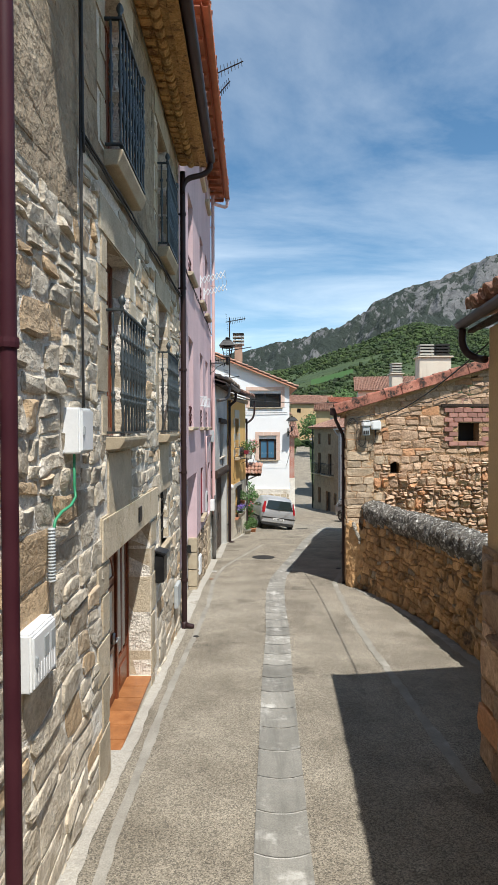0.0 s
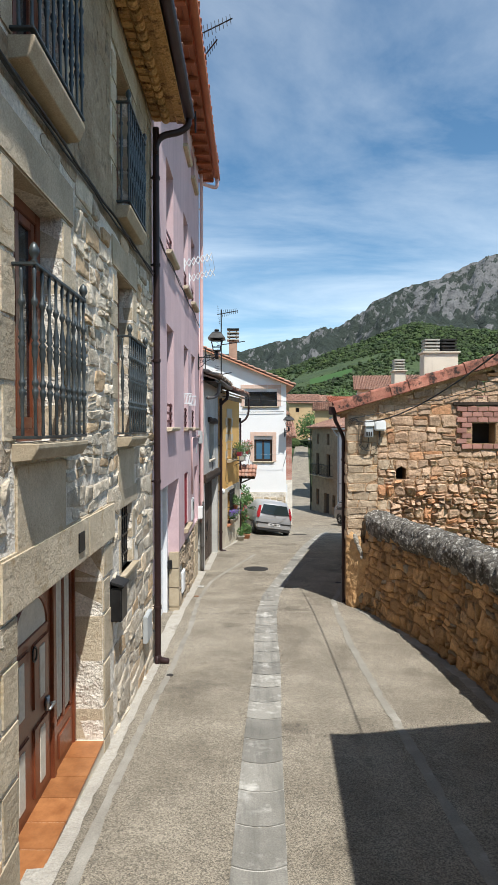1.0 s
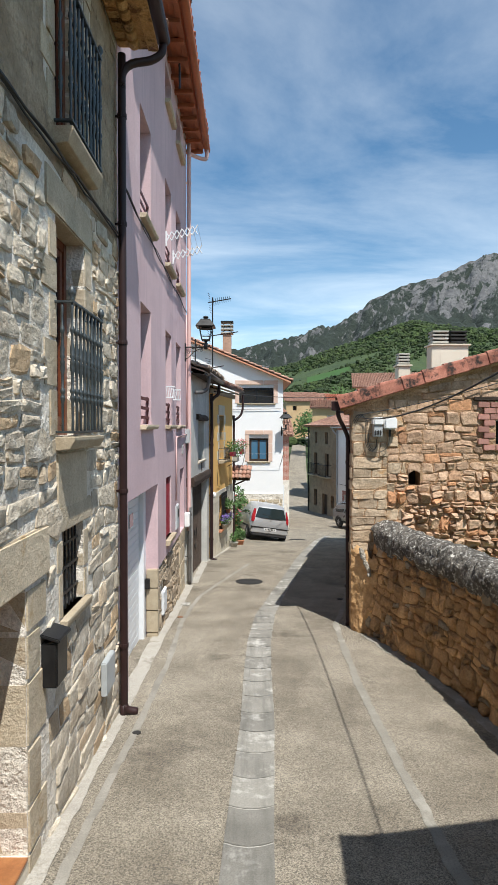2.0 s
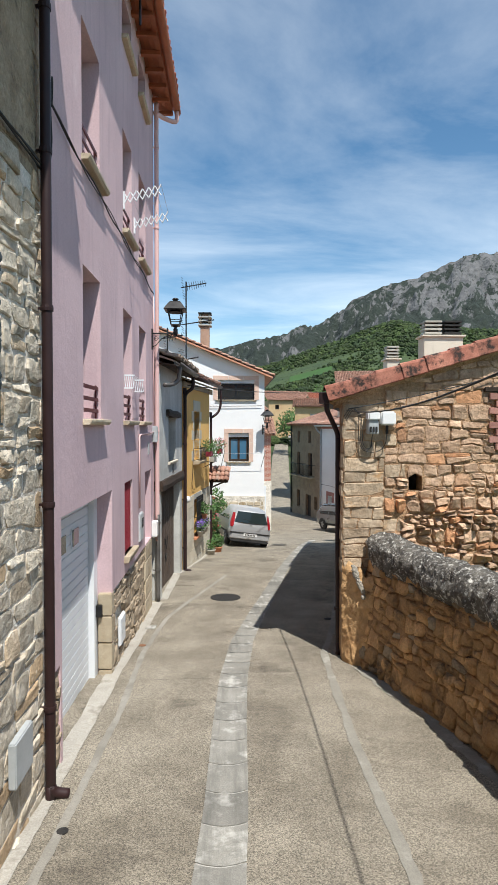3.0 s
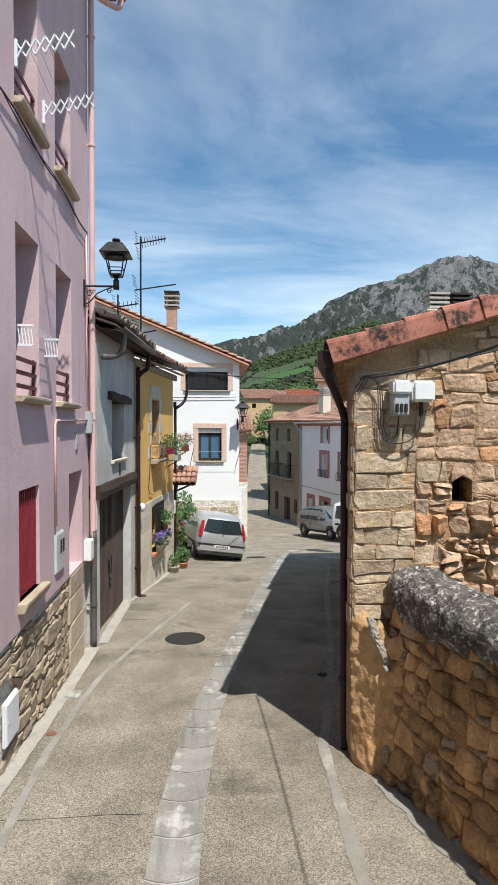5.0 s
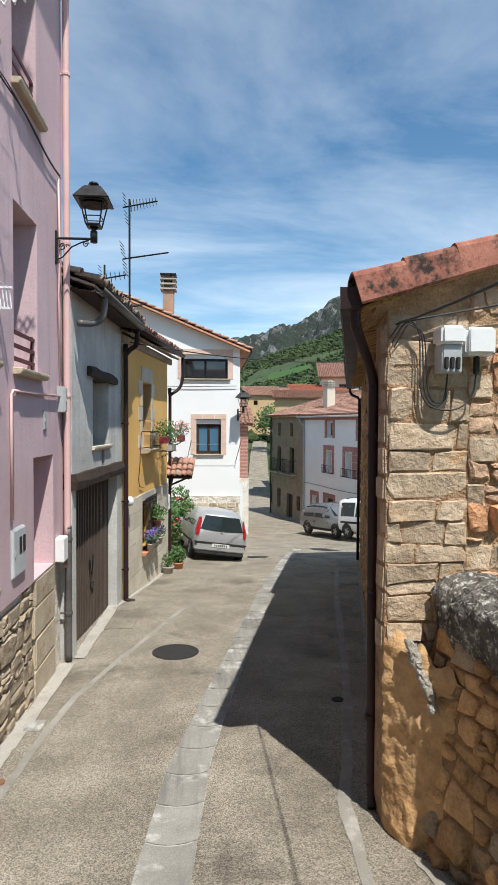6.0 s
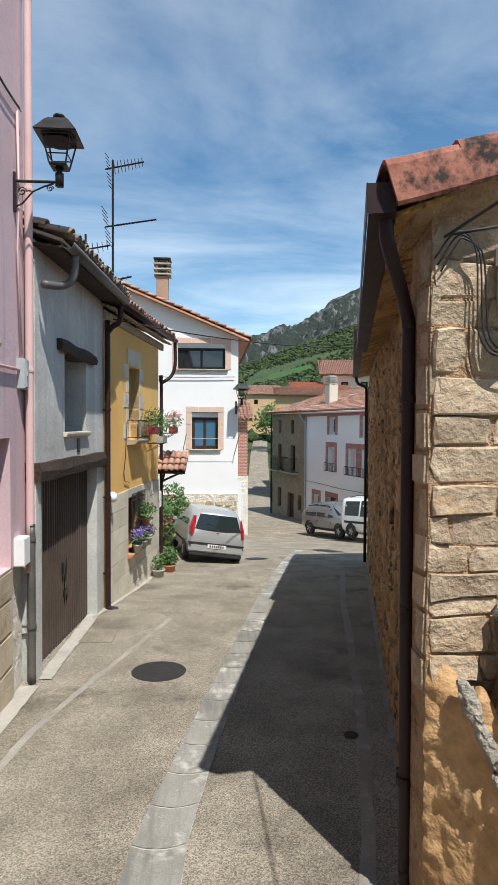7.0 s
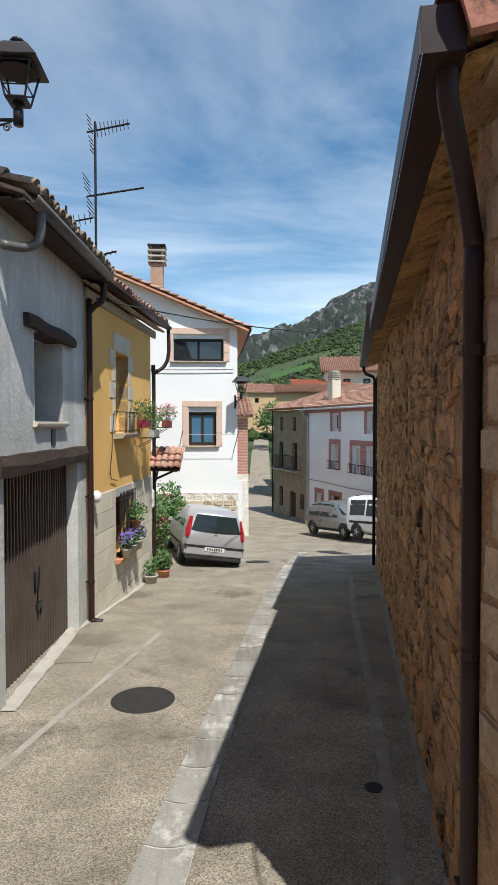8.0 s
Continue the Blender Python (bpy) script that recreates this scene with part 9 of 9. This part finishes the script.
for p, q, c, d in TEETH:
    rows += masonry(p + 0.01, q, c, d - 0.02, (0.21, 0.23), (0.2, 0.4), (), int(c * 100), 0.012, None, deep=(0.008, 0.024), split=0.2, jag=0.12, wob=0.1)
lay_stones(rows, B_WALL, M_QUOIN, M_QUOIN, lambda u, z: -z, y0=0.03, most=60, inset=0.10, rough=1.4)
rows = masonry(EDGE, 6.6, 2.55, 5.5, (0.11, 0.25), (0.15, 0.46), B_HOLES + TEETH, 10, 0.012, lambda u: verge(u) - 0.04, deep=(0.010, 0.034), split=0.35, wob=0.7, jag=0.16)
low_part = masonry(EDGE, 6.6, -0.7, 2.5, (0.08, 0.18), (0.09, 0.27), B_HOLES + TEETH, 20, 0.014, None, lambda u: -0.8, deep=(0.035, 0.11), split=0.25, jag=0.30, wob=1.0)
for o, u, z, d in low_part:                          # the face crumbles away lower down and away from the corner
    k = (2.45 - z + 0.7 * noise.noise((u * 1.7, z * 1.7, 4.0))) / 0.5
    k = min(max(min(k, (u - 0.7 + 0.4 * noise.noise((z * 2.0, u, 8.0))) / 0.3), 0.0), 1.0)
    rows.append((o, u, z, d * (0.3 + 0.7 * k)))
lay_stones(rows, B_WALL, M_OCHRE, M_OCHRE_I, lambda u, z: abs(u - 1.2) + abs(z - 2.4), y0=0.03, most=240, inset=0.24)
rows = masonry(0.05, LEN - 0.27, -1.6, 3.5, (0.11, 0.22), (0.14, 0.36), [(8.15, 8.6, 2.15, 3.05)], 11, 0.020, None, None, deep=(0.006, 0.034), jag=0.24, wob=0.8)
lay_stones(rows, B_SIDE, M_LICHEN, M_LICHEN_I, lambda u, z: -u + abs(z - 1.5), inset=0.24)
# garden wall: laid along its curve
gl = [0.0]
for p, q in zip(GWP, GWP[1:]):
    gl.append(gl[-1] + math.dist(p, q))


def on_curve(u, y, z):
    k = min(max(int(np.searchsorted(gl, u)), 1), len(GWP) - 1)
    (xa, ya), (xb, yb) = GWP[k - 1], GWP[k]
    f = (u - gl[k - 1]) / (gl[k] - gl[k - 1])
    d = math.hypot(xb - xa, yb - ya)
    nx, ny = (yb - ya) / d, -(xb - xa) / d           # out towards the street
    yy = ya + (yb - ya) * f
    return (xa + (xb - xa) * f + 0.045 - nx * y - batter(yy, z), yy - ny * y, z)


rows = masonry(0.05, gl[-1] - 0.05, -0.75, 1.30, (0.10, 0.24), (0.13, 0.36), (), 13, 0.014, lambda u: cap_z(on_curve(u, 0, 0)[1]) - 0.08, lambda u: fall(on_curve(u, 0, 0)[1]), deep=(0.015, 0.065), jag=0.22, wob=0.9)
lay_stones(rows, GWALL, M_GARDEN, M_GARDEN_I, lambda u, z: u, place=on_curve, inset=0.2, smooth=True)
rows = masonry(0.02, 6.0, -0.3, 2.0, (0.20, 0.36), (0.35, 0.7), (), 15, 0.016, deep=(0.03, 0.06), split=0.15)
lay_stones(rows, NBASE, M_OCHRE, M_OCHRE_I, lambda u, z: u, y0=-0.04)
rows = masonry(-4.0, 2.10, -2.6, -0.34, (0.17, 0.25), (0.25, 0.48), (), 16, 0.03, deep=(0.01, 0.03), split=0.1, jag=0.14, wob=0.2)
lay_stones(rows, WP, M_DRESSED, M_DRESSED, lambda u, z: -u, y0=-0.05, most=60)
